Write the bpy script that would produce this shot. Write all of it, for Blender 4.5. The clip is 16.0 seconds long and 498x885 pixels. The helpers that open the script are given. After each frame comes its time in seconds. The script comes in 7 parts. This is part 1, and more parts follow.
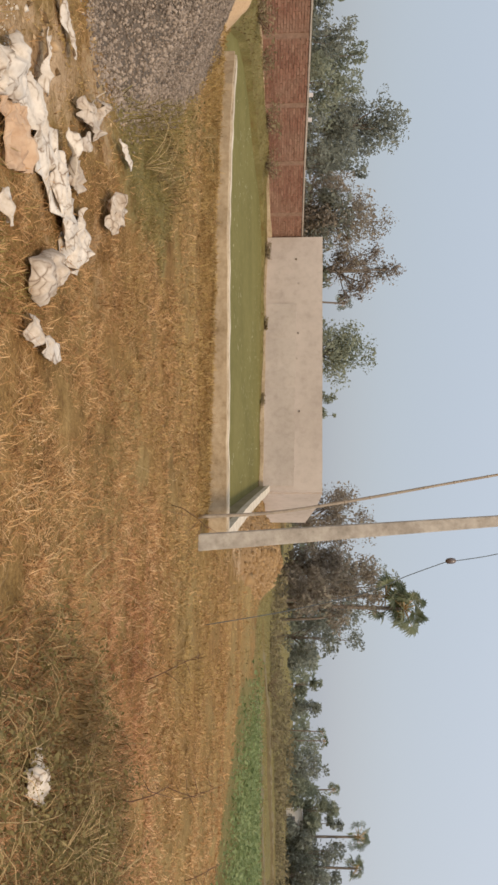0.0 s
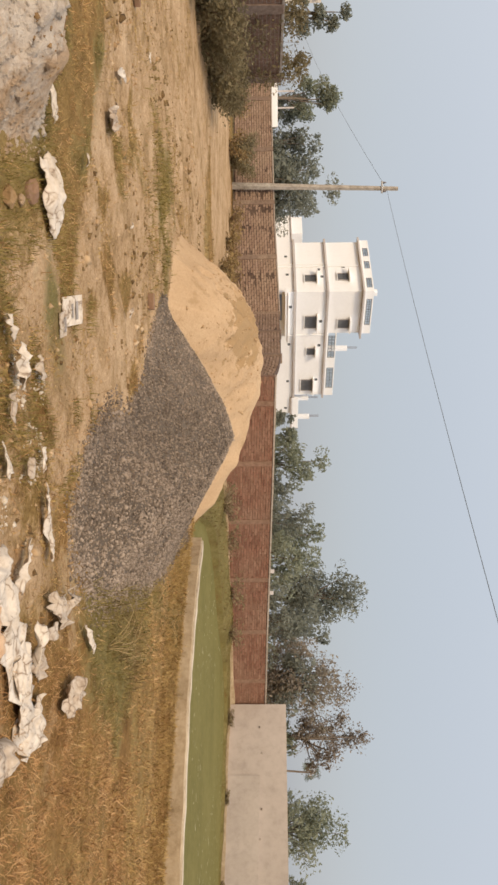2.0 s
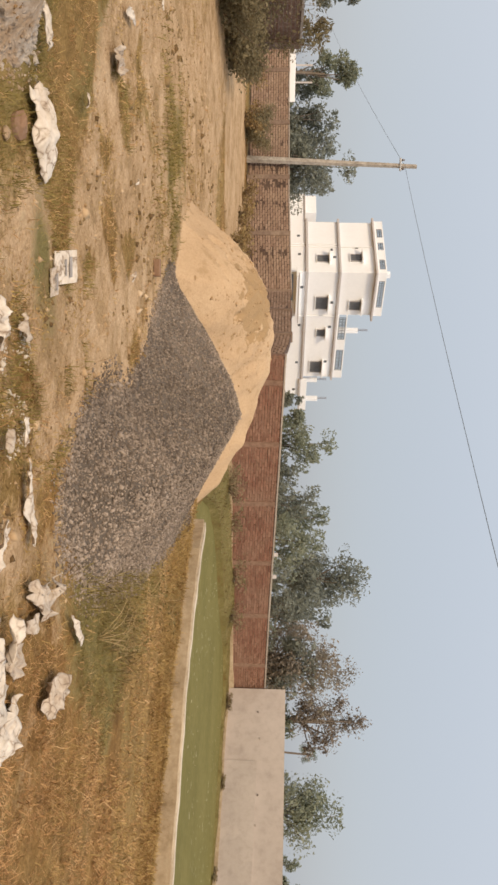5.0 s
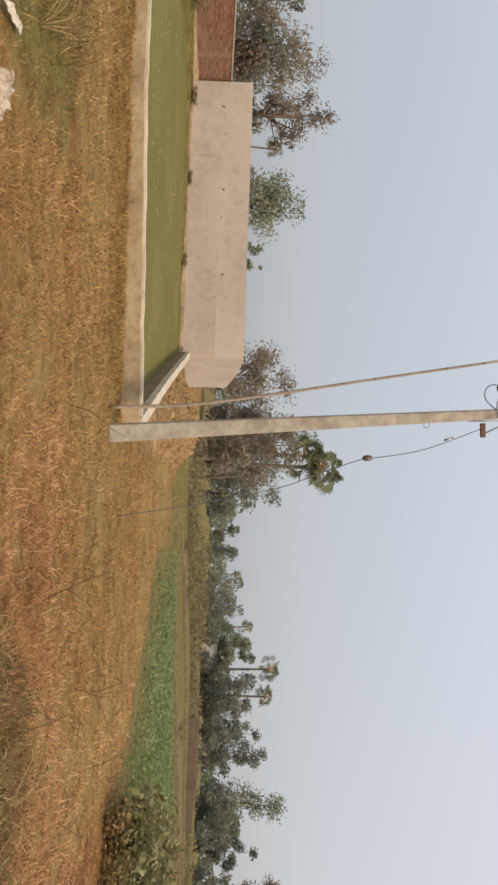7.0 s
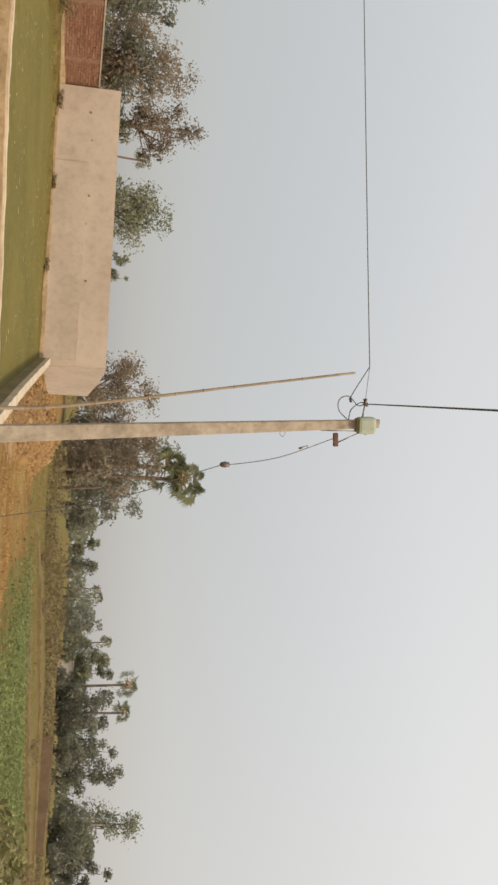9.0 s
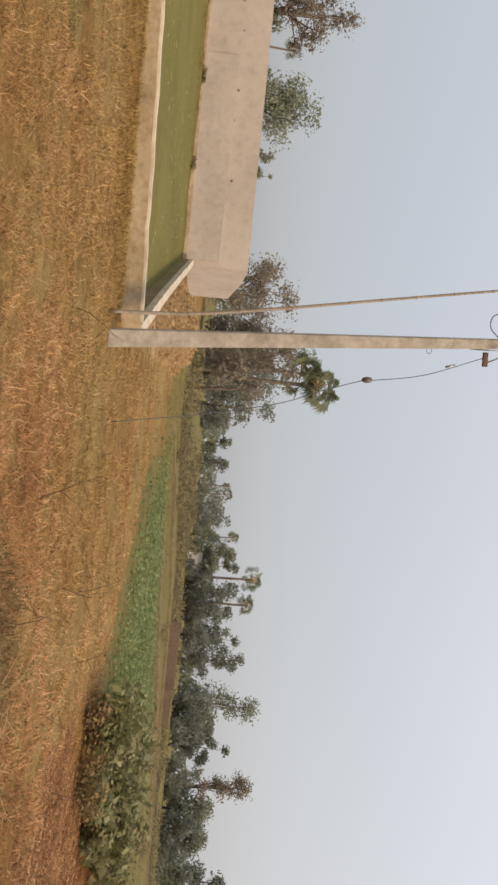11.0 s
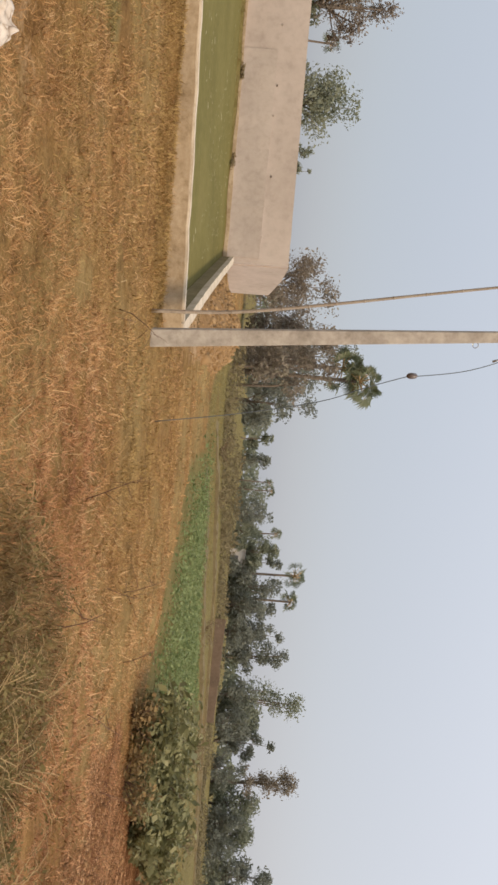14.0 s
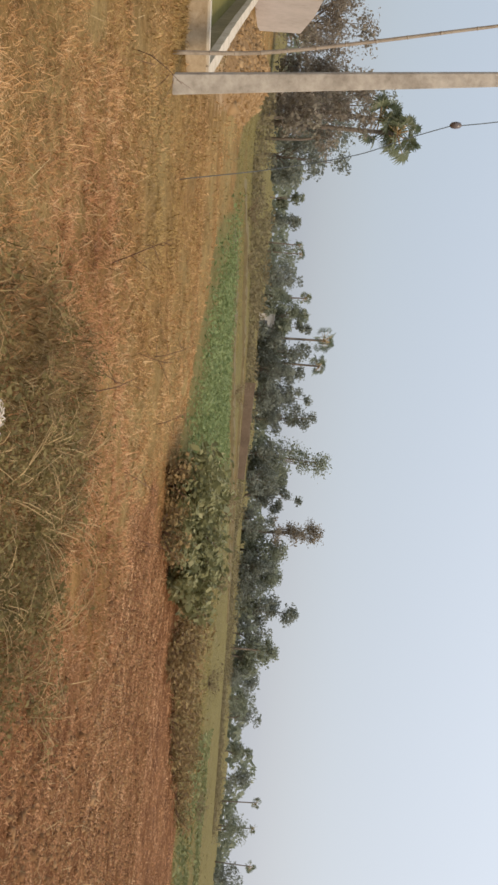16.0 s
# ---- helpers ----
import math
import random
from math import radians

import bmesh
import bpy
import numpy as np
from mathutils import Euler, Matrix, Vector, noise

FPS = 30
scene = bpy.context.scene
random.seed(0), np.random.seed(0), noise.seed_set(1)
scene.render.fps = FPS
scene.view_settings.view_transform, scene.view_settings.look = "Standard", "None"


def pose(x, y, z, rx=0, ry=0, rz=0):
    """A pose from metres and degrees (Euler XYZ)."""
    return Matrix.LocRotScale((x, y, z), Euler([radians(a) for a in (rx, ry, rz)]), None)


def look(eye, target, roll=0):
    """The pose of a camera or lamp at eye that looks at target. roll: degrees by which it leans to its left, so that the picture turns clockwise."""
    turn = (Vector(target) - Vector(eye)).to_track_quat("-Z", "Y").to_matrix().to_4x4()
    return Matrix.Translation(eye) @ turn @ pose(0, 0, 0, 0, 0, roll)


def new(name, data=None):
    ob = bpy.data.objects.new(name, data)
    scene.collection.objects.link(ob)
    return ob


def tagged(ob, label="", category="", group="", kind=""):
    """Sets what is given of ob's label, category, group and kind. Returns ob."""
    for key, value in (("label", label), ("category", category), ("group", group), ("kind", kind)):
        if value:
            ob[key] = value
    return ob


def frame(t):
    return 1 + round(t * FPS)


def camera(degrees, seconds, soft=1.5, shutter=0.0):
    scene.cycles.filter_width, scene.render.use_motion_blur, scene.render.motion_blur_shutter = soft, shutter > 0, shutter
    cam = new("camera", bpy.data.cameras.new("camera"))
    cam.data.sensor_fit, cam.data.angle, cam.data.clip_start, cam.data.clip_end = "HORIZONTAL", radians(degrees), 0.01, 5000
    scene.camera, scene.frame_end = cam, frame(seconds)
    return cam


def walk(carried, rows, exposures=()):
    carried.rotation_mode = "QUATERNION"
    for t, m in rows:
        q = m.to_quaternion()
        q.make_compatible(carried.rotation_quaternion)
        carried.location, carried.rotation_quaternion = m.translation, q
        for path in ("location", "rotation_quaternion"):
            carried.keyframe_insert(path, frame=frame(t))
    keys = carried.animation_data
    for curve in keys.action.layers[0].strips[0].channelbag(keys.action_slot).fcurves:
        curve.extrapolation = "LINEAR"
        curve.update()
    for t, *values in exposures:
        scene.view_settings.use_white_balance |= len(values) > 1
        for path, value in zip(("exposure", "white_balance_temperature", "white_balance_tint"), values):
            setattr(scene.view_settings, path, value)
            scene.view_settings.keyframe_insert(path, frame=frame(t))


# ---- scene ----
cam = camera(33.24, 16.0, 2.7)

EXPOSURE = [(0.0, -0.05, 6500, 12), (1.0, -0.02, 6750, 13), (3.5, 0.01, 6850, 13), (6.0, 0.0, 6750, 13), (7.0, -0.06, 6850, 13), (7.5, -0.05, 7250, 13), (8.0, -0.06, 7350, 13), (8.5, -0.05, 7520, 13), (9.0, -0.05, 7600, 13), (9.5, -0.07, 7700, 14), (10.0, -0.07, 7450, 14), (12.5, -0.04, 6850, 14), (14.0, -0.04, 6720, 14), (15.5, -0.03, 6480, 13), (16.0, -0.04, 6420, 11)]
PATH = [
    (0, (-0.000, -0.000, 1.528), (-0.1075, 1.9923, 1.3892), 89.98),
    (0.5, (-0.021, -0.114, 1.552), (-0.4565, 1.8341, 1.4229), 89.15),
    (1, (-0.063, -0.202, 1.594), (-0.7378, 1.6784, 1.5030), 88.65),
    (1.5, (-0.090, -0.265, 1.628), (-1.0149, 1.5072, 1.5611), 89.44),
    (2, (-0.084, -0.328, 1.635), (-1.2025, 1.3296, 1.5835), 89.42),
    (2.5, (-0.097, -0.335, 1.637), (-1.2897, 1.2693, 1.5758), 89.65),
    (3, (-0.142, -0.298, 1.627), (-1.3351, 1.3059, 1.5587), 90.09),
    (3.5, (-0.201, -0.224, 1.606), (-1.3814, 1.3897, 1.5397), 90.32),
    (3.7, (-0.232, -0.176, 1.597), (-1.3423, 1.4860, 1.5309), 90.55),
    (5.8, (-0.507, 0.397, 1.600), (-1.5556, 2.0990, 1.5343), 91.82),
    (6, (-0.471, 0.407, 1.600), (-1.3236, 2.2153, 1.5407), 91.73),
    (6.2, (-0.528, 0.555, 1.574), (-1.0093, 2.4961, 1.5293), 92.03),
    (6.5, (-0.557, 0.629, 1.574), (-0.6798, 2.6249, 1.5576), 91.34),
    (7, (-0.590, 0.558, 1.604), (-0.3399, 2.5419, 1.6545), 91.71),
    (7.5, (-0.572, 0.454, 1.645), (-0.2595, 2.4122, 1.9029), 93.84),
    (8, (-0.522, 0.393, 1.654), (-0.2495, 2.3338, 2.0515), 94.48),
    (8.5, (-0.495, 0.359, 1.676), (-0.2723, 2.3066, 2.0741), 94.08),
    (9, (-0.490, 0.466, 1.675), (-0.2896, 2.4203, 2.0475), 92.90),
    (9.5, (-0.562, 0.616, 1.644), (-0.4308, 2.5952, 1.8989), 93.60),
    (10, (-0.635, 0.697, 1.601), (-0.3992, 2.6775, 1.7558), 94.35),
    (10.2, (-0.626, 0.681, 1.564), (-0.2359, 2.6399, 1.6718), 94.18),
    (12.3, (-0.546, 0.573, 1.585), (-0.0813, 2.5175, 1.6451), 95.82),
    (12.5, (-0.542, 0.570, 1.584), (-0.1330, 2.5266, 1.6371), 95.51),
    (13, (-0.533, 0.578, 1.570), (-0.1467, 2.5398, 1.5966), 95.23),
    (13.5, (-0.545, 0.631, 1.563), (-0.1343, 2.5883, 1.5669), 94.85),
    (14, (-0.595, 0.706, 1.548), (-0.1257, 2.6501, 1.5246), 94.63),
    (14.5, (-0.615, 0.756, 1.547), (0.0381, 2.6462, 1.5274), 94.61),
    (15, (-0.623, 0.761, 1.539), (0.0842, 2.6320, 1.5172), 94.62),
    (15.5, (-0.597, 0.744, 1.539), (0.2721, 2.5452, 1.5140), 94.82),
    (16, (-0.567, 0.770, 1.538), (0.4247, 2.5063, 1.4911), 94.78),
]
walk(cam, [(t, look(eye, target, roll)) for t, eye, target, roll in PATH], EXPOSURE)

# ---------------------------------------------------------------- light
SUN_AZ, SUN_EL = 152.0, 42.0          # compass bearing (from +y towards +x) and height of the sun
world = bpy.data.worlds.new("world")
scene.world = world
world.use_nodes = True
sky = world.node_tree.nodes.new("ShaderNodeTexSky")
sky.sky_type, sky.sun_disc = "NISHITA", False
sky.sun_elevation, sky.sun_rotation = radians(SUN_EL), radians(SUN_AZ)
sky.air_density, sky.dust_density, sky.ozone_density = 1.2, 1.6, 1.0
background = world.node_tree.nodes["Background"]
toward = Vector((math.sin(radians(SUN_AZ)) * math.cos(radians(SUN_EL)), math.cos(radians(SUN_AZ)) * math.cos(radians(SUN_EL)), math.sin(radians(SUN_EL))))


def haze_sky(nt, background):
    """Thick winter haze: a pale veil over the clear sky, duller at the horizon, brighter overhead and towards the sun."""
    bearing = nt.nodes.new("ShaderNodeTexCoord").outputs["Generated"]
    sep = nt.nodes.new("ShaderNodeSeparateXYZ")
    nt.links.new(bearing, sep.inputs[0])
    rise = nt.nodes.new("ShaderNodeValToRGB")
    stops = ((0.0, (4.35, 4.60, 4.95)), (0.10, (4.75, 5.15, 5.65)), (0.40, (5.55, 6.20, 6.95)), (1.0, (6.0, 6.7, 7.5)))
    while len(rise.color_ramp.elements) < len(stops):
        rise.color_ramp.elements.new(0.5)
    for e, (p, c) in zip(rise.color_ramp.elements, stops):
        e.position, e.color = p, (*c, 1)
    nt.links.new(sep.outputs["Z"], rise.inputs["Fac"])
    dot = nt.nodes.new("ShaderNodeVectorMath")
    dot.operation = "DOT_PRODUCT"
    dot.inputs[1].default_value = toward
    nt.links.new(bearing, dot.inputs[0])
    span = nt.nodes.new("ShaderNodeMapRange")
    for k, v in ((1, -0.75), (2, 0.85), (3, 0.0), (4, 1.0)):
        span.inputs[k].default_value = v
    nt.links.new(dot.outputs["Value"], span.inputs[0])
    glow = nt.nodes.new("ShaderNodeValToRGB")
    for e, (p, c) in zip(glow.color_ramp.elements, ((0.0, (0.86, 0.91, 0.955)), (1.0, (1.98, 1.86, 1.76)))):
        e.position, e.color = p, (*c, 1)
    nt.links.new(span.outputs[0], glow.inputs["Fac"])
    lit = nt.nodes.new("ShaderNodeVectorMath")
    lit.operation = "MULTIPLY"
    nt.links.new(rise.outputs["Color"], lit.inputs[0])
    nt.links.new(glow.outputs["Color"], lit.inputs[1])
    veil = nt.nodes.new("ShaderNodeMix")
    veil.data_type = "RGBA"
    veil.inputs[0].default_value = 0.85
    nt.links.new(sky.outputs["Color"], veil.inputs[6])
    nt.links.new(lit.outputs[0], veil.inputs[7])
    nt.links.new(veil.outputs[2], background.inputs["Color"])
    background.inputs["Strength"].default_value = 0.111


haze_sky(world.node_tree, background)
sun = new("sun", bpy.data.lights.new("sun", "SUN"))
sun.data.energy, sun.data.angle, sun.data.color = 2.65, radians(10.0), (1.0, 0.80, 0.54)
sun.matrix_world = look(toward * 50, (0, 0, 0))


# ---------------------------------------------------------------- materials
def ramp_node(nt, stops, fac):
    r = nt.nodes.new("ShaderNodeValToRGB")
    while len(r.color_ramp.elements) < len(stops):
        r.color_ramp.elements.new(0.5)
    for e, (p, c) in zip(r.color_ramp.elements, stops):
        e.position, e.color = p, (*c, 1)
    nt.links.new(fac, r.inputs["Fac"])
    return r.outputs["Color"]


def noise_node(nt, scale, detail=4.0, rough=0.55, vec=None):
    n = nt.nodes.new("ShaderNodeTexNoise")
    n.inputs["Scale"].default_value, n.inputs["Detail"].default_value, n.inputs["Roughness"].default_value = scale, detail, rough
    if vec is not None:
        nt.links.new(vec, n.inputs["Vector"])
    return n.outputs["Fac"]


def mix_node(nt, a, b, fac, mode="MIX"):
    m = nt.nodes.new("ShaderNodeMix")
    m.data_type, m.blend_type = "RGBA", mode
    for sock, v in ((m.inputs[6], a), (m.inputs[7], b), (m.inputs[0], fac)):
        if isinstance(v, (int, float)):
            sock.default_value = v
        elif isinstance(v, tuple):
            sock.default_value = (*v, 1)
        else:
            nt.links.new(v, sock)
    return m.outputs[2]


def math_node(nt, op, a, b=0.0):
    m = nt.nodes.new("ShaderNodeMath")
    m.operation, m.use_clamp = op, False
    for sock, v in ((m.inputs[0], a), (m.inputs[1], b)):
        if isinstance(v, (int, float)):
            sock.default_value = v
        else:
            nt.links.new(v, sock)
    return m.outputs[0]


def base_mat(name, rough=0.85, metallic=0.0, specular=0.3):
    m = bpy.data.materials.new(name)
    m.use_nodes = True
    b = m.node_tree.nodes["Principled BSDF"]
    b.inputs["Roughness"].default_value, b.inputs["Metallic"].default_value = rough, metallic
    b.inputs["Specular IOR Level"].default_value = specular
    return m, m.node_tree, b


def coords(nt):
    return nt.nodes.new("ShaderNodeNewGeometry").outputs["Position"]


def bump(nt, b, height, strength, distance):
    n = nt.nodes.new("ShaderNodeBump")
    n.inputs["Strength"].default_value, n.inputs["Distance"].default_value = strength, distance
    nt.links.new(height, n.inputs["Height"])
    nt.links.new(n.outputs["Normal"], b.inputs["Normal"])


def surface(name, dark, mid, light, big=0.6, fine=18.0, rough=0.85, relief=0.4, depth=0.02, specular=0.25, metallic=0.0):
    """A mottled surface: stains at one scale, grain at another, fine relief."""
    m, nt, b = base_mat(name, rough, metallic, specular)
    p = coords(nt)
    large, small = noise_node(nt, big, 5, 0.6, p), noise_node(nt, fine, 6, 0.65, p)
    c1 = ramp_node(nt, [(0.30, dark), (0.52, mid), (0.72, light)], large)
    c2 = ramp_node(nt, [(0.28, dark), (0.5, mid), (0.75, light)], small)
    nt.links.new(mix_node(nt, c1, c2, 0.5), b.inputs["Base Color"])
    bump(nt, b, small, relief, depth)
    return m


def island(name, cols, rough=0.8, patch=0.25, specular=0.15, translucent=0.0, clump=0.0):
    """Blades, leaves or stones: each piece has a tone of its own, drifting over patches of ground."""
    m, nt, b = base_mat(name, rough, 0.0, specular)
    g = nt.nodes.new("ShaderNodeNewGeometry")
    patchy = noise_node(nt, patch, 3, 0.5, g.outputs["Position"])
    fac = math_node(nt, "ADD", math_node(nt, "MULTIPLY", g.outputs["Random Per Island"], 0.6), math_node(nt, "MULTIPLY", math_node(nt, "SUBTRACT", patchy, 0.3), 1.0))
    if clump:
        fac = math_node(nt, "ADD", fac, math_node(nt, "MULTIPLY", math_node(nt, "SUBTRACT", noise_node(nt, clump, 4, 0.65, g.outputs["Position"]), 0.5), 1.5))
    n = len(cols)
    col = ramp_node(nt, [(i / (n - 1), c) for i, c in enumerate(cols)], fac)
    nt.links.new(col, b.inputs["Base Color"])
    if translucent:
        out, tr, mx = nt.nodes["Material Output"], nt.nodes.new("ShaderNodeBsdfTranslucent"), nt.nodes.new("ShaderNodeMixShader")
        nt.links.new(col, tr.inputs["Color"])
        mx.inputs[0].default_value = translucent
        nt.links.new(b.outputs[0], mx.inputs[1])
        nt.links.new(tr.outputs[0], mx.inputs[2])
        nt.links.new(mx.outputs[0], out.inputs["Surface"])
    return m


def brick_mat(name, c1, c2, mortar, wear, scale=1.0):
    m, nt, b = base_mat(name, 0.9, 0, 0.15)
    uv = nt.nodes.new("ShaderNodeUVMap").outputs["UV"]
    t = nt.nodes.new("ShaderNodeTexBrick")
    t.offset = 0.5
    for k, v in (("Scale", 1.0), ("Brick Width", 0.24 * scale), ("Row Height", 0.085 * scale), ("Mortar Size", 0.012 * scale), ("Mortar Smooth", 0.3), ("Bias", 0.0)):
        t.inputs[k].default_value = v
    for k, v in (("Color1", c1), ("Color2", c2), ("Mortar", mortar)):
        t.inputs[k].default_value = (*v, 1)
    nt.links.new(uv, t.inputs["Vector"])
    p = coords(nt)
    large, small = noise_node(nt, 0.9, 5, 0.6, p), noise_node(nt, 9.0, 5, 0.6, p)
    col = mix_node(nt, t.outputs["Color"], wear, math_node(nt, "MULTIPLY", math_node(nt, "MAXIMUM", math_node(nt, "SUBTRACT", large, 0.45), 0.0), 2.2))
    col = mix_node(nt, col, ramp_node(nt, [(0.3, (0.45, 0.42, 0.40)), (0.6, (1, 1, 1))], small), 0.6, "MULTIPLY")
    nt.links.new(col, b.inputs["Base Color"])
    bump(nt, b, math_node(nt, "ADD", math_node(nt, "MULTIPLY", t.outputs["Fac"], -1.0), math_node(nt, "MULTIPLY", small, 0.6)), 0.9, 0.02)
    return m


STRAW = island("dry_straw", [(0.147, 0.0707, 0.0236), (0.357, 0.186, 0.068), (0.557, 0.325, 0.141), (0.735, 0.497, 0.263)], 0.75, 0.35, 0.2, 0.25, clump=4.0)
STRAW_RED = island("reddish_straw", [(0.158, 0.0636, 0.0246), (0.347, 0.159, 0.065), (0.525, 0.28, 0.132), (0.715, 0.449, 0.246)], 0.75, 0.5, 0.2, 0.2, clump=4.0)
GRASS_GREEN = island("green_grass", [(0.141, 0.104, 0.0306), (0.211, 0.163, 0.0493), (0.291, 0.22, 0.0723), (0.404, 0.286, 0.111)], 0.7, 0.8, 0.2, 0.35, clump=5.0)
CROP_GREEN = island("crop_leaf", [(0.088, 0.115, 0.042), (0.152, 0.197, 0.074), (0.225, 0.275, 0.11), (0.325, 0.355, 0.165)], 0.6, 0.3, 0.3, 0.35)
BUSH_LEAF = island("bush_leaf", [(0.092, 0.088, 0.036), (0.155, 0.15, 0.062), (0.23, 0.22, 0.098), (0.34, 0.31, 0.16)], 0.6, 0.8, 0.3, 0.3)
BUSH_THICKET = island("thicket_leaf", [(0.13, 0.106, 0.058), (0.185, 0.152, 0.084), (0.235, 0.193, 0.11), (0.30, 0.245, 0.15)], 0.8, 0.5, 0.15, 0.4)
BUSH_DUSTY = island("dusty_brown_leaf", [(0.14, 0.105, 0.058), (0.21, 0.165, 0.09), (0.285, 0.23, 0.13), (0.36, 0.29, 0.17)], 0.8, 0.5, 0.2, 0.4)
FIELD_BLADE = island("field_blade", [(0.11, 0.085, 0.04), (0.165, 0.13, 0.06), (0.215, 0.175, 0.082), (0.28, 0.22, 0.11)], 0.8, 0.12, 0.15, 0.25)
BUSH_DRY = island("dry_bush_leaf", [(0.11, 0.07, 0.03), (0.2, 0.135, 0.06), (0.29, 0.2, 0.09), (0.24, 0.2, 0.085)], 0.8, 0.8, 0.2, 0.2)
# next three leaf colours are lightened and greyed: distance haze is painted in
LEAF_DARK_HAZED = island("dark_leaf_hazed", [(0.144, 0.154, 0.127), (0.198, 0.211, 0.173), (0.252, 0.266, 0.216), (0.312, 0.322, 0.267)], 0.7, 0.25, 0.2, 0.45)
LEAF_MID_HAZED = island("leaf", [(0.15, 0.166, 0.117), (0.216, 0.234, 0.165), (0.276, 0.294, 0.21), (0.348, 0.36, 0.28)], 0.7, 0.25, 0.2, 0.45)
LEAF_BROWN_HAZED = island("browning_leaf_hazed", [(0.18, 0.15, 0.121), (0.24, 0.204, 0.159), (0.312, 0.264, 0.204), (0.3, 0.282, 0.204)], 0.75, 0.25, 0.2, 0.45)
LEAF_PALE = island("pale_bare_twig", [(0.13, 0.11, 0.09), (0.20, 0.165, 0.135), (0.27, 0.23, 0.19), (0.22, 0.20, 0.14)], 0.8, 0.25, 0.2, 0.3)
PALM_LEAF = island("palm_leaf", [(0.08, 0.10, 0.055), (0.13, 0.152, 0.085), (0.19, 0.212, 0.125), (0.31, 0.305, 0.205)], 0.6, 0.25, 0.3, 0.35)
BARK = surface("bark", (0.10, 0.08, 0.062), (0.18, 0.145, 0.115), (0.27, 0.225, 0.18), 1.0, 14, 0.95, 0.8, 0.05)
STALK = island("dry_stalk", [(0.147, 0.082, 0.037), (0.322, 0.213, 0.0962), (0.46, 0.328, 0.163), (0.552, 0.41, 0.222)], 0.7, 0.5, 0.2)
TWIG = surface("thorny_twig", (0.07, 0.035, 0.025), (0.13, 0.07, 0.05), (0.2, 0.13, 0.09), 4, 30, 0.9)
STONE_CHIP = island("stone_chip", [(0.045, 0.033, 0.024), (0.13, 0.098, 0.073), (0.265, 0.205, 0.155), (0.38, 0.30, 0.23)], 0.9, 0.35, 0.2)
# bed darker than the chips, so shade between stones is painted in
GRAVEL_BED = surface("gravel_bed", (0.05, 0.038, 0.028), (0.11, 0.086, 0.065), (0.2, 0.16, 0.125), 0.7, 60, 0.92, 0.6, 0.012)


def sand_mat():
    """River sand with a ragged damp patch where the heap was last dug, and trodden darker streaks."""
    m = surface("river_sand", (0.36, 0.235, 0.13), (0.47, 0.325, 0.195), (0.55, 0.40, 0.255), 0.9, 26, 0.95, 0.7, 0.035, 0.1)
    nt = m.node_tree
    b = nt.nodes["Principled BSDF"]
    dry = b.inputs["Base Color"].links[0].from_socket
    p = coords(nt)
    d = nt.nodes.new("ShaderNodeVectorMath")
    d.operation = "DISTANCE"
    d.inputs[1].default_value = (-10.35, 11.15, 1.25)
    nt.links.new(p, d.inputs[0])
    rag = math_node(nt, "ADD", math_node(nt, "MULTIPLY", d.outputs["Value"], 0.75), math_node(nt, "MULTIPLY", noise_node(nt, 3.2, 5, 0.65, p), 1.5))
    patch = ramp_node(nt, [(0.0, (1, 1, 1)), (0.98, (0.9, 0.9, 0.9)), (1.0, (0, 0, 0))], math_node(nt, "MULTIPLY", rag, 0.78))
    streak = ramp_node(nt, [(0.35, (1, 1, 1)), (0.42, (0, 0, 0))], noise_node(nt, 3.6, 4, 0.6, p))
    damp = mix_node(nt, patch, streak, 0.5, "LIGHTEN")
    nt.links.new(mix_node(nt, dry, (0.325, 0.215, 0.112), damp), b.inputs["Base Color"])
    return m


SAND = sand_mat()
PLASTER = surface("cement_plaster", (0.35, 0.29, 0.245), (0.475, 0.40, 0.345), (0.535, 0.46, 0.40), 0.7, 3.5, 0.92, 0.25, 0.02, 0.15)
CURB = surface("weathered_cement", (0.22, 0.155, 0.085), (0.42, 0.32, 0.205), (0.58, 0.475, 0.34), 1.1, 9, 0.92, 0.6, 0.03, 0.15)
CONCRETE = surface("pole_concrete", (0.17, 0.145, 0.115), (0.37, 0.33, 0.28), (0.53, 0.485, 0.42), 3.2, 9, 0.9, 0.35, 0.01, 0.2)
WHITE_PAINT = surface("white_paint", (0.78, 0.785, 0.79), (0.84, 0.845, 0.85), (0.87, 0.875, 0.88), 0.25, 3, 0.75, 0.1, 0.01, 0.2)
GREY_TRIM = surface("grey_trim", (0.38, 0.34, 0.33), (0.50, 0.46, 0.44), (0.56, 0.52, 0.5), 0.5, 4, 0.8)
DARK_GLASS = surface("dark_window", (0.08, 0.08, 0.085), (0.12, 0.12, 0.125), (0.16, 0.16, 0.165), 0.6, 4, 0.35, 0.05, 0.01, 0.5)
DARK_METAL = surface("dark_grille", (0.05, 0.06, 0.06), (0.09, 0.10, 0.105), (0.14, 0.15, 0.15), 1, 8, 0.5, 0.1, 0.01, 0.4)
BRICK_A = brick_mat("red_brick_mortar", (0.25, 0.145, 0.10), (0.22, 0.125, 0.088), (0.25, 0.155, 0.11), (0.28, 0.18, 0.13), 1.4)
# very dark backing: shade inside the open joints is put into its colour
BRICK_B = brick_mat("faded_brick_shaded_gap", (0.12, 0.08, 0.06), (0.10, 0.066, 0.05), (0.08, 0.055, 0.043), (0.19, 0.14, 0.105), 1.6)
FADED_PIER = brick_mat("faded_pier_brick", (0.30, 0.205, 0.15), (0.26, 0.175, 0.128), (0.22, 0.155, 0.118), (0.36, 0.275, 0.2), 1.2)
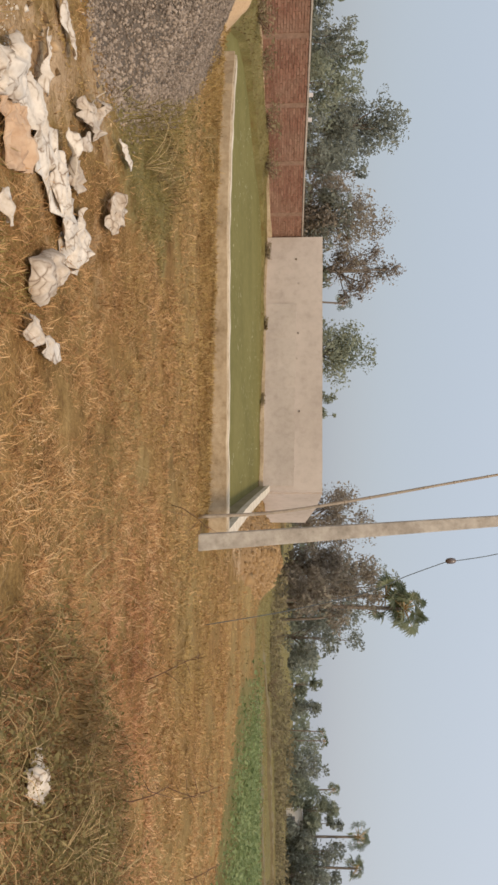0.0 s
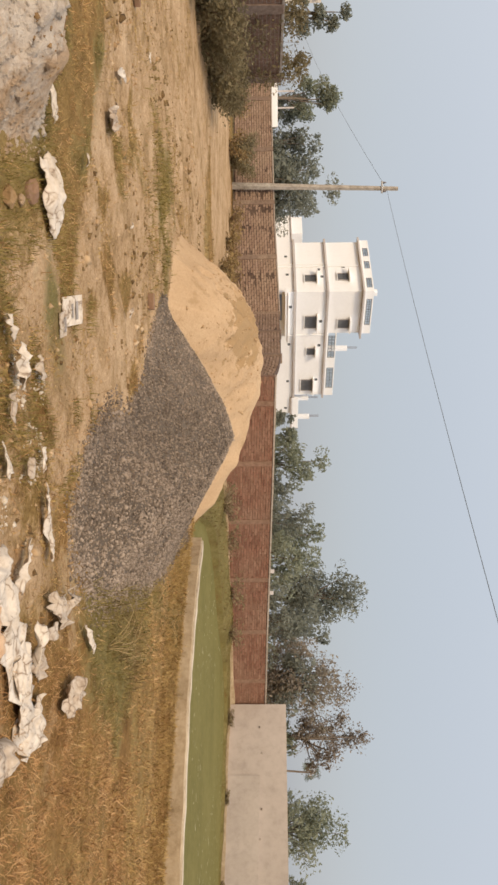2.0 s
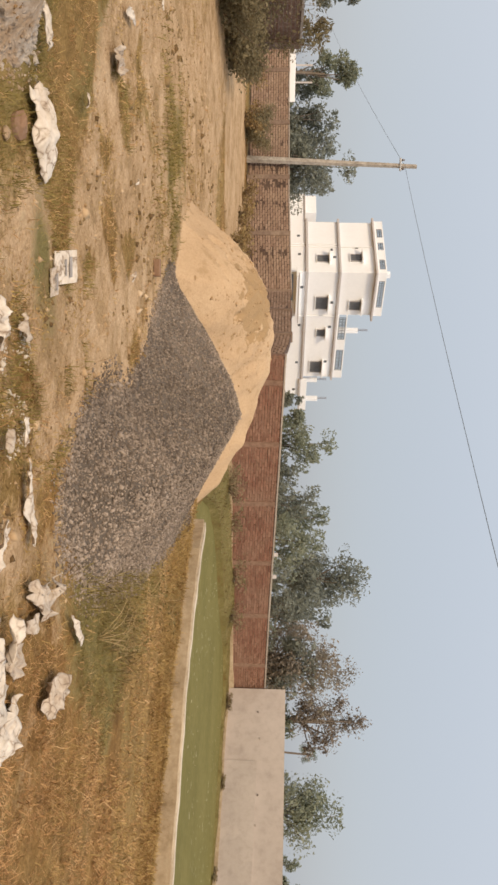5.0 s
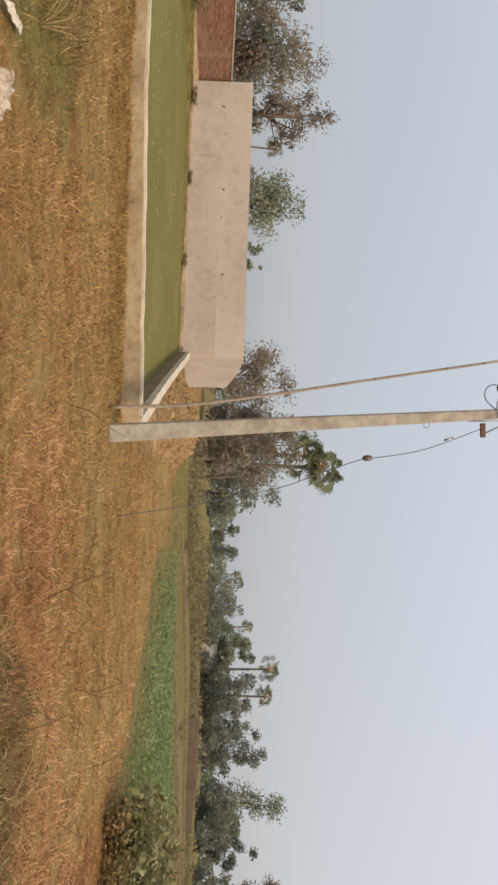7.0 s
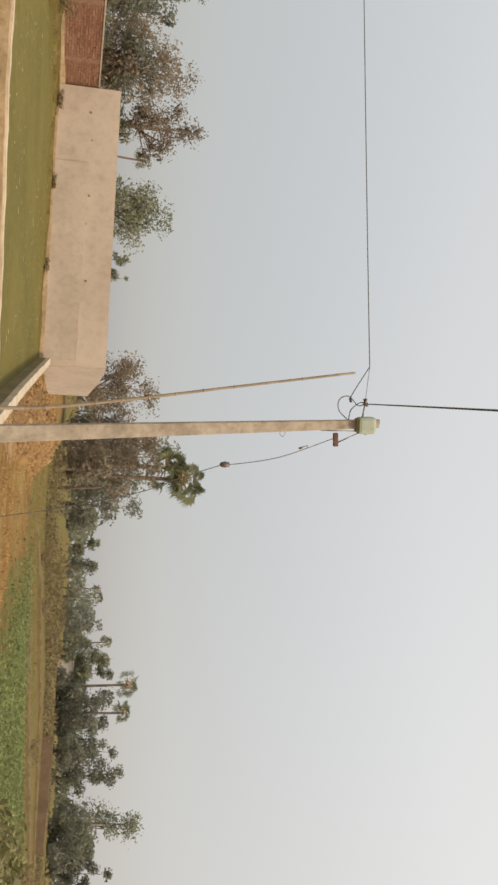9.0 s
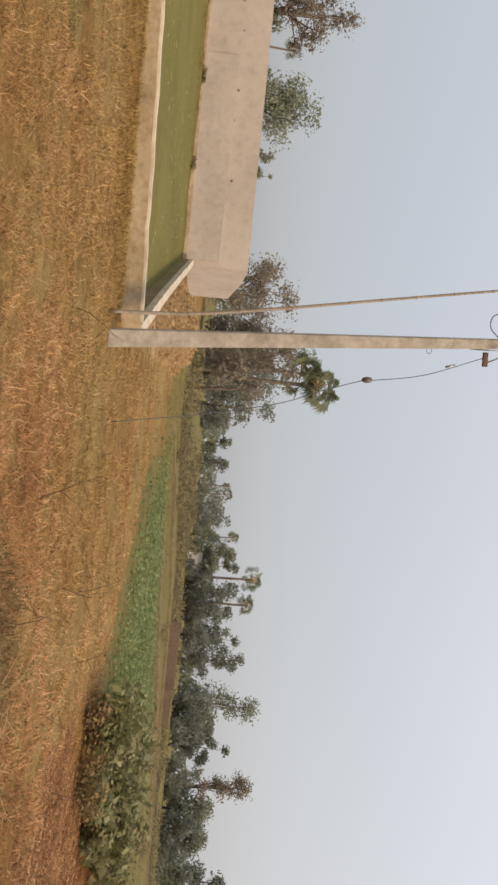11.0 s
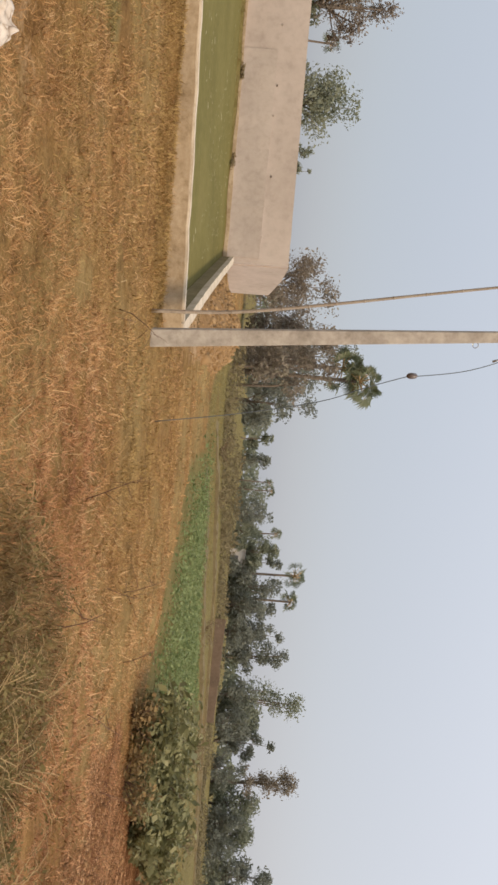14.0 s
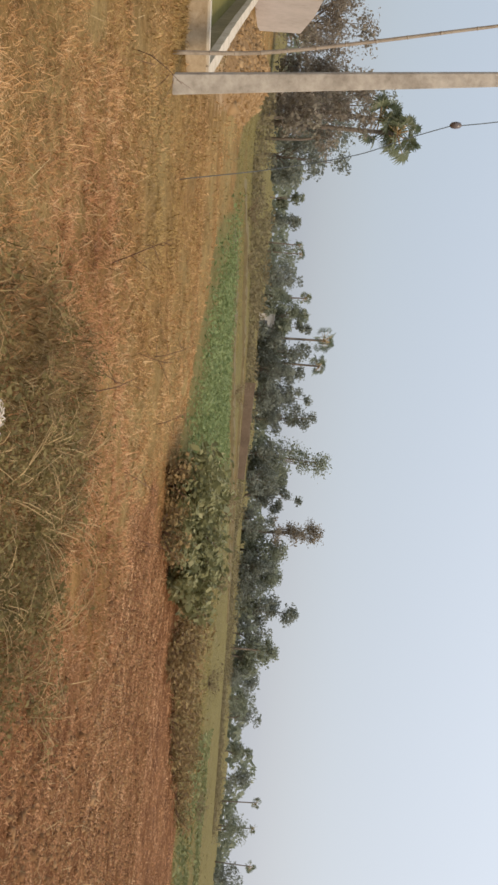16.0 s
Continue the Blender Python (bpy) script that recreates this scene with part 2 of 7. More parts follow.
BRICK_C = brick_mat("sooty_brick", (0.235, 0.14, 0.10), (0.19, 0.11, 0.082), (0.26, 0.19, 0.15), (0.27, 0.19, 0.14), 1.3)
PALE_CEMENT = surface("pale_cement", (0.30, 0.23, 0.155), (0.52, 0.44, 0.335), (0.64, 0.56, 0.45), 1.5, 9, 0.92, 0.5, 0.02, 0.15)
COPING = surface("coping_mortar", (0.25, 0.2, 0.16), (0.37, 0.31, 0.26), (0.46, 0.4, 0.34), 1.0, 8, 0.92)


def sack_mat(name, dark, mid, light, dirt):
    """Limp woven plastic: soiled in patches; a net of brown lines paints dirty, shaded creases."""
    m = surface(name, dark, mid, light, 5.0, 26, 0.6, 0.25, 0.006, 0.3)
    nt = m.node_tree
    b = nt.nodes["Principled BSDF"]
    clean = b.inputs["Base Color"].links[0].from_socket
    p = coords(nt)
    v = nt.nodes.new("ShaderNodeTexVoronoi")
    v.feature = "DISTANCE_TO_EDGE"
    v.inputs["Scale"].default_value = 9.0
    warp = nt.nodes.new("ShaderNodeVectorMath")
    warp.operation = "ADD"
    wob = nt.nodes.new("ShaderNodeTexNoise")
    wob.inputs["Scale"].default_value = 6.0
    nt.links.new(p, wob.inputs["Vector"])
    nt.links.new(p, warp.inputs[0])
    small = nt.nodes.new("ShaderNodeVectorMath")
    small.operation = "SCALE"
    small.inputs["Scale"].default_value = 0.16
    nt.links.new(wob.outputs["Color"], small.inputs[0])
    nt.links.new(small.outputs[0], warp.inputs[1])
    nt.links.new(warp.outputs[0], v.inputs["Vector"])
    line = ramp_node(nt, [(0.0, (1, 1, 1)), (0.05, (0.35, 0.35, 0.35)), (0.11, (0, 0, 0))], v.outputs["Distance"])
    some = ramp_node(nt, [(0.42, (0, 0, 0)), (0.56, (1, 1, 1))], noise_node(nt, 7.0, 3, 0.6, p))
    worn = mix_node(nt, line, some, 1.0, "MULTIPLY")
    nt.links.new(mix_node(nt, clean, dirt, worn), b.inputs["Base Color"])
    return m


PLASTIC = sack_mat("woven_plastic", (0.36, 0.28, 0.20), (0.56, 0.48, 0.39), (0.69, 0.615, 0.52), (0.19, 0.125, 0.075))
DIRTY_PLASTIC = sack_mat("dirty_plastic", (0.22, 0.145, 0.085), (0.43, 0.345, 0.26), (0.58, 0.505, 0.425), (0.17, 0.11, 0.065))
CARDBOARD = surface("cardboard", (0.33, 0.2, 0.115), (0.45, 0.3, 0.19), (0.52, 0.375, 0.255), 3.0, 24, 0.85, 0.2, 0.005, 0.15)
PRINT = surface("faded_print", (0.2, 0.18, 0.165), (0.28, 0.25, 0.23), (0.36, 0.33, 0.3), 8, 40, 0.7)


def lime_mat():
    """Broken lime mortar with orange soil mixed into it in patches."""
    m = surface("lime_rubble", (0.30, 0.22, 0.16), (0.51, 0.425, 0.34), (0.67, 0.59, 0.50), 3.5, 11, 0.95, 1.0, 0.09, 0.1)
    nt = m.node_tree
    b = nt.nodes["Principled BSDF"]
    p = coords(nt)
    soil = ramp_node(nt, [(0.45, (0, 0, 0)), (0.53, (0.85, 0.85, 0.85))], noise_node(nt, 1.0, 6, 0.7, p))
    nt.links.new(mix_node(nt, b.inputs["Base Color"].links[0].from_socket, (0.40, 0.265, 0.155), soil), b.inputs["Base Color"])
    return m


LIME = lime_mat()
LIME_PALE = island("lime_crumb", [(0.30, 0.235, 0.17), (0.43, 0.355, 0.27), (0.55, 0.475, 0.38), (0.66, 0.58, 0.48)], 0.95, 0.8, 0.1)
DIRT = surface("heap_dirt", (0.17, 0.098, 0.042), (0.27, 0.165, 0.078), (0.36, 0.235, 0.125), 2, 16, 0.95, 0.8, 0.04, 0.1)
FIELD_SOIL = surface("dull_field_soil", (0.105, 0.082, 0.045), (0.165, 0.132, 0.072), (0.225, 0.18, 0.1), 0.8, 8, 0.95, 0.8, 0.04, 0.1)
BANK_EARTH = surface("bank_earth", (0.125, 0.09, 0.062), (0.175, 0.125, 0.088), (0.23, 0.168, 0.12), 0.9, 7, 0.95, 0.8, 0.04, 0.1)
FIRED_CLAY = surface("fired_clay", (0.15, 0.085, 0.05), (0.22, 0.13, 0.08), (0.3, 0.19, 0.12), 6, 30, 0.9)
BAMBOO = surface("bamboo", (0.19, 0.145, 0.105), (0.31, 0.255, 0.195), (0.43, 0.37, 0.295), 2.5, 30, 0.6, 0.2, 0.005, 0.35)
# olive-brown cement, darker than the pond's front wall
OLIVE_CEMENT = surface("olive_cement", (0.13, 0.105, 0.05), (0.205, 0.165, 0.085), (0.31, 0.25, 0.15), 1.5, 8, 0.9, 0.5, 0.02, 0.2)
BOX_GREEN = surface("grey_green_enamel", (0.27, 0.33, 0.28), (0.34, 0.42, 0.36), (0.39, 0.46, 0.4), 3, 20, 0.5, 0.1, 0.004, 0.4)
STEEL = surface("galvanised_steel", (0.22, 0.22, 0.22), (0.34, 0.34, 0.34), (0.45, 0.45, 0.45), 5, 40, 0.5, 0.2, 0.003, 0.5, 0.7)
CABLE = surface("weathered_cable", (0.06, 0.075, 0.085), (0.11, 0.13, 0.14), (0.16, 0.18, 0.19), 5, 40, 0.6)
PORCELAIN = surface("brown_porcelain", (0.07, 0.05, 0.045), (0.11, 0.085, 0.075), (0.16, 0.13, 0.12), 8, 40, 0.3, 0.1, 0.002, 0.5)
BLUE_PAINT = surface("blue_grey_paint", (0.12, 0.16, 0.24), (0.17, 0.22, 0.31), (0.22, 0.27, 0.36), 0.8, 6, 0.55, 0.1, 0.01, 0.35)
BEIGE_PAINT = surface("beige_paint", (0.44, 0.40, 0.36), (0.55, 0.51, 0.46), (0.6, 0.56, 0.52), 0.4, 4, 0.85)


def ground_mat():
    m, nt, b = base_mat("ground_soil", 0.97, 0, 0.08)
    p = coords(nt)
    a = nt.nodes.new("ShaderNodeAttribute")
    a.attribute_name = "zone"
    sep = nt.nodes.new("ShaderNodeSeparateColor")
    nt.links.new(a.outputs["Color"], sep.inputs[0])
    big, mid, fine, grit = noise_node(nt, 0.25, 4, 0.6, p), noise_node(nt, 0.9, 5, 0.62, p), noise_node(nt, 5, 7, 0.72, p), noise_node(nt, 40, 4, 0.7, p)
    tex = math_node(nt, "ADD", math_node(nt, "MULTIPLY", mid, 0.45), math_node(nt, "MULTIPLY", fine, 0.55))
    straw = ramp_node(nt, [(0.36, (0.135, 0.071, 0.024)), (0.50, (0.265, 0.147, 0.052)), (0.64, (0.405, 0.25, 0.098))], tex)
    olive = ramp_node(nt, [(0.36, (0.2, 0.135, 0.05)), (0.60, (0.36, 0.255, 0.105))], tex)
    straw = mix_node(nt, straw, olive, ramp_node(nt, [(0.42, (0, 0, 0)), (0.6, (1, 1, 1))], big))
    sand = ramp_node(nt, [(0.36, (0.27, 0.172, 0.085)), (0.48, (0.46, 0.31, 0.175)), (0.62, (0.59, 0.425, 0.27))], tex)
    worn = ramp_node(nt, [(0.50, (0, 0, 0)), (0.62, (0.75, 0.75, 0.75))], noise_node(nt, 1.5, 6, 0.68, p))
    sand = mix_node(nt, sand, (0.29, 0.19, 0.09), worn)
    green = ramp_node(nt, [(0.36, (0.13, 0.105, 0.036)), (0.50, (0.185, 0.155, 0.058)), (0.64, (0.26, 0.21, 0.092))], tex)
    red = ramp_node(nt, [(0.38, (0.10, 0.042, 0.018)), (0.52, (0.205, 0.094, 0.039)), (0.66, (0.33, 0.172, 0.076))], tex)

    def edged(channel):
        e = math_node(nt, "ADD", channel, math_node(nt, "MULTIPLY", math_node(nt, "SUBTRACT", tex, 0.5), 1.6))
        return ramp_node(nt, [(0.36, (0, 0, 0)), (0.64, (1, 1, 1))], e)

    col = mix_node(nt, straw, sand, edged(sep.outputs[0]))
    col = mix_node(nt, col, green, edged(sep.outputs[1]))
    col = mix_node(nt, col, red, edged(sep.outputs[2]))
    col = mix_node(nt, col, ramp_node(nt, [(0.3, (0.55, 0.5, 0.45)), (0.62, (1, 1, 1))], grit), 0.7, "MULTIPLY")
    nt.links.new(col, b.inputs["Base Color"])
    bump(nt, b, math_node(nt, "ADD", fine, math_node(nt, "MULTIPLY", grit, 0.4)), 0.8, 0.05)
    return m


def water_mat():
    """Still pond under a skin of pale green algae."""
    m, nt, b = base_mat("algae_water", 0.95, 0, 0.04)
    p = coords(nt)
    big, fine = noise_node(nt, 0.35, 5, 0.6, p), noise_node(nt, 5.5, 7, 0.74, p)
    c1 = ramp_node(nt, [(0.30, (0.120, 0.104, 0.036)), (0.52, (0.153, 0.134, 0.047)), (0.72, (0.186, 0.157, 0.06))], big)
    c2 = ramp_node(nt, [(0.30, (0.088, 0.08, 0.028)), (0.52, (0.155, 0.136, 0.049)), (0.64, (0.20, 0.175, 0.07)), (0.76, (0.36, 0.33, 0.18))], fine)
    nt.links.new(mix_node(nt, c1, c2, 0.4), b.inputs["Base Color"])
    bump(nt, b, fine, 0.15, 0.01)
    return m


# ---------------------------------------------------------------- mesh helpers
rng = np.random.default_rng(7)


def mesh(name, verts, faces, mat, smooth=False):
    me = bpy.data.meshes.new(name)
    me.from_pydata([tuple(v) for v in verts], [], faces)
    me.materials.append(mat)
    if smooth:
        me.shade_smooth()
    me.update()
    return me


def soup(name, verts, size, mat):
    """A mesh from an array of loose triangles or quads, size corners each."""
    n = len(verts)
    me = bpy.data.meshes.new(name)
    me.vertices.add(n)
    me.vertices.foreach_set("co", np.asarray(verts, np.float32).ravel())
    me.loops.add(n)
    me.loops.foreach_set("vertex_index", np.arange(n, dtype=np.int32))
    me.polygons.add(n // size)
    me.polygons.foreach_set("loop_start", np.arange(0, n, size, dtype=np.int32))
    me.update(calc_edges=True)
    me.materials.append(mat)
    return me


def indexed(name, verts, faces, mat):
    """A mesh from arrays: verts (n, 3) and faces (m, k) with one corner count."""
    faces = np.asarray(faces, np.int32)
    k = faces.shape[1]
    me = bpy.data.meshes.new(name)
    me.vertices.add(len(verts))
    me.vertices.foreach_set("co", np.asarray(verts, np.float32).ravel())
    me.loops.add(faces.size)
    me.loops.foreach_set("vertex_index", faces.ravel())
    me.polygons.add(len(faces))
    me.polygons.foreach_set("loop_start", np.arange(0, faces.size, k, dtype=np.int32))
    me.update(calc_edges=True)
    me.materials.append(mat)
    return me


def part(name, bm, material, parent, label="", smooth=False):
    me = bpy.data.meshes.new(name)
    bm.normal_update()
    bm.to_mesh(me)
    bm.free()
    me.materials.append(material)
    if smooth:
        me.shade_smooth()
    ob = new(name, me)
    ob.parent = parent
    return tagged(ob, label)


def under(name, me, parent, label=""):
    ob = new(name, me)
    ob.parent = parent
    return tagged(ob, label)


def empty(name, m=None):
    ob = new(name)
    ob.empty_display_size = 0.3
    if m is not None:
        ob.matrix_world = m
    return ob


def box(x0, y0, z0, x1, y1, z1, bevel=0.0, bm=None):
    bm = bm or bmesh.new()
    made = bmesh.ops.create_cube(bm, size=1.0)
    for v in made["verts"]:
        v.co = Vector((x0 + (v.co.x + 0.5) * (x1 - x0), y0 + (v.co.y + 0.5) * (y1 - y0), z0 + (v.co.z + 0.5) * (z1 - z0)))
    if bevel:
        bmesh.ops.bevel(bm, geom=list({e for v in made["verts"] for e in v.link_edges}), offset=bevel, segments=2, affect="EDGES", profile=0.6)
    return bm


def tube_arrays(points, radii, sides=6):
    """Verts and faces of a tapering tube along points, closed at both ends."""
    pts = [Vector(p) for p in points]
    verts, faces = [], []
    for i, p in enumerate(pts):
        d = (pts[min(i + 1, len(pts) - 1)] - pts[max(i - 1, 0)]).normalized()
        a = d.cross(Vector((0, 0, 1)) if abs(d.z) < 0.9 else Vector((1, 0, 0))).normalized()
        b = d.cross(a)
        r = radii[i] if isinstance(radii, (list, tuple)) else radii
        for k in range(sides):
            w = 2 * math.pi * k / sides
            verts.append(p + (a * math.cos(w) + b * math.sin(w)) * r)
    for i in range(len(pts) - 1):
        for k in range(sides):
            k2 = (k + 1) % sides
            faces.append((i * sides + k, i * sides + k2, (i + 1) * sides + k2, (i + 1) * sides + k))
    faces.append(tuple(range(sides - 1, -1, -1)))
    faces.append(tuple((len(pts) - 1) * sides + k for k in range(sides)))
    return verts, faces


def tube(name, points, radii, mat, parent=None, sides=6, label="", smooth=True):
    v, f = tube_arrays(points, radii, sides)
    ob = new(name, mesh(name, v, f, mat, smooth))
    ob.parent = parent
    return tagged(ob, label)


def joined_tubes(name, runs, mat, sides=4):
    """One mesh out of several tubes: (points, radii) each."""
    V, F = [], []
    for pts, rad in runs:
        v, f = tube_arrays(pts, rad, sides)
        F += [tuple(i + len(V) for i in q) for q in f]
        V += v
    return mesh(name, V, F, mat, True)


def hanging(a, b, sag, n=24):
    a, b = Vector(a), Vector(b)
    return [a.lerp(b, i / n) - Vector((0, 0, 4 * sag * (i / n) * (1 - i / n))) for i in range(n + 1)]


def wave(x, y, s, seed=0.0):
    return noise.noise(Vector((x * s, y * s, seed)))


# ---------------------------------------------------------------- the ground
POND = [(0.62, 13.45), (0.05, 27.9), (-4.0, 28.7), (-8.9, 29.6), (-9.9, 28.2), (-10.15, 24.6), (-10.75, 22.6), (-10.85, 20.9), (-10.5, 19.0), (-9.6, 17.0), (-8.6, 15.6), (-7.4, 14.5), (-5.5, 13.95), (-3.4, 13.5), (-1.5, 13.45)]
CROP = [(6.9, 12.9), (5.9, 14.7), (5.5, 17.0), (4.95, 18.9), (4.85, 20.4), (5.3, 23.6), (6.0, 26.4), (6.7, 27.4), (7.2, 27.4), (8.8, 26.8), (10.6, 26.0), (13.0, 27.4), (17.2, 29.3), (9.6, 16.5), (8.0, 14.3)]


def signed(poly, X, Y):
    """Distance to a polygon's outline, negative inside."""
    inside = np.zeros(X.shape, bool)
    best = np.full(X.shape, 1e9)
    for (x0, y0), (x1, y1) in zip(poly, poly[1:] + poly[:1]):
        dx, dy = x1 - x0, y1 - y0
        s = np.clip(((X - x0) * dx + (Y - y0) * dy) / (dx * dx + dy * dy), 0, 1)
        best = np.minimum(best, np.hypot(X - x0 - s * dx, Y - y0 - s * dy))
        cross = ((y0 > Y) != (y1 > Y)) & (X < (x1 - x0) * (Y - y0) / (y1 - y0 + 1e-12) + x0)
        inside ^= cross
    return np.where(inside, -best, best)


def smooth_noise(X, Y, scale, seed):
    """Sums of a few waves: cheap, even relief over arrays."""
    r = np.random.default_rng(seed)
    out = np.zeros(np.shape(X))
    for _ in range(9):
        w, ph = r.uniform(0, 6.28), r.uniform(0, 6.28)
        k = scale * r.uniform(0.6, 1.9)
        out = out + np.sin(k * (X * math.cos(w) + Y * math.sin(w)) + ph + 0.8 * np.sin(k * 0.7 * (X * math.sin(w) - Y * math.cos(w)) + 2 * ph))
    return out / 4.0


def ease(a, b, v):
    s = np.clip((v - a) / (b - a), 0, 1)
    return s * s * (3 - 2 * s)


def zones(X, Y):
    """How sandy, green and red the ground is."""
    n1, n2 = smooth_noise(X, Y, 0.8, 3), smooth_noise(X, Y, 2.6, 4)
    wob = 0.5 * n1 + 0.25 * n2
    # sandy track that runs from beside the piles away past the second pole, with olive turf between its ruts
    rut = smooth_noise(X * 0.8 - Y * 0.25, (Y + 0.33 * X) * 1.6, 1.1, 6)
    sand = ease(-0.35, 0.45, Y - (4.15 + 0.26 * (X + 8.0)) + 0.7 * wob) * ease(-3.9, -5.0, X + 0.6 * wob) * ease(17, 12, Y)
    sand = sand * (1 - ease(-7.6, -6.7, X + 0.2 * wob) * ease(8.3, 9.3, Y))
    sand = sand * ease(0.9, 0.1, (0.42 * rut + 0.5 * n2) * ease(13, 7, np.hypot(X, Y)))
    sand = np.maximum(sand, ease(1.0, -1.0, np.hypot(X + 26, Y - 19) - 7 + 2 * wob))
    sand = np.maximum(sand, ease(0.6, -0.4, np.hypot((X + 10.9) / 3.4, (Y - 12.0) / 3.0) - 1.0 + 0.1 * wob))
    # grass breaking through the track, bare earth showing between the bags and the gravel
    tuft = 0.8 * smooth_noise(X, Y * 1.3, 2.4, 7) + 0.7 * smooth_noise(X, Y, 5.5, 8)
    sand = sand * (1 - 0.7 * ease(0.05, 0.65, tuft) * ease(16, 9, np.hypot(X, Y)))
    sand = np.maximum(sand, (0.60 + 0.30 * tuft) * ease(0.5, -0.6, np.hypot((X + 3.9) / 2.3, (Y - 4.9) / 1.7) - 1 + 0.4 * wob))
    sand = np.maximum(sand, 0.6 * ease(0.7, -0.5, np.hypot((X - 1.3) / 0.8, (Y - 22.5) / 8.0) - 1 + 0.5 * wob))
    green = 0.62 * ease(0.8, -0.5, np.hypot((X + 3.5) / 1.1, (Y - 7.9) / 1.9) - 0.85 + 0.6 * wob)
    green = np.maximum(green, ease(0.4, -0.4, signed(CROP, X, Y)))
    green = np.maximum(green, ease(22, 27, Y + 0.35 * X + 2 * n1) * ease(2.5, 5, X) * (0.88 + 0.22 * np.sin(0.16 * (Y * 0.9 + X * 0.25)) + 0.15 * n1))
    green = np.maximum(green, 0.95 * ease(10.5, 12.5, X - 0.10 * Y + n1) * ease(12.3, 14.5, Y) * (0.9 + 0.25 * n1))
    green = np.maximum(green, (0.48 + 0.2 * tuft) * ease(0.5, -0.4, np.hypot((X + 10.4) / 1.5, (Y - 8.6) / 1.3) - 0.9 + 0.5 * wob))
    green = np.maximum(green, 0.55 * ease(0.5, -0.4, np.hypot((X + 6.0) / 1.6, (Y - 3.2) / 0.7) - 0.9 + 0.6 * wob))
    green = np.maximum(green, (0.38 + 0.24 * tuft) * ease(0.5, -0.4, np.hypot((X + 8.2) / 4.6, (Y - 3.7 - 0.2 * (X + 8.2)) / 1.0) - 0.9 + 0.5 * wob))
    # dark olive banks behind the pond; the tone also paints shadow at the walls' foot
    green = np.maximum(green, 0.7 * ease(2.9, 1.6, signed(POND, X, Y) + 0.4 * n2) * ease(0.2, -0.5, X) * ease(15.5, 17.5, Y))
    red = ease(1.0, 4.9, X * 0.83 - (Y - 5.5) * 0.56 + 1.9 * wob) * ease(13.5, 11.0, Y - 0.12 * X + 0.5 * wob) * ease(0.5, 2.0, X)
    red = np.maximum(red, ease(1.0, -0.5, np.hypot((X - 28) / 7, (Y - 52) / 9) - 1) * 0.42)
    red = red * (1 - ease(0.3, -0.3, signed(CROP, X, Y)))
    return np.stack([sand, green, red], -1)


def height(X, Y):
    z = 0.05 * smooth_noise(X, Y, 0.5, 11) + 0.02 * smooth_noise(X, Y, 2.3, 12)
    # trodden hummocks and clods near the standing place
    z = z + (0.013 * smooth_noise(X, Y, 8.0, 13) + 0.007 * smooth_noise(X, Y, 15.0, 14)) * ease(30, 18, np.hypot(X, Y))
    z = z * ease(60, 25, np.hypot(X, Y)) - 0.02
    d = signed(POND, X, Y)
    z = z + (0.11 + 0.05 * ease(-4, -6, X)) * np.exp(-((Y - 12.75 - 0.19 * np.maximum(-X - 4.0, 0) ** 1.3) / 0.38) ** 2) * ease(1.2, -3.5, X) * ease(-9.5, -7.5, X)
    bank = ease(-1.5, 0.2, -(X + 9.0)) * ease(16.0, 19.0, Y) * ease(33, 28, Y)
    z = z + 0.30 * bank * np.exp(-((d - 1.2) / 1.0) ** 2) * (d > 0)
    z = np.where(d < 0.02, -0.75 + 0.0 * z, z)
    # the far ground is bent down to fit the camera's view, sooner on the side of the fields
    r = np.hypot(X, Y)
    off = r - (46.0 - 22.0 * ease(0.06, 0.16, X / (r + 0.1)))
    return z - 0.0155 * 0.5 * (off + np.sqrt(off * off + 60.0)) * ease(20.0, 30.0, r)


def ground_z(x, y):
    return float(height(np.array([float(x)]), np.array([float(y)]))[0])


def axis(lo, a, b, hi, fine):
    core = np.arange(a, b + 1e-6, fine)
    left, right, step = [a], [b], fine
    while left[-1] > lo or right[-1] < hi:
        step *= 1.22
        if left[-1] > lo:
            left.append(left[-1] - step)
        if right[-1] < hi:
            right.append(right[-1] + step)
    return np.concatenate([left[:0:-1], core, right[1:]])


xs, ys = axis(-2600, -19, 17, 2600, 0.13), axis(-2000, 3.0, 30, 2600, 0.13)
GX, GY = np.meshgrid(xs, ys)
GZ = height(GX, GY)
nx, ny = len(xs), len(ys)
ids = np.arange(nx * ny).reshape(ny, nx)
quads = np.stack([ids[:-1, :-1], ids[:-1, 1:], ids[1:, 1:], ids[1:, :-1]], -1).reshape(-1, 4)
ground_me = indexed("ground", np.stack([GX, GY, GZ], -1).reshape(-1, 3), quads, ground_mat())
zone = ground_me.attributes.new("zone", "FLOAT_COLOR", "POINT")
zone.data.foreach_set("color", np.concatenate([zones(GX, GY).reshape(-1, 3), np.ones((nx * ny, 1))], 1).astype(np.float32).ravel())
ground_me.shade_smooth()
tagged(new("ground", ground_me), "dry straw-covered field with sandy track, reddish soil and green patches", "ground", kind="structure")

wm = bmesh.new()
f = wm.faces.new([wm.verts.new((x * 1.0, y, -0.10)) for x, y in POND])
bmesh.ops.triangulate(wm, faces=[f])
water = part("water", wm, water_mat(), None)
tagged(water, "still pond covered by a skin of pale green algae", "pond", kind="structure")


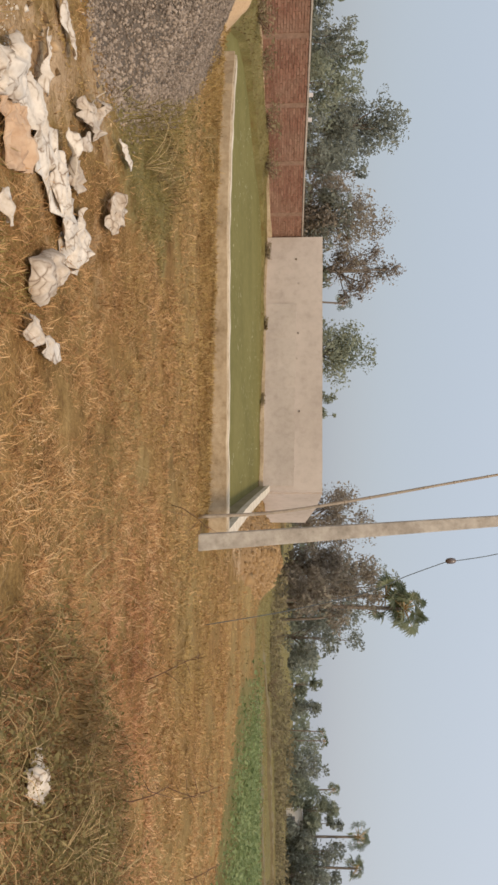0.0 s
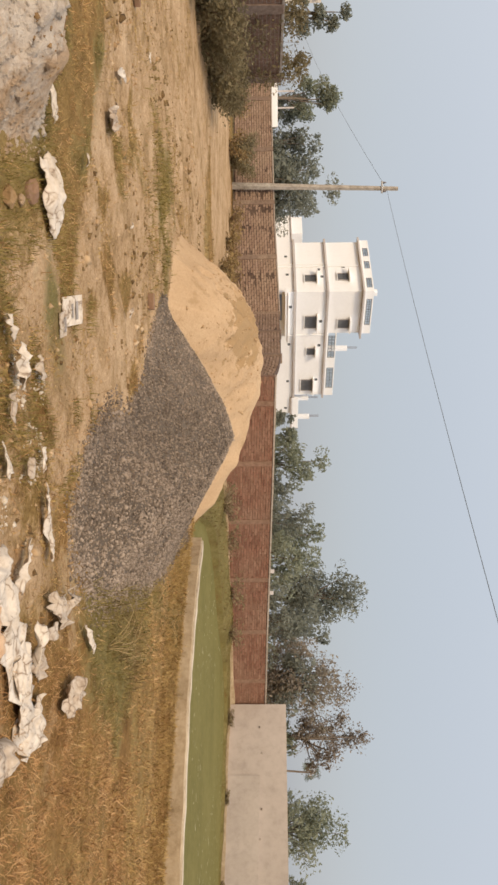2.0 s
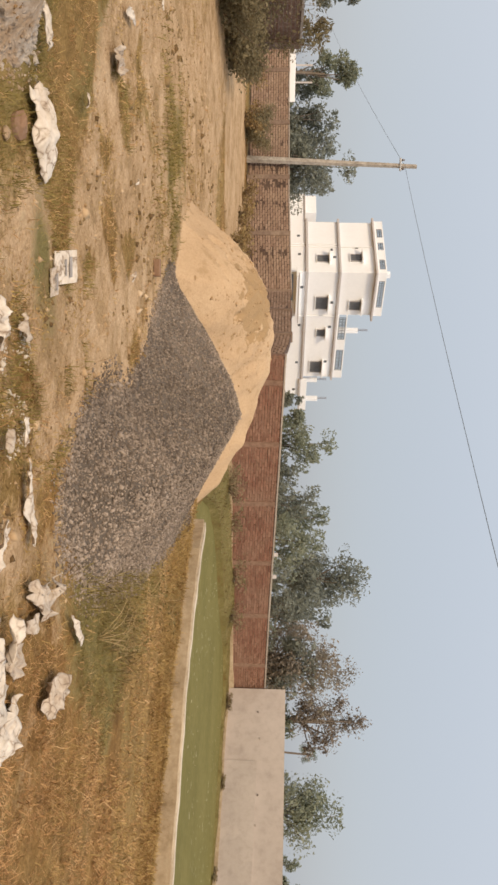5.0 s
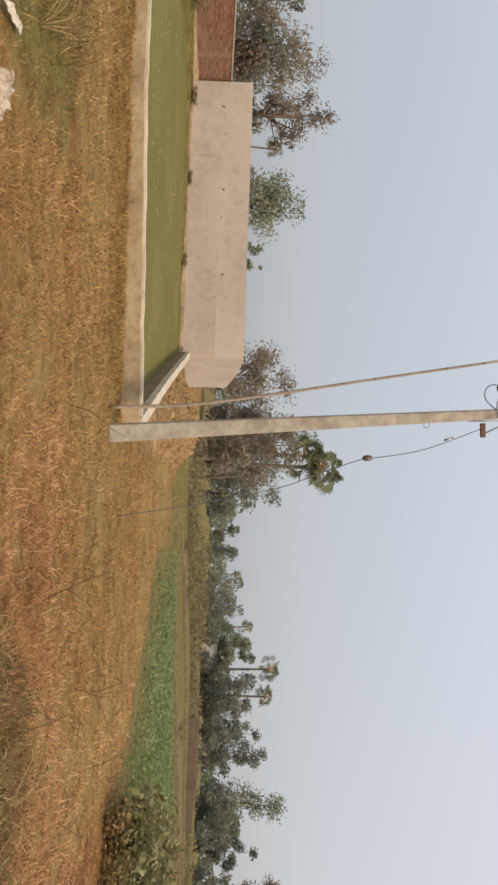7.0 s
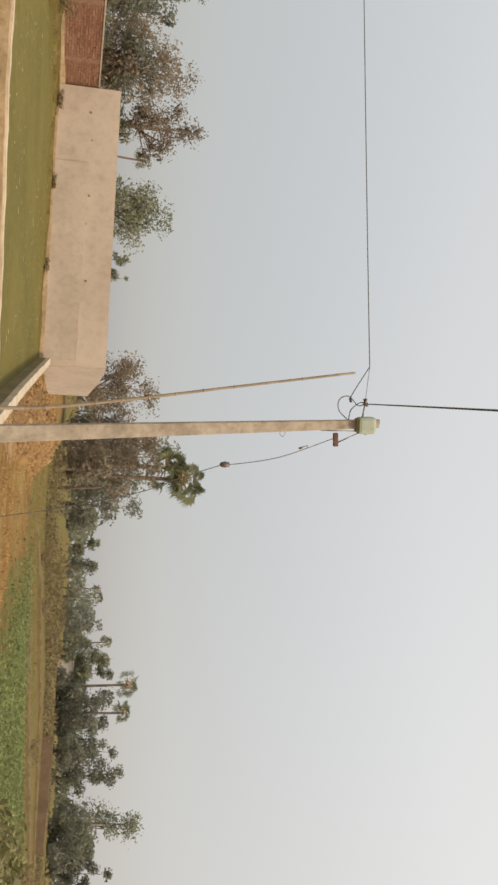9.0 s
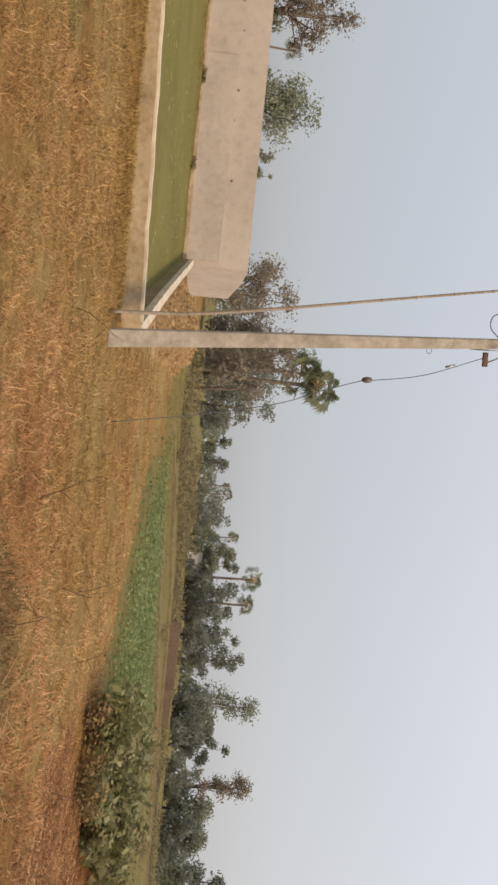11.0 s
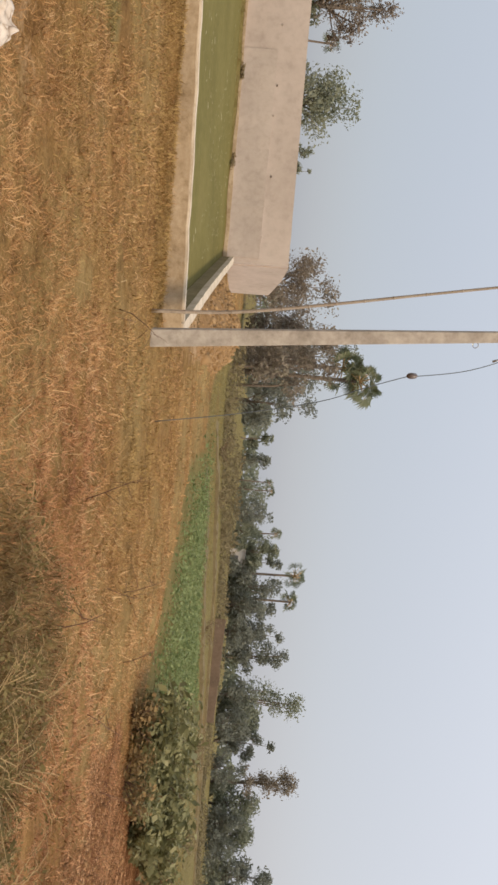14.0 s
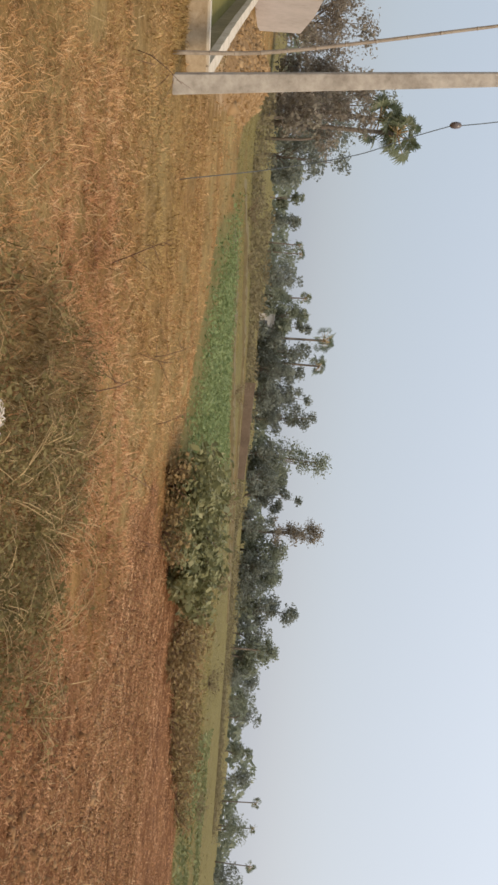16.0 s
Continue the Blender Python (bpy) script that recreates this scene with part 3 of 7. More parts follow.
# pale flecks of scum and straw drifting on the pond
r = np.random.default_rng(145)
X, Y = r.uniform(-10.5, 0.5, 900), r.uniform(13.6, 29.0, 900)
keep = (signed(POND, X, Y) < -0.2) & (smooth_noise(X, Y, 0.9, 146) > -0.2)
X, Y = X[keep], Y[keep]
w, L = r.uniform(0, 6.28, len(X)), r.uniform(0.02, 0.07, len(X))
dx, dy = np.stack([np.cos(w) * L, np.sin(w) * L, 0 * w], -1), np.stack([-np.sin(w) * L * 0.4, np.cos(w) * L * 0.4, 0 * w], -1)
at = np.stack([X, Y, np.full(len(X), -0.094)], -1)
tagged(new("pond_scum", soup("pond_scum", np.stack([at - dx - dy, at + dx - dy, at + dx + dy + (0, 0, 0.004), at - dx + dy], 1).reshape(-1, 3), 4, island("pond_scum", [(0.16, 0.14, 0.06), (0.26, 0.23, 0.11), (0.38, 0.34, 0.19), (0.5, 0.46, 0.3)], 0.9))), "pale flecks of scum drifting on the algae", "scum", kind="stuff")


# ---------------------------------------------------------------- walls
def wall_run(name, rows, thick, mat, parent=None, rough=0.0, step=0.5):
    """A wall along rows of (x, y, foot, top), with thickness, and a running pattern from its own length."""
    P, dist = [], 0.0
    for (x0, y0, f0, t0), (x1, y1, f1, t1) in zip(rows, rows[1:]):
        n = max(1, int(math.hypot(x1 - x0, y1 - y0) / step))
        for i in range(n):
            s = i / n
            P.append((x0 + s * (x1 - x0), y0 + s * (y1 - y0), f0 + s * (f1 - f0), t0 + s * (t1 - t0)))
    P.append(rows[-1])
    bm = bmesh.new()
    uv = bm.loops.layers.uv.new("UVMap")
    rings = []
    for i, (x, y, f, t) in enumerate(P):
        a, b = P[max(i - 1, 0)], P[min(i + 1, len(P) - 1)]
        d = Vector((b[0] - a[0], b[1] - a[1])).normalized()
        nrm = Vector((-d.y, d.x)) * thick / 2
        if i:
            dist += math.hypot(x - P[i - 1][0], y - P[i - 1][1])
        j = rough * wave(x, y, 2.1, 5.0)
        k = rough * wave(x, y, 3.7, 9.0)
        rings.append(([bm.verts.new(c) for c in ((x - nrm.x, y - nrm.y + k, f), (x - nrm.x, y - nrm.y + k, t + j), (x + nrm.x, y + nrm.y + k, t + j), (x + nrm.x, y + nrm.y + k, f))], dist, f, t))

    def quad(vs, uvs):
        face = bm.faces.new(vs)
        for loop, c in zip(face.loops, uvs):
            loop[uv].uv = c
    for (a, da, fa, ta), (b, db, fb, tb) in zip(rings, rings[1:]):
        quad((a[0], b[0], b[1], a[1]), ((da, fa), (db, fb), (db, tb), (da, ta)))
        quad((a[1], b[1], b[2], a[2]), ((da, 0), (db, 0), (db, thick), (da, thick)))
        quad((a[2], b[2], b[3], a[3]), ((da, ta), (db, tb), (db, fb), (da, fa)))
    for (r, d, f, t), flip in ((rings[0], 1), (rings[-1], -1)):
        quad(r[::flip], ((0, f), (0, t), (thick, t), (thick, f))[::flip])
    bmesh.ops.recalc_face_normals(bm, faces=bm.faces[:])
    return part(name, bm, mat, parent)


def along(rows, s):
    """The place at s metres along rows of (x, y, foot, top), and the run's heading."""
    for a, b in zip(rows, rows[1:]):
        n = math.hypot(b[0] - a[0], b[1] - a[1])
        if s <= n:
            k = s / n
            return [u + k * (v - u) for u, v in zip(a, b)], math.atan2(b[1] - a[1], b[0] - a[0])
        s -= n
    return list(rows[-1]), 0.0


def length(rows):
    return sum(math.hypot(b[0] - a[0], b[1] - a[1]) for a, b in zip(rows, rows[1:]))


def pillars(rows, at, wide, thick, extra, mat, parent):
    for s in at:
        (x, y, f, t), head = along(rows, s)
        ob = part("pillar", box(-wide / 2, -thick / 2, f, wide / 2, thick / 2, t + extra, 0.015), mat, parent)
        ob.matrix_local = pose(x, y, 0, 0, 0, math.degrees(head))


# plastered boundary wall past the pond, with its raking end wall
GREY = [(-9.2, 30.5, -0.2, 2.10), (0.15, 28.22, -0.2, 2.04)]
grey_wall = tagged(wall_run("wall_plastered", GREY, 0.23, PLASTER, None, 0.012), "long boundary wall of bare beige cement plaster with damp stains", "wall", kind="structure")
wall_run("end_wall", [(0.10, 28.34, -0.2, 2.04), (0.62, 30.3, -0.2, 1.86), (1.25, 32.6, -0.2, 1.45)], 0.23, PLASTER, grey_wall, 0.01)
wall_run("plinth", [(-9.2, 30.36, -0.2, 0.07), (0.12, 28.08, -0.2, 0.05)], 0.14, CURB, grey_wall, 0.03)
# thicker second coat of plaster on the lower half, ending in a ragged edge
wall_run("plaster_coat", [(-6.6, 29.735, 0.02, 1.16), (-3.2, 28.905, 0.02, 1.12), (-0.05, 28.14, 0.02, 1.08)], 0.045, surface("damp_plaster", (0.34, 0.285, 0.24), (0.46, 0.39, 0.335), (0.52, 0.45, 0.39), 0.5, 5, 0.92, 0.3, 0.02, 0.15), grey_wall, 0.02, 0.25)
# small darker blocks on the wall; their colour stands in for shaded holes
for i in range(9):
    s = 0.9 + i * 0.98
    (x, y, f, t), head = along(GREY, s)
    hole = part("putlog_hole_block", box(-0.03, -0.02, -0.025, 0.03, 0.02, 0.025, 0.008), COPING if i % 3 else BARK, grey_wall)
    hole.matrix_local = pose(x - 0.02, y - 0.125, 1.14 + 0.13 * math.sin(i * 2.3), 0, 0, math.degrees(head))

# red brick wall between the plastered wall and the sand
RED = [(-9.35, 30.75, 0.0, 1.33), (-11.0, 28.0, 0.0, 1.43), (-14.2, 22.6, 0.0, 1.68), (-16.2, 19.9, 0.0, 1.80)]
red_wall = tagged(wall_run("wall_red_brick", RED, 0.24, BRICK_A), "weathered red brick boundary wall with a pale mortar coping", "wall", kind="structure")
wall_run("coping", [(x, y, t, t + 0.05) for x, y, f, t in RED], 0.32, COPING, red_wall, 0.012)
wall_run("footing", [(x + 0.16, y - 0.10, -0.1, 0.22) for x, y, f, t in RED[:3]], 0.16, CURB, red_wall, 0.05)
pillars(RED, (1.2, 3.4, 5.6, 7.9, 10.0, 12.0), 0.17, 0.30, -0.02, BRICK_A, red_wall)
for s in (4.97, 5.86):
    (x, y, f, t), head = along(RED, s)
    tin = part("white_tin", box(-0.065, -0.06, 0, 0.065, 0.06, 0.14, 0.02), GREY_TRIM, None)
    tin.matrix_world = pose(x, y, t + 0.045, 0, 0, 30)
    tagged(tin, "small pale tin standing on the brick coping", "tin", "tins on the wall")

# faded open-jointed brick wall in front of the white house
FADED = [(-17.3, 21.6, 0.0, 1.72), (-18.6, 22.5, 0.0, 1.95), (-20.0, 23.5, 0.0, 2.06), (-25.5, 27.3, 0.0, 2.08), (-30.5, 26.2, 0.0, 1.90), (-36.5, 24.6, 0.0, 1.82), (-43.0, 22.6, 0.0, 1.8)]
faded_wall = tagged(wall_run("wall_faded_brick", FADED, 0.24, BRICK_B, None, 0.03), "faded brick boundary wall with open joints and a rough top", "wall", kind="structure")
pillars(FADED, (0.2, 3.0, 6.6, 10.0, 13.0, 16.0, 19.0, 22.0, 25.0), 0.24, 0.34, 0.05, FADED_PIER, faded_wall)
wall_run("coping", [(x, y, t, t + 0.05) for x, y, f, t in FADED[3:]], 0.3, COPING, faded_wall, 0.012)

# sooty brick wall behind the thicket
SOOTY = [(-23.0, 14.2, -0.1, 2.0), (-20.9, 9.6, -0.1, 2.08), (-18.6, 4.4, -0.1, 2.2)]
sooty_wall = tagged(wall_run("wall_sooty_brick", SOOTY, 0.24, BRICK_C, None, 0.03), "dark sooty brick wall overgrown by dusty shrubs", "wall", kind="structure")
pillars(SOOTY, (0.15, 3.2, 6.2), 0.36, 0.34, 0.05, BRICK_C, sooty_wall)
wall_run("coping", [(x, y, t, t + 0.07) for x, y, f, t in SOOTY], 0.32, COPING, sooty_wall, 0.02)

# low walls of the pond
LOW = [(0.80, 13.30, -0.3, 0.25), (-1.0, 13.28, -0.3, 0.25), (-2.6, 13.30, -0.3, 0.25), (-4.2, 13.34, -0.3, 0.24), (-5.7, 13.66, -0.3, 0.24), (-6.9, 14.1, -0.3, 0.24), (-7.9, 14.9, -0.3, 0.22)]
low_wall = tagged(wall_run("wall_pond_front", LOW, 0.24, CURB, None, 0.02, 0.3), "low weathered cement wall along the near side of the pond", "wall", kind="structure")
wall_run("capping", [(x, y + 0.06, t - 0.012, t + 0.030) for x, y, f, t in LOW], 0.16, PALE_CEMENT, low_wall, 0.02, 0.3)
SIDE = [(0.78, 13.2, -0.4, 0.26), (0.5, 17.8, -0.4, 0.26), (0.28, 22.5, -0.4, 0.26), (0.04, 27.9, -0.4, 0.26)]
side_wall = tagged(wall_run("wall_pond_side", SIDE, 0.17, OLIVE_CEMENT, None, 0.02, 0.4), "low cement wall along the side of the pond", "wall", kind="structure")
wall_run("capping", [(x, y, t - 0.10, t + 0.025) for x, y, f, t in SIDE], 0.20, PALE_CEMENT, side_wall, 0.015, 0.4)

# low earth bunds between the far fields
for rows in ([(5.0, 25.9), (8.4, 28.0), (13.5, 31.5), (21.8, 38.3), (40.0, 50.0)], [(4.5, 31.5), (9.1, 35.5), (19.0, 45.4), (27.7, 48.3), (48.0, 55.0)]):
    bund = wall_run("field_bund", [(x, y, ground_z(x, y) - 0.3, ground_z(x, y) + (0.14 if k else -0.12)) for k, (x, y) in enumerate(rows)], 0.5, FIELD_SOIL, None, 0.10, 0.4)
    tagged(bund, "low bund of dull brown earth between fields", "earth bund", kind="structure")

bank = wall_run("earth_bank", [(x, y, ground_z(x, y) - 0.3, 0.14 - 0.12 * i) for i, (x, y) in enumerate(((27.6, 59.4), (30.6, 57.8), (34.2, 55.8)))], 0.7, BANK_EARTH, None, 0.12, 0.5)
tagged(bank, "cut bank of bare reddish brown earth below the trees", "earth bank", kind="structure")

# ---------------------------------------------------------------- heaps
def heap(name, poly, rise, most, mat, cell=0.09, lumps=0.03, seed=1, toe=0.05, prints=()):
    """A heap poured inside an outline; returns the object and a function that gives its height."""
    px, py = [p[0] for p in poly], [p[1] for p in poly]
    X, Y = np.meshgrid(np.arange(min(px) - 0.3, max(px) + 0.3, cell), np.arange(min(py) - 0.3, max(py) + 0.3, cell))

    def top(X, Y):
        d = -signed(poly, X, Y) + 0.10 * smooth_noise(X, Y, 1.6, seed)
        dd = np.maximum(d, 0)
        h = most * (1 - np.exp(-(np.sqrt(dd * dd + toe * toe) - toe) * rise / most)) * 1.18
        h = h + (lumps * smooth_noise(X, Y, 5.0, seed + 1) + 0.4 * lumps * smooth_noise(X, Y, 13.0, seed + 2)) * ease(0, 0.6, d)
        for u, v, turn in prints:
            a, b = (X - u) * math.cos(turn) + (Y - v) * math.sin(turn), (Y - v) * math.cos(turn) - (X - u) * math.sin(turn)
            q = (a / 0.17) ** 2 + (b / 0.085) ** 2
            h = h + (0.03 * np.exp(-(q - 1.6) ** 2) - 0.07 * np.exp(-q)) * (d > 0.15)
        return height(X, Y) + np.where(d > 0, h + 0.004, np.maximum(0.25 * d, -0.2))
    Z = top(X, Y)
    ny, nx = X.shape
    ids = np.arange(nx * ny).reshape(ny, nx)
    q = np.stack([ids[:-1, :-1], ids[:-1, 1:], ids[1:, 1:], ids[1:, :-1]], -1).reshape(-1, 4)
    keep = ((Z - height(X, Y)).ravel()[q] > -0.06).any(1)
    me = indexed(name, np.stack([X, Y, Z], -1).reshape(-1, 3), q[keep], mat)
    me.shade_smooth()
    return new(name, me), top


SAND_LINE = [(-9.35, 9.45), (-10.6, 9.5), (-11.9, 10.2), (-12.7, 11.6), (-12.05, 14.8), (-9.1, 14.7), (-7.9, 14.5), (-8.6, 11.3)]
GRAVEL_LINE = [(-9.05, 9.0), (-8.25, 8.62), (-6.85, 8.15), (-5.95, 7.6), (-5.25, 6.75), (-4.75, 6.25), (-4.15, 5.9), (-3.6, 5.85), (-3.2, 6.15), (-3.2, 7.0), (-4.3, 9.4), (-5.9, 11.9), (-7.3, 13.6), (-9.3, 12.6), (-10.1, 10.5)]
sand_bed, sand_top = heap("sand_bed", SAND_LINE, 1.18, 1.62, SAND, 0.05, 0.04, 21, prints=[(rng.normal(-10.6, 0.75), rng.normal(10.9, 0.6), rng.uniform(-0.6, 0.6)) for _ in range(34)])
sand_heap = empty("sand_heap")
sand_bed.parent = sand_heap
tagged(sand_heap, "heap of pale orange river sand poured beside the gravel", "sand heap")
gravel_heap, gravel_top = heap("gravel_bed", GRAVEL_LINE, 0.74, 1.52, GRAVEL_BED, 0.09, 0.008, 31, 0.35)
gravel_root = empty("gravel_heap")
gravel_heap.parent = gravel_root
tagged(gravel_root, "long heap of grey crushed stone gravel beside the sand", "gravel heap")


def pebbles(n, X, Y, Z, size, mat, name):
    """Angular stone chips: squashed eight-sided lumps, each turned and sized at random."""
    base = np.array([(1, 0, 0), (0, 1, 0), (-1, 0, 0), (0, -1, 0), (0, 0, 1), (0, 0, -1)], float)
    tri = np.array([(0, 1, 4), (1, 2, 4), (2, 3, 4), (3, 0, 4), (1, 0, 5), (2, 1, 5), (3, 2, 5), (0, 3, 5)])
    q = rng.normal(size=(n, 4))
    q /= np.linalg.norm(q, axis=1)[:, None]
    w, x, y, z = q.T
    R = np.stack([1 - 2 * (y * y + z * z), 2 * (x * y - z * w), 2 * (x * z + y * w), 2 * (x * y + z * w), 1 - 2 * (x * x + z * z), 2 * (y * z - x * w), 2 * (x * z - y * w), 2 * (y * z + x * w), 1 - 2 * (x * x + y * y)], -1).reshape(n, 3, 3)
    s = size * rng.lognormal(0, 0.35, (n, 1, 1)) * rng.uniform(0.6, 1.3, (n, 1, 3))
    v = (base[None] * s * rng.uniform(0.75, 1.25, (n, 6, 1))) @ R.transpose(0, 2, 1)
    v += np.stack([X, Y, Z], -1)[:, None]
    return indexed(name, v.reshape(-1, 3), (tri[None] + 6 * np.arange(n)[:, None, None]).reshape(-1, 3), mat)


n = 165000
px, py = rng.uniform(-9.6, -2.6, n), rng.uniform(5.0, 13.8, n)
d = -signed(GRAVEL_LINE, px, py)
near = ease(16.0, 6.0, np.hypot(px, py)) * 0.6 + 0.4
near_side = ease(-6.1, -5.5, px) * ease(8.2, 7.0, py) * 0.6
keep = (d > -(0.16 + 0.25 * near_side) * rng.random(n) ** 2.6) & (rng.random(n) < near) & (gravel_top(px, py) > sand_top(px, py) - 0.02)
px, py = px[keep], py[keep]
pz = np.maximum(gravel_top(px, py), height(px, py))
chips = under("stone_chip_layer", pebbles(len(px), px, py, pz + 0.003, 0.0122, STONE_CHIP, "stone_chip_layer"), gravel_root)
tagged(chips, kind="stuff")
# clods of darker sand thrown about on the sand, standing in for dark footprint dents
n = 900
px, py = rng.normal(-10.5, 1.2, n), rng.normal(11.2, 0.9, n)
keep = (-signed(SAND_LINE, px, py) > 0.2) & (sand_top(px, py) > gravel_top(px, py))
px, py = px[keep], py[keep]
clods = under("clod_layer", pebbles(len(px), px, py, sand_top(px, py) - 0.006, 0.021, surface("darker_sand", (0.30, 0.19, 0.098), (0.40, 0.265, 0.142), (0.47, 0.325, 0.185), 2, 20, 0.95), "clod_layer"), sand_heap)
tagged(clods, kind="stuff")

mound_bed, mound_top = heap("mound_bed", [(0.85, 20.6), (0.7, 27.6), (1.6, 30.8), (3.3, 31.2), (3.9, 29.0), (3.1, 24.0), (1.9, 19.3)], 0.62, 0.95, DIRT, 0.12, 0.045, 41)
mound = empty("earth_mound")
mound_bed.parent = mound
tagged(mound, "low mound of dug brown earth beside the pond", "earth mound")
px, py = rng.uniform(0.7, 3.6, 2600), rng.uniform(19.3, 30.5, 2600)
keep = mound_top(px, py) > height(px, py) + 0.03
px, py = px[keep], py[keep]
tagged(under("clod_layer", pebbles(len(px), px, py, mound_top(px, py) - 0.01, 0.034 + 0.05 * rng.random((len(px), 1, 1)) ** 3, island("mound_clod", [(0.15, 0.088, 0.038), (0.23, 0.14, 0.064), (0.32, 0.205, 0.1), (0.42, 0.285, 0.155)], 0.95, 0.8, 0.1), "clod_layer"), mound), kind="stuff")

# white rubble heap at the edge of the track
RUBBLE = [(-4.15, 2.72), (-4.6, 2.95), (-5.0, 3.26), (-5.35, 3.36), (-5.7, 3.18), (-6.1, 2.98), (-6.8, 3.02), (-7.6, 2.8), (-7.9, 1.6), (-6.2, 0.9), (-4.4, 1.4)]
rubble_bed, rubble_top = heap("lime_bed", RUBBLE, 0.60, 0.5, LIME, 0.03, 0.10, 51)
rubble = empty("rubble_heap")
rubble_bed.parent = rubble
tagged(rubble, "heap of white lime rubble and broken mortar on the grass", "rubble heap")
n = 9000
px, py = rng.uniform(-8.0, -3.9, n), rng.uniform(0.8, 3.6, n)
keep = -signed(RUBBLE, px, py) > -0.16 * rng.random(n)
px, py = px[keep], py[keep]
bed = np.maximum(rubble_top(px, py), height(px, py))
fine = smooth_noise(px, py, 3.0, 52) < 0.25
tagged(under("lime_crumb_layer", pebbles(int(fine.sum()), px[fine], py[fine], bed[fine] - 0.004, 0.014, LIME, "lime_crumb_layer"), rubble), kind="stuff")
soil = ~fine & (rng.random(len(px)) < 0.3)
tagged(under("soil_crumb_layer", pebbles(int(soil.sum()), px[soil], py[soil], bed[soil] - 0.006, 0.016, DIRT, "soil_crumb_layer"), rubble), kind="stuff")
for i in range(70):
    x, y = rng.uniform(-7.4, -4.3), rng.uniform(2.0, 3.25)
    if -signed(RUBBLE, np.array([x]), np.array([y]))[0] < 0.2:
        continue
    me = pebbles(1, np.array([x]), np.array([y]), rubble_top(np.array([x]), np.array([y])), rng.uniform(0.02, 0.055), LIME, "chunk")
    under("chunk", me, rubble)


# ---------------------------------------------------------------- poles and lines
def tapered_beam(z0, z1, w0, d0, w1, d1, shift=(0.0, 0.0), bevel=0.012, segs=10):
    bm = bmesh.new()
    rings = []
    for i in range(segs + 1):
        s = i / segs
        w, d = (w0 + s * (w1 - w0)) / 2, (d0 + s * (d1 - d0)) / 2
        cx, cy, z = shift[0] * s, shift[1] * s, z0 + s * (z1 - z0)
        c = min(bevel, w * 0.4)
        rings.append([bm.verts.new((cx + x, cy + y, z)) for x, y in ((-w + c, -d), (w - c, -d), (w, -d + c), (w, d - c), (w - c, d), (-w + c, d), (-w, d - c), (-w, -d + c))])
    for a, b in zip(rings, rings[1:]):
        for k in range(8):
            bm.faces.new((a[k], a[(k + 1) % 8], b[(k + 1) % 8], b[k]))
    bm.faces.new(rings[0][::-1])
    bm.faces.new(rings[-1])
    return bm


POLE = Vector((0.83, 12.29, 0))
LEAN = Vector((-0.49, 0.08, 0))
TOP = 5.98


def on_pole(z, dx=0.0, dy=0.0):
    return POLE + LEAN * (z / TOP) + Vector((dx, dy, z))


pole = empty("utility_pole", Matrix.Translation(POLE))
tagged(pole, "leaning weathered concrete utility pole with a grey-green box", "utility pole")
part("shaft", tapered_beam(-0.3, 5.89, 0.255, 0.20, 0.125, 0.12, (LEAN.x * 0.985, LEAN.y * 0.985)), CONCRETE, pole)


def local(ob, m):
    ob.matrix_local = m
    return ob


def rel(v):
    return Vector(v) - POLE


jb = local(part("junction_box", box(-0.125, -0.10, -0.135, 0.125, 0.10, 0.135, 0.045), BOX_GREEN, pole, "rounded grey-green enamelled junction box"), Matrix.Translation(rel(on_pole(5.66, 0.01, -0.12))) @ pose(0, 0, 0, 0, -3, 0))
part("clasp", box(0.11, -0.03, -0.02, 0.14, 0.03, 0.02, 0.006), STEEL, jb)
part("band", box(-0.10, 0.09, -0.14, 0.10, 0.13, -0.10, 0.006), STEEL, jb)
tube("stay_strap", [rel(on_pole(5.0, 0.07, -0.02)), rel(on_pole(5.55, 0.10, -0.06))], 0.010, STEEL, pole)
tube("stay_arm", [rel(on_pole(5.28, 0.26, -0.02)), rel(on_pole(5.60, 0.12, -0.04))], 0.010, STEEL, pole)
local(part("crossbar", box(-0.035, -0.03, -0.10, 0.035, 0.03, 0.10, 0.008), TWIG, pole, "small rusty crossbar"), Matrix.Translation(rel(on_pole(5.24, 0.22, -0.02))) @ pose(0, 0, 0, 0, 85, 0))
ring = [rel(on_pole(4.42, 0.10 + 0.04 * math.cos(a), -0.05)) + Vector((0, 0, 0.04 * math.sin(a))) for a in np.linspace(0, 6.28, 13)]
tube("ring_bolt", ring, 0.006, STEEL, pole, 5)
hook = on_pole(5.65, -0.30, -0.02)
tube("hook", [rel(on_pole(5.63, -0.05)), rel(hook)], 0.012, STEEL, pole)
tube("shackle_insulator", [rel(hook + Vector((0.02, 0, 0))), rel(hook + Vector((-0.03, 0, 0))), rel(hook + Vector((-0.08, 0, 0.0)))], [0.035, 0.022, 0.035], PORCELAIN, pole, 8)
tube("clamp", [rel(on_pole(5.42, -0.40, 0)), rel(on_pole(5.44, -0.33, 0))], 0.022, PORCELAIN, pole, 6)
tube("clamp", [rel(on_pole(5.68, -0.32, 0)), rel(on_pole(5.69, -0.26, 0))], 0.02, PORCELAIN, pole, 6)


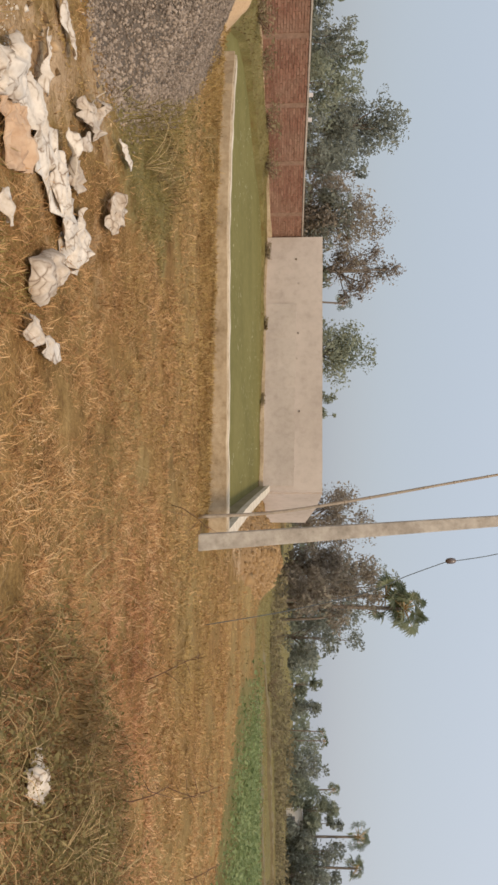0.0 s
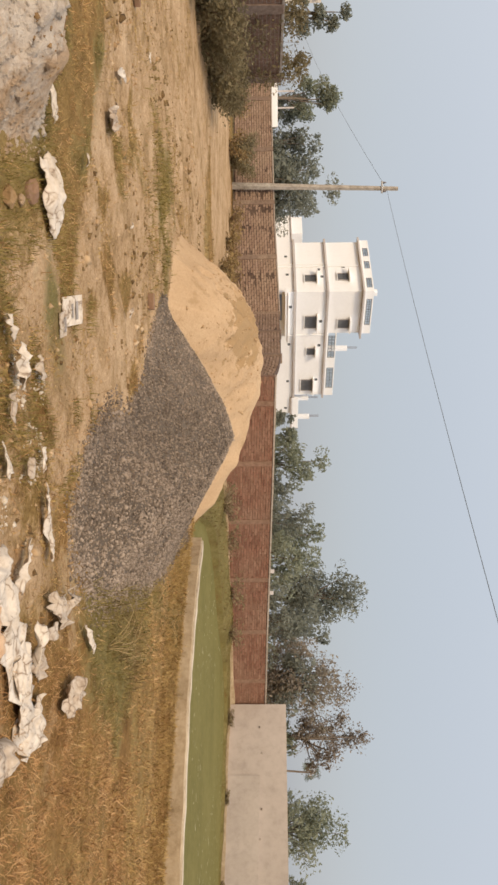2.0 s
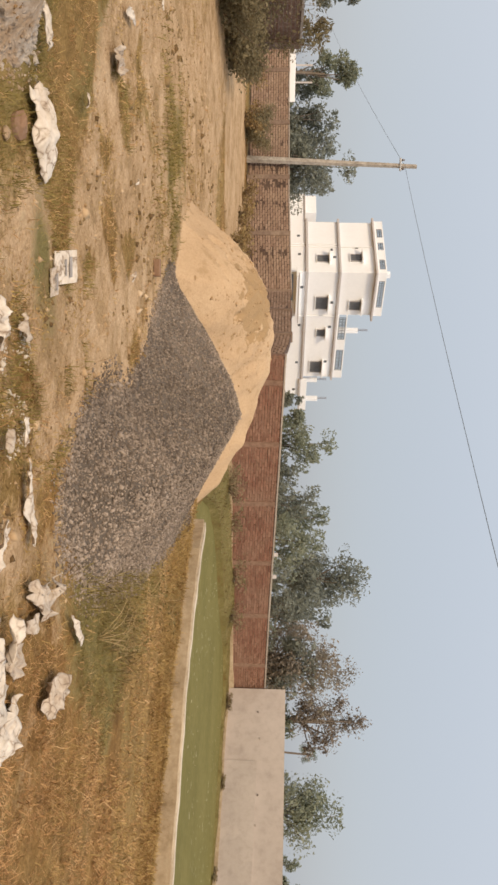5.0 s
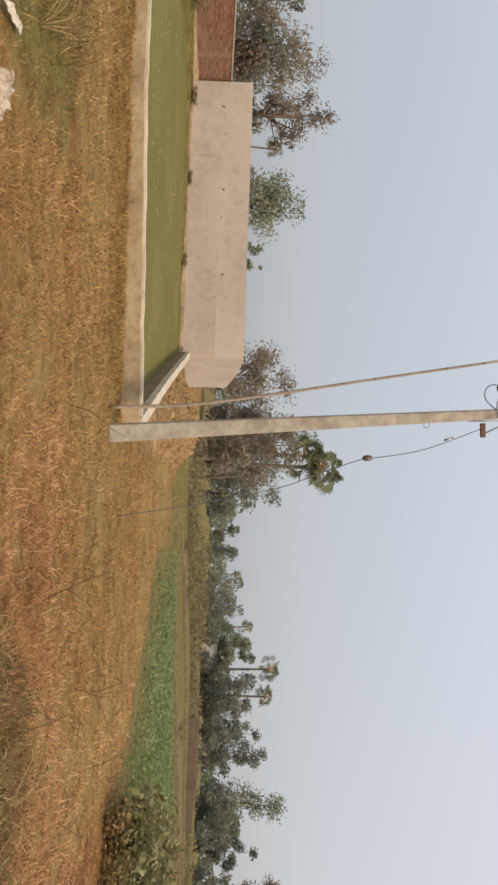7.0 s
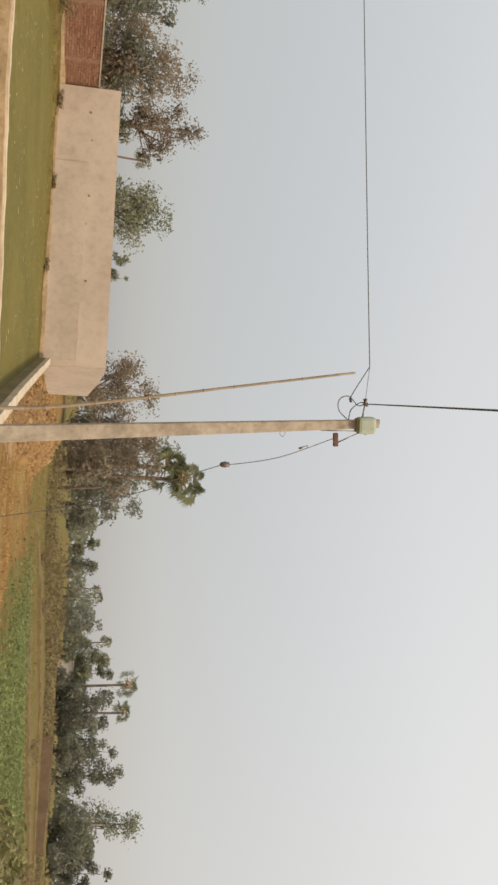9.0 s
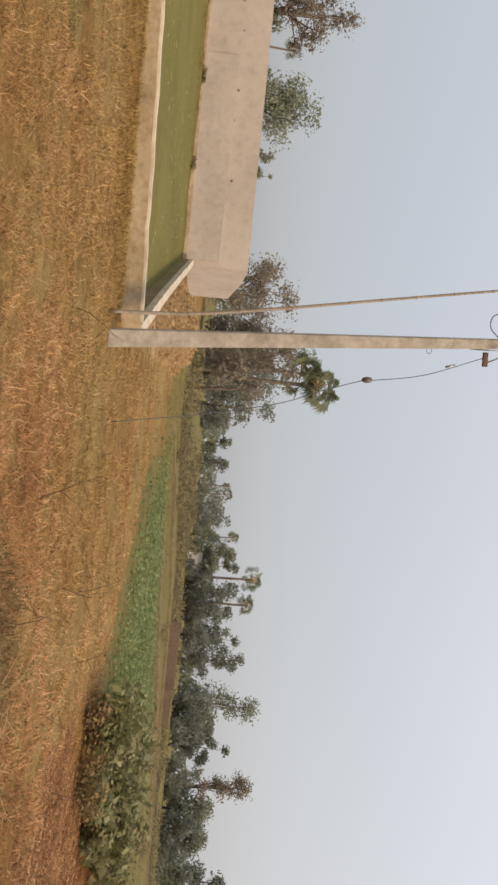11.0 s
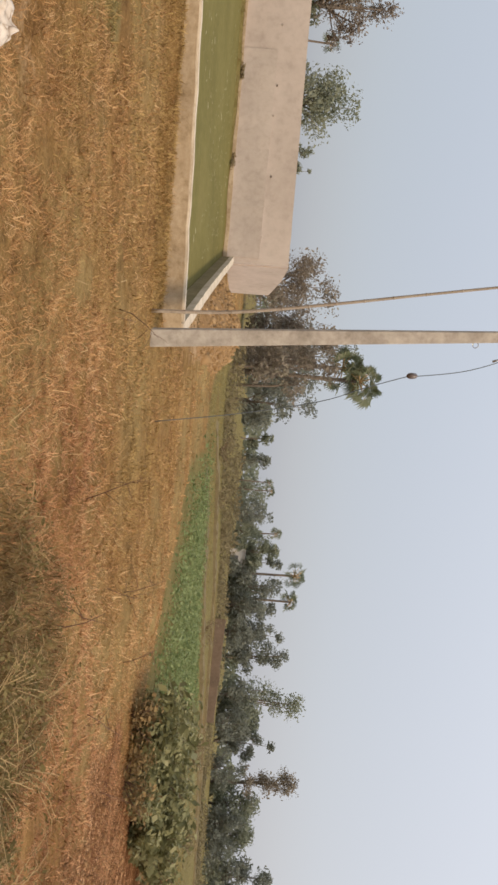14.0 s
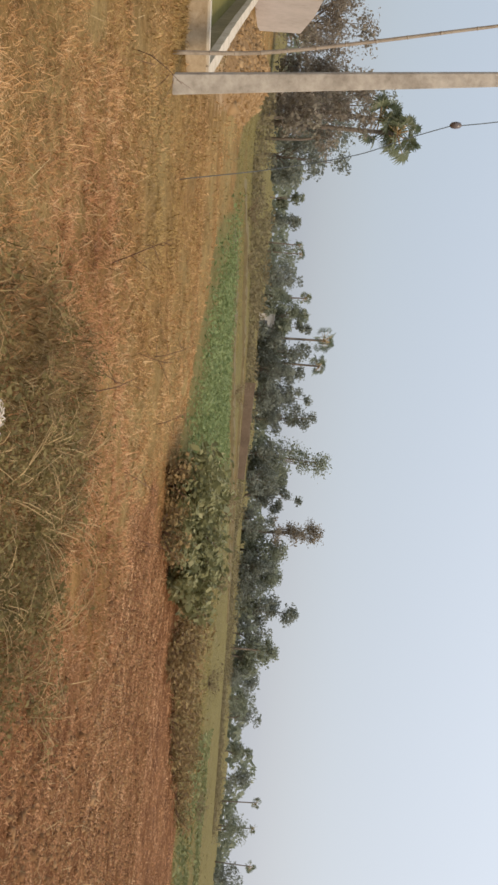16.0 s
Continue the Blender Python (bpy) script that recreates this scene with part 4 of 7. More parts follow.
def curve_through(pts, n=8):
    """Points smoothed through a run of knots."""
    P = [Vector(p) for p in pts]
    P = [P[0] * 2 - P[1]] + P + [P[-1] * 2 - P[-2]]
    out = []
    for i in range(1, len(P) - 2):
        a, b, c, d = P[i - 1 : i + 3]
        for k in range(n):
            t = k / n
            out.append(0.5 * (2 * b + (c - a) * t + (2 * a - 5 * b + 4 * c - d) * t * t + (3 * b - a - 3 * c + d) * t ** 3))
    return out + [P[-2]]


tagged(tube("jumper_cable", curve_through([on_pole(5.42, -0.06), on_pole(5.26, -0.22), on_pole(5.26, -0.38), on_pole(5.40, -0.42), on_pole(5.55, -0.28), hook]), 0.008, CABLE, None, 5), "slack looped cable hanging at the pole top", "cable", "cables at the pole")
tagged(tube("jumper_cable", curve_through([on_pole(5.42, -0.06), on_pole(5.45, -0.22), on_pole(5.58, -0.32), on_pole(5.69, -0.30)]), 0.008, CABLE, None, 5), "slack looped cable hanging at the pole top", "cable", "cables at the pole")
POLE2 = Vector((-31.9, 25.3, 0))
SECOND_TOP = Vector((-31.72, 25.5, 7.18))
start = on_pole(5.70, -0.85, 0.05)
tagged(tube("service_cable", [on_pole(5.42, -0.40), on_pole(5.52, -0.58)] + hanging(start, SECOND_TOP, 0.10, 40), 0.008, CABLE, None, 5), "twisted overhead cable strung between the two poles", "cable", "overhead cables")
tagged(tube("bearer_wire", [hook, start], 0.004, CABLE, None, 4), "thin bearer wire from the pole's hook", "wire")
tagged(tube("service_cable", hanging(hook, (-1.7, -24.0, 5.2), 1.9, 40), 0.009, CABLE, None, 5), "twisted overhead cable running on from the pole", "cable", "overhead cables")

stay = empty("stay_wire", Matrix.Translation(on_pole(5.22, 0.2)))
tagged(stay, "sagging galvanised stay wire with a brown egg insulator", "stay wire")
o = on_pole(5.22, 0.2)
knots = [Vector(p) - o for p in ((o.x, o.y, o.z), (0.90, 12.15, 4.36), (1.03, 12.06, 3.62), (1.03, 12.06, 3.54), (1.26, 12.15, 2.95), (1.52, 12.25, 2.35), (1.82, 12.40, 1.20), (2.05, 12.5, 0.02))]
tube("wire", curve_through(knots, 6), 0.0065, CABLE, stay, 5)
egg = [(-0.075, 0.010), (-0.055, 0.035), (0.0, 0.045), (0.055, 0.035), (0.075, 0.010)]
tube("egg_insulator", [Vector((1.03, 12.06, 3.56)) - o + Vector((0.05, 0, -0.95)).normalized() * s for s, r in egg], [r for s, r in egg], PORCELAIN, stay, 8)
tube("turnbuckle", [Vector((0.72, 12.18, 4.78)) - o, Vector((0.76, 12.17, 4.65)) - o], 0.016, STEEL, stay, 6)

bam = [Vector((0.43, 12.10, -0.05)), Vector((0.36, 12.08, 1.05)), Vector((0.17, 12.02, 2.25)), Vector((-0.08, 11.94, 3.6)), Vector((-0.39, 11.84, 5.30))]
cane = curve_through(bam, 7)
bamboo = empty("bamboo_prop", Matrix.Translation(bam[0]))
tagged(bamboo, "slightly bowed bamboo pole standing beside the concrete pole", "bamboo pole")
tube("culm", [p - bam[0] for p in cane], [0.026 - 0.010 * i / len(cane) for i in range(len(cane))], BAMBOO, bamboo, 8)
for i in range(3, len(cane) - 1, 2):
    a = cane[i] - bam[0]
    d = (cane[i + 1] - cane[i]).normalized()
    r = 0.030 - 0.010 * i / len(cane)
    tube("node", [a - d * 0.012, a, a + d * 0.012], [r - 0.003, r, r - 0.003], BAMBOO, bamboo, 8)

second = empty("utility_pole", Matrix.Translation(POLE2))
tagged(second, "slim grey concrete utility pole beside the faded brick wall", "utility pole")
part("shaft", tapered_beam(-0.3, 7.7, 0.26, 0.22, 0.15, 0.14, (0.18, 0.2)), CONCRETE, second)
local(part("crossarm", box(-0.28, -0.05, -0.04, 0.28, 0.05, 0.04, 0.01), STEEL, second), pose(0.17, 0.1, 6.95, 0, 0, 40))
for dx in (-0.2, 0.2):
    tube("pin_insulator", [Vector((0.17 + dx * 0.77, 0.1 + dx * 0.64, 6.98)), Vector((0.17 + dx * 0.77, 0.1 + dx * 0.64, 7.14))], [0.05, 0.03], PORCELAIN, second, 7)
FAR_END = Vector((-95.0, 52.0, 5.4))
tagged(tube("service_cable", hanging(SECOND_TOP, FAR_END, 0.6, 20), 0.009, CABLE, None, 5), "overhead cable running on past the second pole", "cable", "overhead cables")


# ---------------------------------------------------------------- buildings
def house():
    """White flat-roofed house; x runs along its right-hand front from the corner, y along its left-hand front."""
    v, l = Vector((-0.6975, 0.7166, 0)), Vector((-0.7166, -0.6975, 0))
    a = radians(38.7)
    ey = math.cos(a) * v + math.sin(a) * l
    ex = math.sin(a) * v - math.cos(a) * l
    m = Matrix(((ex.x, ey.x, 0, -60.4), (ex.y, ey.y, 0, 61.7), (0, 0, 1, 0), (0, 0, 0, 1)))
    h = empty("white_house", m)
    tagged(h, "white three-storey flat-roofed house with grey bands and roof grilles", "house")

    def slab(name, x0, y0, z0, x1, y1, z1, mat=WHITE_PAINT, parent=h, bev=0.03, label=""):
        return part(name, box(x0, y0, z0, x1, y1, z1, bev), mat, parent, label)
    slab("ground_storey", 0.0, 0.0, -1.6, 18.1, 8.5, 4.2)
    slab("first_storey", 0.02, 0.02, 4.45, 15.0, 8.45, 7.55)
    slab("top_storey", 0.04, 0.04, 7.8, 5.65, 8.4, 11.2)
    slab("floor_band", -0.25, -0.25, 4.2, 15.25, 8.7, 4.42, GREY_TRIM)
    slab("floor_band", -0.25, -0.25, 7.55, 15.3, 8.7, 7.77, GREY_TRIM)
    slab("roof_slab", -0.35, -0.5, 11.2, 6.05, 8.75, 11.4, GREY_TRIM)
    slab("terrace_slab", 15.3, -0.25, 4.0, 20.6, 8.0, 4.2, GREY_TRIM)
    slab("terrace_parapet", 15.3, -0.2, 4.2, 20.5, -0.02, 4.92)
    slab("annexe", 0.2, 8.5, -1.6, 8.0, 13.9, 4.1)
    slab("annexe_band", 0.05, 8.75, 4.1, 8.1, 14.1, 4.22, GREY_TRIM)
    slab("annexe_roof_room", 0.9, 11.4, 4.22, 5.0, 14.6, 5.45)
    slab("porch_slab", -0.6, -1.3, 3.25, 5.6, -0.02, 3.5)
    slab("porch_edge", -0.66, -1.36, 3.5, 5.66, -0.9, 3.58, GREY_TRIM)
    slab("shutter", 0.25, -0.05, 0.4, 3.7, -0.012, 2.95, BLUE_PAINT, h, 0.01, "blue-grey painted steel shutter")
    slab("drain_pipe", -0.12, 4.0, 0.0, -0.02, 4.1, 11.1, WHITE_PAINT, h, 0.02)
    slab("drain_pipe", -0.12, 4.4, 0.0, -0.02, 4.5, 7.5, WHITE_PAINT, h, 0.02)
    slab("drain_pipe", 5.75, -0.12, 0.0, 5.85, -0.02, 7.5, WHITE_PAINT, h, 0.02)
    slab("stair_rail", 5.75, 0.5, 7.8, 5.95, 3.4, 9.3, DARK_METAL)

    def window(side, s0, s1, z0, z1, shade=True):
        """A dark window set into a front, with reveal frame, bars and a sunshade."""
        w = empty("window")
        w.parent = h
        if side == "x":
            w.matrix_local = pose((s0 + s1) / 2, 0, z0)
        else:
            w.matrix_local = pose(0, (s0 + s1) / 2, z0, 0, 0, -90)
        half, tall = (s1 - s0) / 2, z1 - z0
        part("pane", box(-half, -0.012, 0, half, 0.05, tall), DARK_GLASS, w)
        for x in (-half, half - 0.06):
            part("jamb", box(x, -0.05, 0, x + 0.06, 0.03, tall, 0.008), GREY_TRIM, w)
        part("sill", box(-half - 0.08, -0.12, -0.07, half + 0.08, 0.02, 0, 0.01), WHITE_PAINT, w)
        for i in range(3):
            x = -half + (i + 1) * (s1 - s0) / 4
            part("bar", box(x - 0.015, -0.035, 0, x + 0.015, -0.012, tall), DARK_METAL, w)
        if shade:
            part("sunshade", box(-half - 0.3, -0.6, tall + 0.02, half + 0.3, 0.02, tall + 0.14, 0.02), WHITE_PAINT, w)
    window("x", 3.2, 4.9, 5.35, 6.6)
    window("x", 7.7, 8.75, 5.65, 6.55)
    window("x", 12.5, 14.3, 5.15, 6.45)
    window("x", 3.7, 4.95, 8.85, 10.05)
    window("y", 1.6, 2.75, 5.35, 6.55)
    window("y", 1.8, 2.95, 8.75, 9.9)
    for x, z in ((1.8, 4.0), (3.8, 7.2), (7.2, 7.15), (7.0, 3.9), (12.4, 7.0), (12.6, 3.8), (17.0, 3.6)):
        slab("vent", x, -0.03, z - 0.3, x + 0.3, 0.02, z, DARK_METAL, h, 0.005)
    for y, z in ((2.3, 7.3), (3.5, 7.0), (3.9, 9.6), (5.8, 3.6), (2.7, 3.7)):
        slab("vent", -0.03, y, z - 0.3, 0.02, y + 0.3, z, DARK_METAL, h, 0.005)

    def grille(side, s0, s1, z0, z1, x=0.0):
        g = empty("roof_grille")
        g.parent = h
        g.matrix_local = pose((s0 + s1) / 2, x - 0.06, z0) if side == "x" else pose(x - 0.06, (s0 + s1) / 2, z0, 0, 0, -90)
        half, tall = (s1 - s0) / 2, z1 - z0
        for z in (0.0, tall / 2, tall - 0.05):
            part("rail", box(-half, -0.03, z, half, 0.0, z + 0.05), DARK_METAL, g)
        k = max(3, int((s1 - s0) / 0.22))
        for i in range(k + 1):
            u = -half + i * (2 * half - 0.05) / k
            part("baluster", box(u, -0.03, 0, u + 0.08, 0.0, tall), DARK_METAL, g)
    # parapets: posts of white wall between dark grilles
    slab("parapet_curb", -0.1, -0.1, 11.4, 5.65, 0.06, 11.65)
    slab("parapet_curb", -0.1, 0.06, 11.4, 0.06, 8.5, 11.65)
    slab("parapet_rail", -0.1, -0.1, 12.2, 5.65, 0.06, 12.34)
    slab("parapet_rail", -0.1, 0.06, 12.2, 0.06, 8.5, 12.34)
    for x0, x1 in ((-0.1, 1.0), (4.45, 5.65)):
        slab("parapet_post", x0, -0.098, 11.65, x1, 0.058, 12.2)
    for y0, y1 in ((0.06, 0.45), (2.0, 3.6), (4.8, 5.7), (7.1, 8.5)):
        slab("parapet_post", -0.098, y0, 11.65, 0.058, y1, 12.2)
    grille("x", 1.0, 4.45, 11.65, 12.2)
    for y0, y1 in ((0.45, 2.0), (3.6, 4.8), (5.7, 7.1)):
        grille("y", y0, y1, 11.65, 12.2)
    slab("parapet_curb", 5.65, -0.1, 7.77, 15.0, 0.06, 7.95)
    slab("parapet_rail", 5.65, -0.1, 8.7, 15.0, 0.06, 8.82)
    for x0, x1 in ((9.1, 10.65), (13.8, 15.0)):
        slab("parapet_post", x0, -0.098, 7.95, x1, 0.058, 8.7)
    grille("x", 5.95, 9.1, 7.95, 8.7)
    grille("x", 10.65, 13.8, 7.95, 8.7)
    for x, y, z0, z1 in ((7.4, 2.5, 7.77, 9.9), (10.1, 2.5, 7.77, 10.4), (15.9, 0.4, 4.2, 6.1), (19.1, 0.4, 4.2, 6.3)):
        c = slab("roof_column", x, y, z0, x + 0.45, y + 0.45, z1)
        for dx, dy in ((0.1, 0.1), (0.3, 0.3), (0.1, 0.3)):
            part("rebar", box(x + dx, y + dy, z1, x + dx + 0.03, y + dy + 0.03, z1 + 1.1), TWIG, c)
    slab("water_tank", 0.5, 0.4, 11.4, 1.0, 0.9, 12.75)
    return h


house()

low = empty("low_white_building", pose(-58.4, 38.7, 0, 0, 0, 55.5))
tagged(low, "low flat-roofed white building behind the brick wall", "building")
part("wall", box(-1.7, 0, -1.2, 1.7, 3, 1.9, 0.02), BEIGE_PAINT, low)
part("roof_slab", box(-1.85, -0.2, 1.9, 1.85, 3.2, 2.45, 0.03), WHITE_PAINT, low)
for x in (-0.8, 0.4):
    part("post", box(x, 0.1, 2.45, x + 0.12, 0.22, 3.75, 0.01), GREY_TRIM, low)
beige = empty("beige_building", pose(-80.3, 40.8, 0, 0, 0, 64))
tagged(beige, "beige two-storey building half hidden by the sooty wall", "building")
part("wall", box(-5, 0, -1.6, 1.8, 6, 6.9, 0.03), BEIGE_PAINT, beige)
part("parapet", box(-5.1, -0.1, 6.9, 0.2, 0.2, 7.7, 0.03), BEIGE_PAINT, beige)
part("floor_band", box(-5.15, -0.2, 5.0, 1.9, 0, 5.2, 0.03), GREY_TRIM, beige)
for x in (-3.2, -1.4, 0.4):
    w = part("window", box(x, -0.03, 5.6, x + 0.9, 0.05, 6.5, 0.01), DARK_GLASS, beige)
    part("sunshade", box(x - 0.15, -0.45, 6.52, x + 1.05, 0.02, 6.62, 0.01), GREY_TRIM, w)
part("mast", box(-1.9, 1, 7.7, -1.85, 1.05, 9.7), STEEL, beige)
shed = empty("whitewashed_shed", pose(54.3, 140.2, ground_z(54.3, 140.2), 0, 0, -20))
tagged(shed, "small whitewashed farm shed under the far trees", "shed")
part("wall", box(-1.6, 0, -0.2, 1.6, 2.5, 2.6, 0.03), BEIGE_PAINT, shed)
part("roof", box(-1.8, -0.3, 2.6, 1.8, 2.8, 2.75, 0.03), GREY_TRIM, shed)
part("door", box(-0.4, -0.03, -0.1, 0.4, 0.02, 1.5, 0.01), DARK_GLASS, shed)


# ---------------------------------------------------------------- trees
def leaf_quads(C, size, flat=0.0, r=rng):
    """Leaf quads centred on C, each turned at random; pointed like a leaf or spray."""
    n = len(C)
    a = r.normal(size=(n, 3))
    a[:, 2] *= 1 - flat
    a /= np.linalg.norm(a, axis=1)[:, None]
    b = np.cross(a, r.normal(size=(n, 3)))
    b /= np.linalg.norm(b, axis=1)[:, None]
    s = size * r.lognormal(0, 0.35, (n, 1))
    L, W = a * s, b * s * r.uniform(0.3, 0.6, (n, 1))
    return np.stack([C - L, C - 0.1 * L + W, C + L, C + 0.05 * L - W], 1).reshape(-1, 3)


def limb(r, a, b, bend):
    a, b = Vector(a), Vector(b)
    mid = a.lerp(b, 0.5) + Vector(r.normal(size=3) * bend)
    return [a, a.lerp(mid, 0.6) + Vector((0, 0, bend * 0.3)), mid.lerp(b, 0.4), b]


def tree(x, y, tall, wide, seed, leaves, leaf, mat, label, clumps=16, low=0.25, fill=0.75, name="tree", gap=1.0, flat=0.0):
    """Trunk and limbs to uneven clumps of many small leaves. low: where the crown begins; fill: how full each clump is."""
    r = np.random.default_rng(seed)
    foot = ground_z(x, y)
    leaves, leaf, tall, wide = int(leaves * 2.2), leaf * 0.60, tall * 1.05 - foot, wide * 1.10
    root = empty(name, Matrix.Translation((x, y, foot)))
    tagged(root, label, "tree", "trees")
    centre = []
    while len(centre) < clumps:
        p = r.uniform(-1, 1, 3)
        if np.linalg.norm(p) < 1 and np.linalg.norm(p) > 0.25:
            z = tall * (low + (1 - low) * (p[2] * 0.5 + 0.5))
            taper = 1.0 - 0.35 * max(0.0, p[2])
            centre.append((p[0] * wide * 0.74 * taper, p[1] * wide * 0.74 * taper, z - 0.10 * tall * (1 - low)))
    centre[0] = (r.uniform(-0.2, 0.2) * wide, 0, tall * 0.93)
    sizes = r.uniform(0.24, 0.46, clumps) * wide * gap
    pts = []
    share = sizes ** 2 / (sizes ** 2).sum()
    for c, s, k in zip(centre, sizes, share):
        n = max(12, int(leaves * k))
        d = r.normal(size=(n, 3))
        d /= np.linalg.norm(d, axis=1)[:, None]
        rad = s * (r.random((n, 1)) ** (1 - fill)) * (1 + 0.35 * np.sin(5 * d[:, :1] + 3 * d[:, 1:2] + c[2]))
        pts.append(np.array(c) + d * rad * np.array([1, 1, 0.78]))
    P = np.concatenate(pts)
    P = P[P[:, 2] < tall * 1.03]
    under("crown", soup("crown", leaf_quads(P, leaf, flat, r), 4, mat), root)
    runs = [(limb(r, (0, 0, -0.2), (r.normal() * 0.04 * wide, r.normal() * 0.04 * wide, tall * (low + 0.2)), 0.03 * tall), [0.030 * tall, 0.024 * tall, 0.018 * tall, 0.013 * tall])]
    top = runs[0][0][-1]
    for c in centre:
        s = r.uniform(0.35, 0.95)
        a = runs[0][0][1].lerp(top, s)
        runs.append((limb(r, a, c, 0.06 * wide), [0.010 * tall, 0.007 * tall, 0.005 * tall, 0.002 * tall]))
    under("trunk", joined_tubes("trunk", runs, BARK, 5), root)
    return root


def fan_palm(x, y, tall, crown, seed, label, fans=26, blades=15):
    """A fan palm: bare trunk and a round head of stiff fan leaves."""
    r = np.random.default_rng(seed)
    foot = ground_z(x, y)
    tall = tall - foot
    root = empty("palm_tree", Matrix.Translation((x, y, foot)))
    tagged(root, label, "palm tree", "palms")
    hub = Vector((r.normal() * 0.02 * tall, r.normal() * 0.02 * tall, tall - crown))
    under("trunk", joined_tubes("trunk", [([(0, 0, -0.2), hub * 0.4, hub * 0.75, hub], [0.022 * tall, 0.016 * tall, 0.014 * tall, 0.013 * tall])], BARK, 6), root)
    V, stems = [], []
    for i in range(fans):
        z = r.uniform(-0.75, 1.0)
        w = r.uniform(0, 6.28)
        d = Vector((math.cos(w) * math.sqrt(1 - z * z), math.sin(w) * math.sqrt(1 - z * z), z))
        base = hub + d * crown * r.uniform(0.42, 0.85)
        stems.append(([hub, base], [0.03 * crown, 0.015 * crown]))
        side = d.cross(Vector(r.normal(size=3))).normalized()
        up = side.cross(d)
        R = crown * r.uniform(0.36, 0.52)
        for k in range(blades):
            a = (k / (blades - 1) - 0.5) * 3.9
            u = d * math.cos(a) + side * math.sin(a)
            n = -d * math.sin(a) + side * math.cos(a)
            droop = Vector((0, 0, -0.35 * R * r.random()))
            q = [base, base + u * R * 0.6 + n * R * 0.085, base + u * R + droop, base + u * R * 0.6 - n * R * 0.085 + up * R * 0.03]
            V += [tuple(c) for c in q]
    under("fronds", soup("fronds", np.array(V), 4, PALM_LEAF), root)
    for stem in stems:
        under("leaf_stalk", joined_tubes("leaf_stalk", [stem], STALK, 4), root)
    return root


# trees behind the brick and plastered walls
tree(-32.7, 61.9, 5.7, 2.1, 101, 2600, 0.20, LEAF_MID_HAZED, "bushy green tree with haze-paled leaves behind the brick wall", 22, 0.15, gap=1.2)
tree(-28.9, 65.9, 9.0, 2.9, 102, 4600, 0.19, LEAF_DARK_HAZED, "tall dark green tree behind the brick wall", 28, 0.36, gap=1.25)
tree(-19.6, 59.1, 7.4, 3.6, 103, 3600, 0.16, LEAF_BROWN_HAZED, "thin-crowned browning tree behind the plastered wall", 26, 0.16, 0.5, gap=0.95)
tree(-15.6, 60.0, 8.0, 2.6, 104, 2000, 0.15, LEAF_PALE, "nearly bare pale twiggy tree behind the plastered wall", 16, 0.35, 0.3, gap=0.9)
tree(-12.0, 74.0, 7.1, 3.3, 105, 3400, 0.21, LEAF_MID_HAZED, "round green tree behind the plastered wall", 24, 0.18, gap=1.1)
tree(-11.8, 109.4, 5.2, 1.3, 106, 500, 0.22, LEAF_MID_HAZED, "small far tree above the plastered wall", 8, 0.3)
tree(-9.4, 109.6, 5.3, 1.1, 107, 450, 0.22, LEAF_MID_HAZED, "small far tree above the plastered wall", 8, 0.35)
fan_palm(-21.0, 92.7, 6.8, 1.2, 108, "small far palm above the plastered wall", 16, 9)
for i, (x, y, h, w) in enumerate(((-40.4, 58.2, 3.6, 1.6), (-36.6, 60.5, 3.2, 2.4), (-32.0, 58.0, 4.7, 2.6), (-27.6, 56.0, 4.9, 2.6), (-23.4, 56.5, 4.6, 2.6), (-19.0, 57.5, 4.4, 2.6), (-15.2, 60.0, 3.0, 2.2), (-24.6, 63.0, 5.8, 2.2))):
    tree(x, y, h, w, 120 + i, 1500, 0.21, LEAF_DARK_HAZED if i % 3 else LEAF_MID_HAZED, "dense green undergrowth with haze-paled leaves behind the brick wall", 12, 0.02, name="shrub_tree")
tree(-40.5, 63.0, 6.4, 2.5, 131, 2100, 0.2, LEAF_MID_HAZED, "leafy green tree beside the white house", 16, 0.12)
tree(-41.0, 56.6, 3.5, 1.2, 132, 900, 0.18, LEAF_DARK_HAZED, "dark shrub tree beside the white house", 9, 0.05)
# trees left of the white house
tree(-58.5, 47.0, 7.4, 3.5, 141, 3400, 0.2, LEAF_DARK_HAZED, "dense dark tree beside the second pole", 16, 0.05)
tree(-60.7, 44.1, 5.8, 2.2, 142, 1700, 0.2, LEAF_DARK_HAZED, "dense dark tree behind the faded wall", 13, 0.05)
tree(-57.2, 45.0, 4.6, 2.4, 147, 1700, 0.2, LEAF_DARK_HAZED, "dense dark tree behind the faded wall", 13, 0.02)
tree(-62.6, 41.3, 7.4, 1.8, 143, 1500, 0.2, LEAF_MID_HAZED, "round-headed tree behind the low white building", 9, 0.45)
tree(-63.8, 43.4, 4.4, 2.0, 148, 1300, 0.2, LEAF_DARK_HAZED, "dark shrub tree behind the low white building", 10, 0.05)
tree(-52.8, 28.7, 6.9, 1.2, 144, 1000, 0.18, LEAF_DARK_HAZED, "small dark tree above the sooty wall", 8, 0.5)
tree(-60.0, 46.4, 5.6, 2.6, 149, 2200, 0.2, LEAF_DARK_HAZED, "dense dark tree beside the second pole", 16, 0.02)
tree(-63.5, 42.6, 5.0, 2.4, 150, 1900, 0.2, LEAF_DARK_HAZED, "dense dark tree behind the faded wall", 15, 0.02)
tree(-57.6, 48.6, 5.4, 2.2, 159, 1900, 0.2, LEAF_DARK_HAZED, "dense dark tree beside the white house", 15, 0.02)
tree(-62.0, 47.8, 4.2, 2.2, 145, 1500, 0.2, LEAF_MID_HAZED, "leafy tree beside the white house", 12, 0.05)
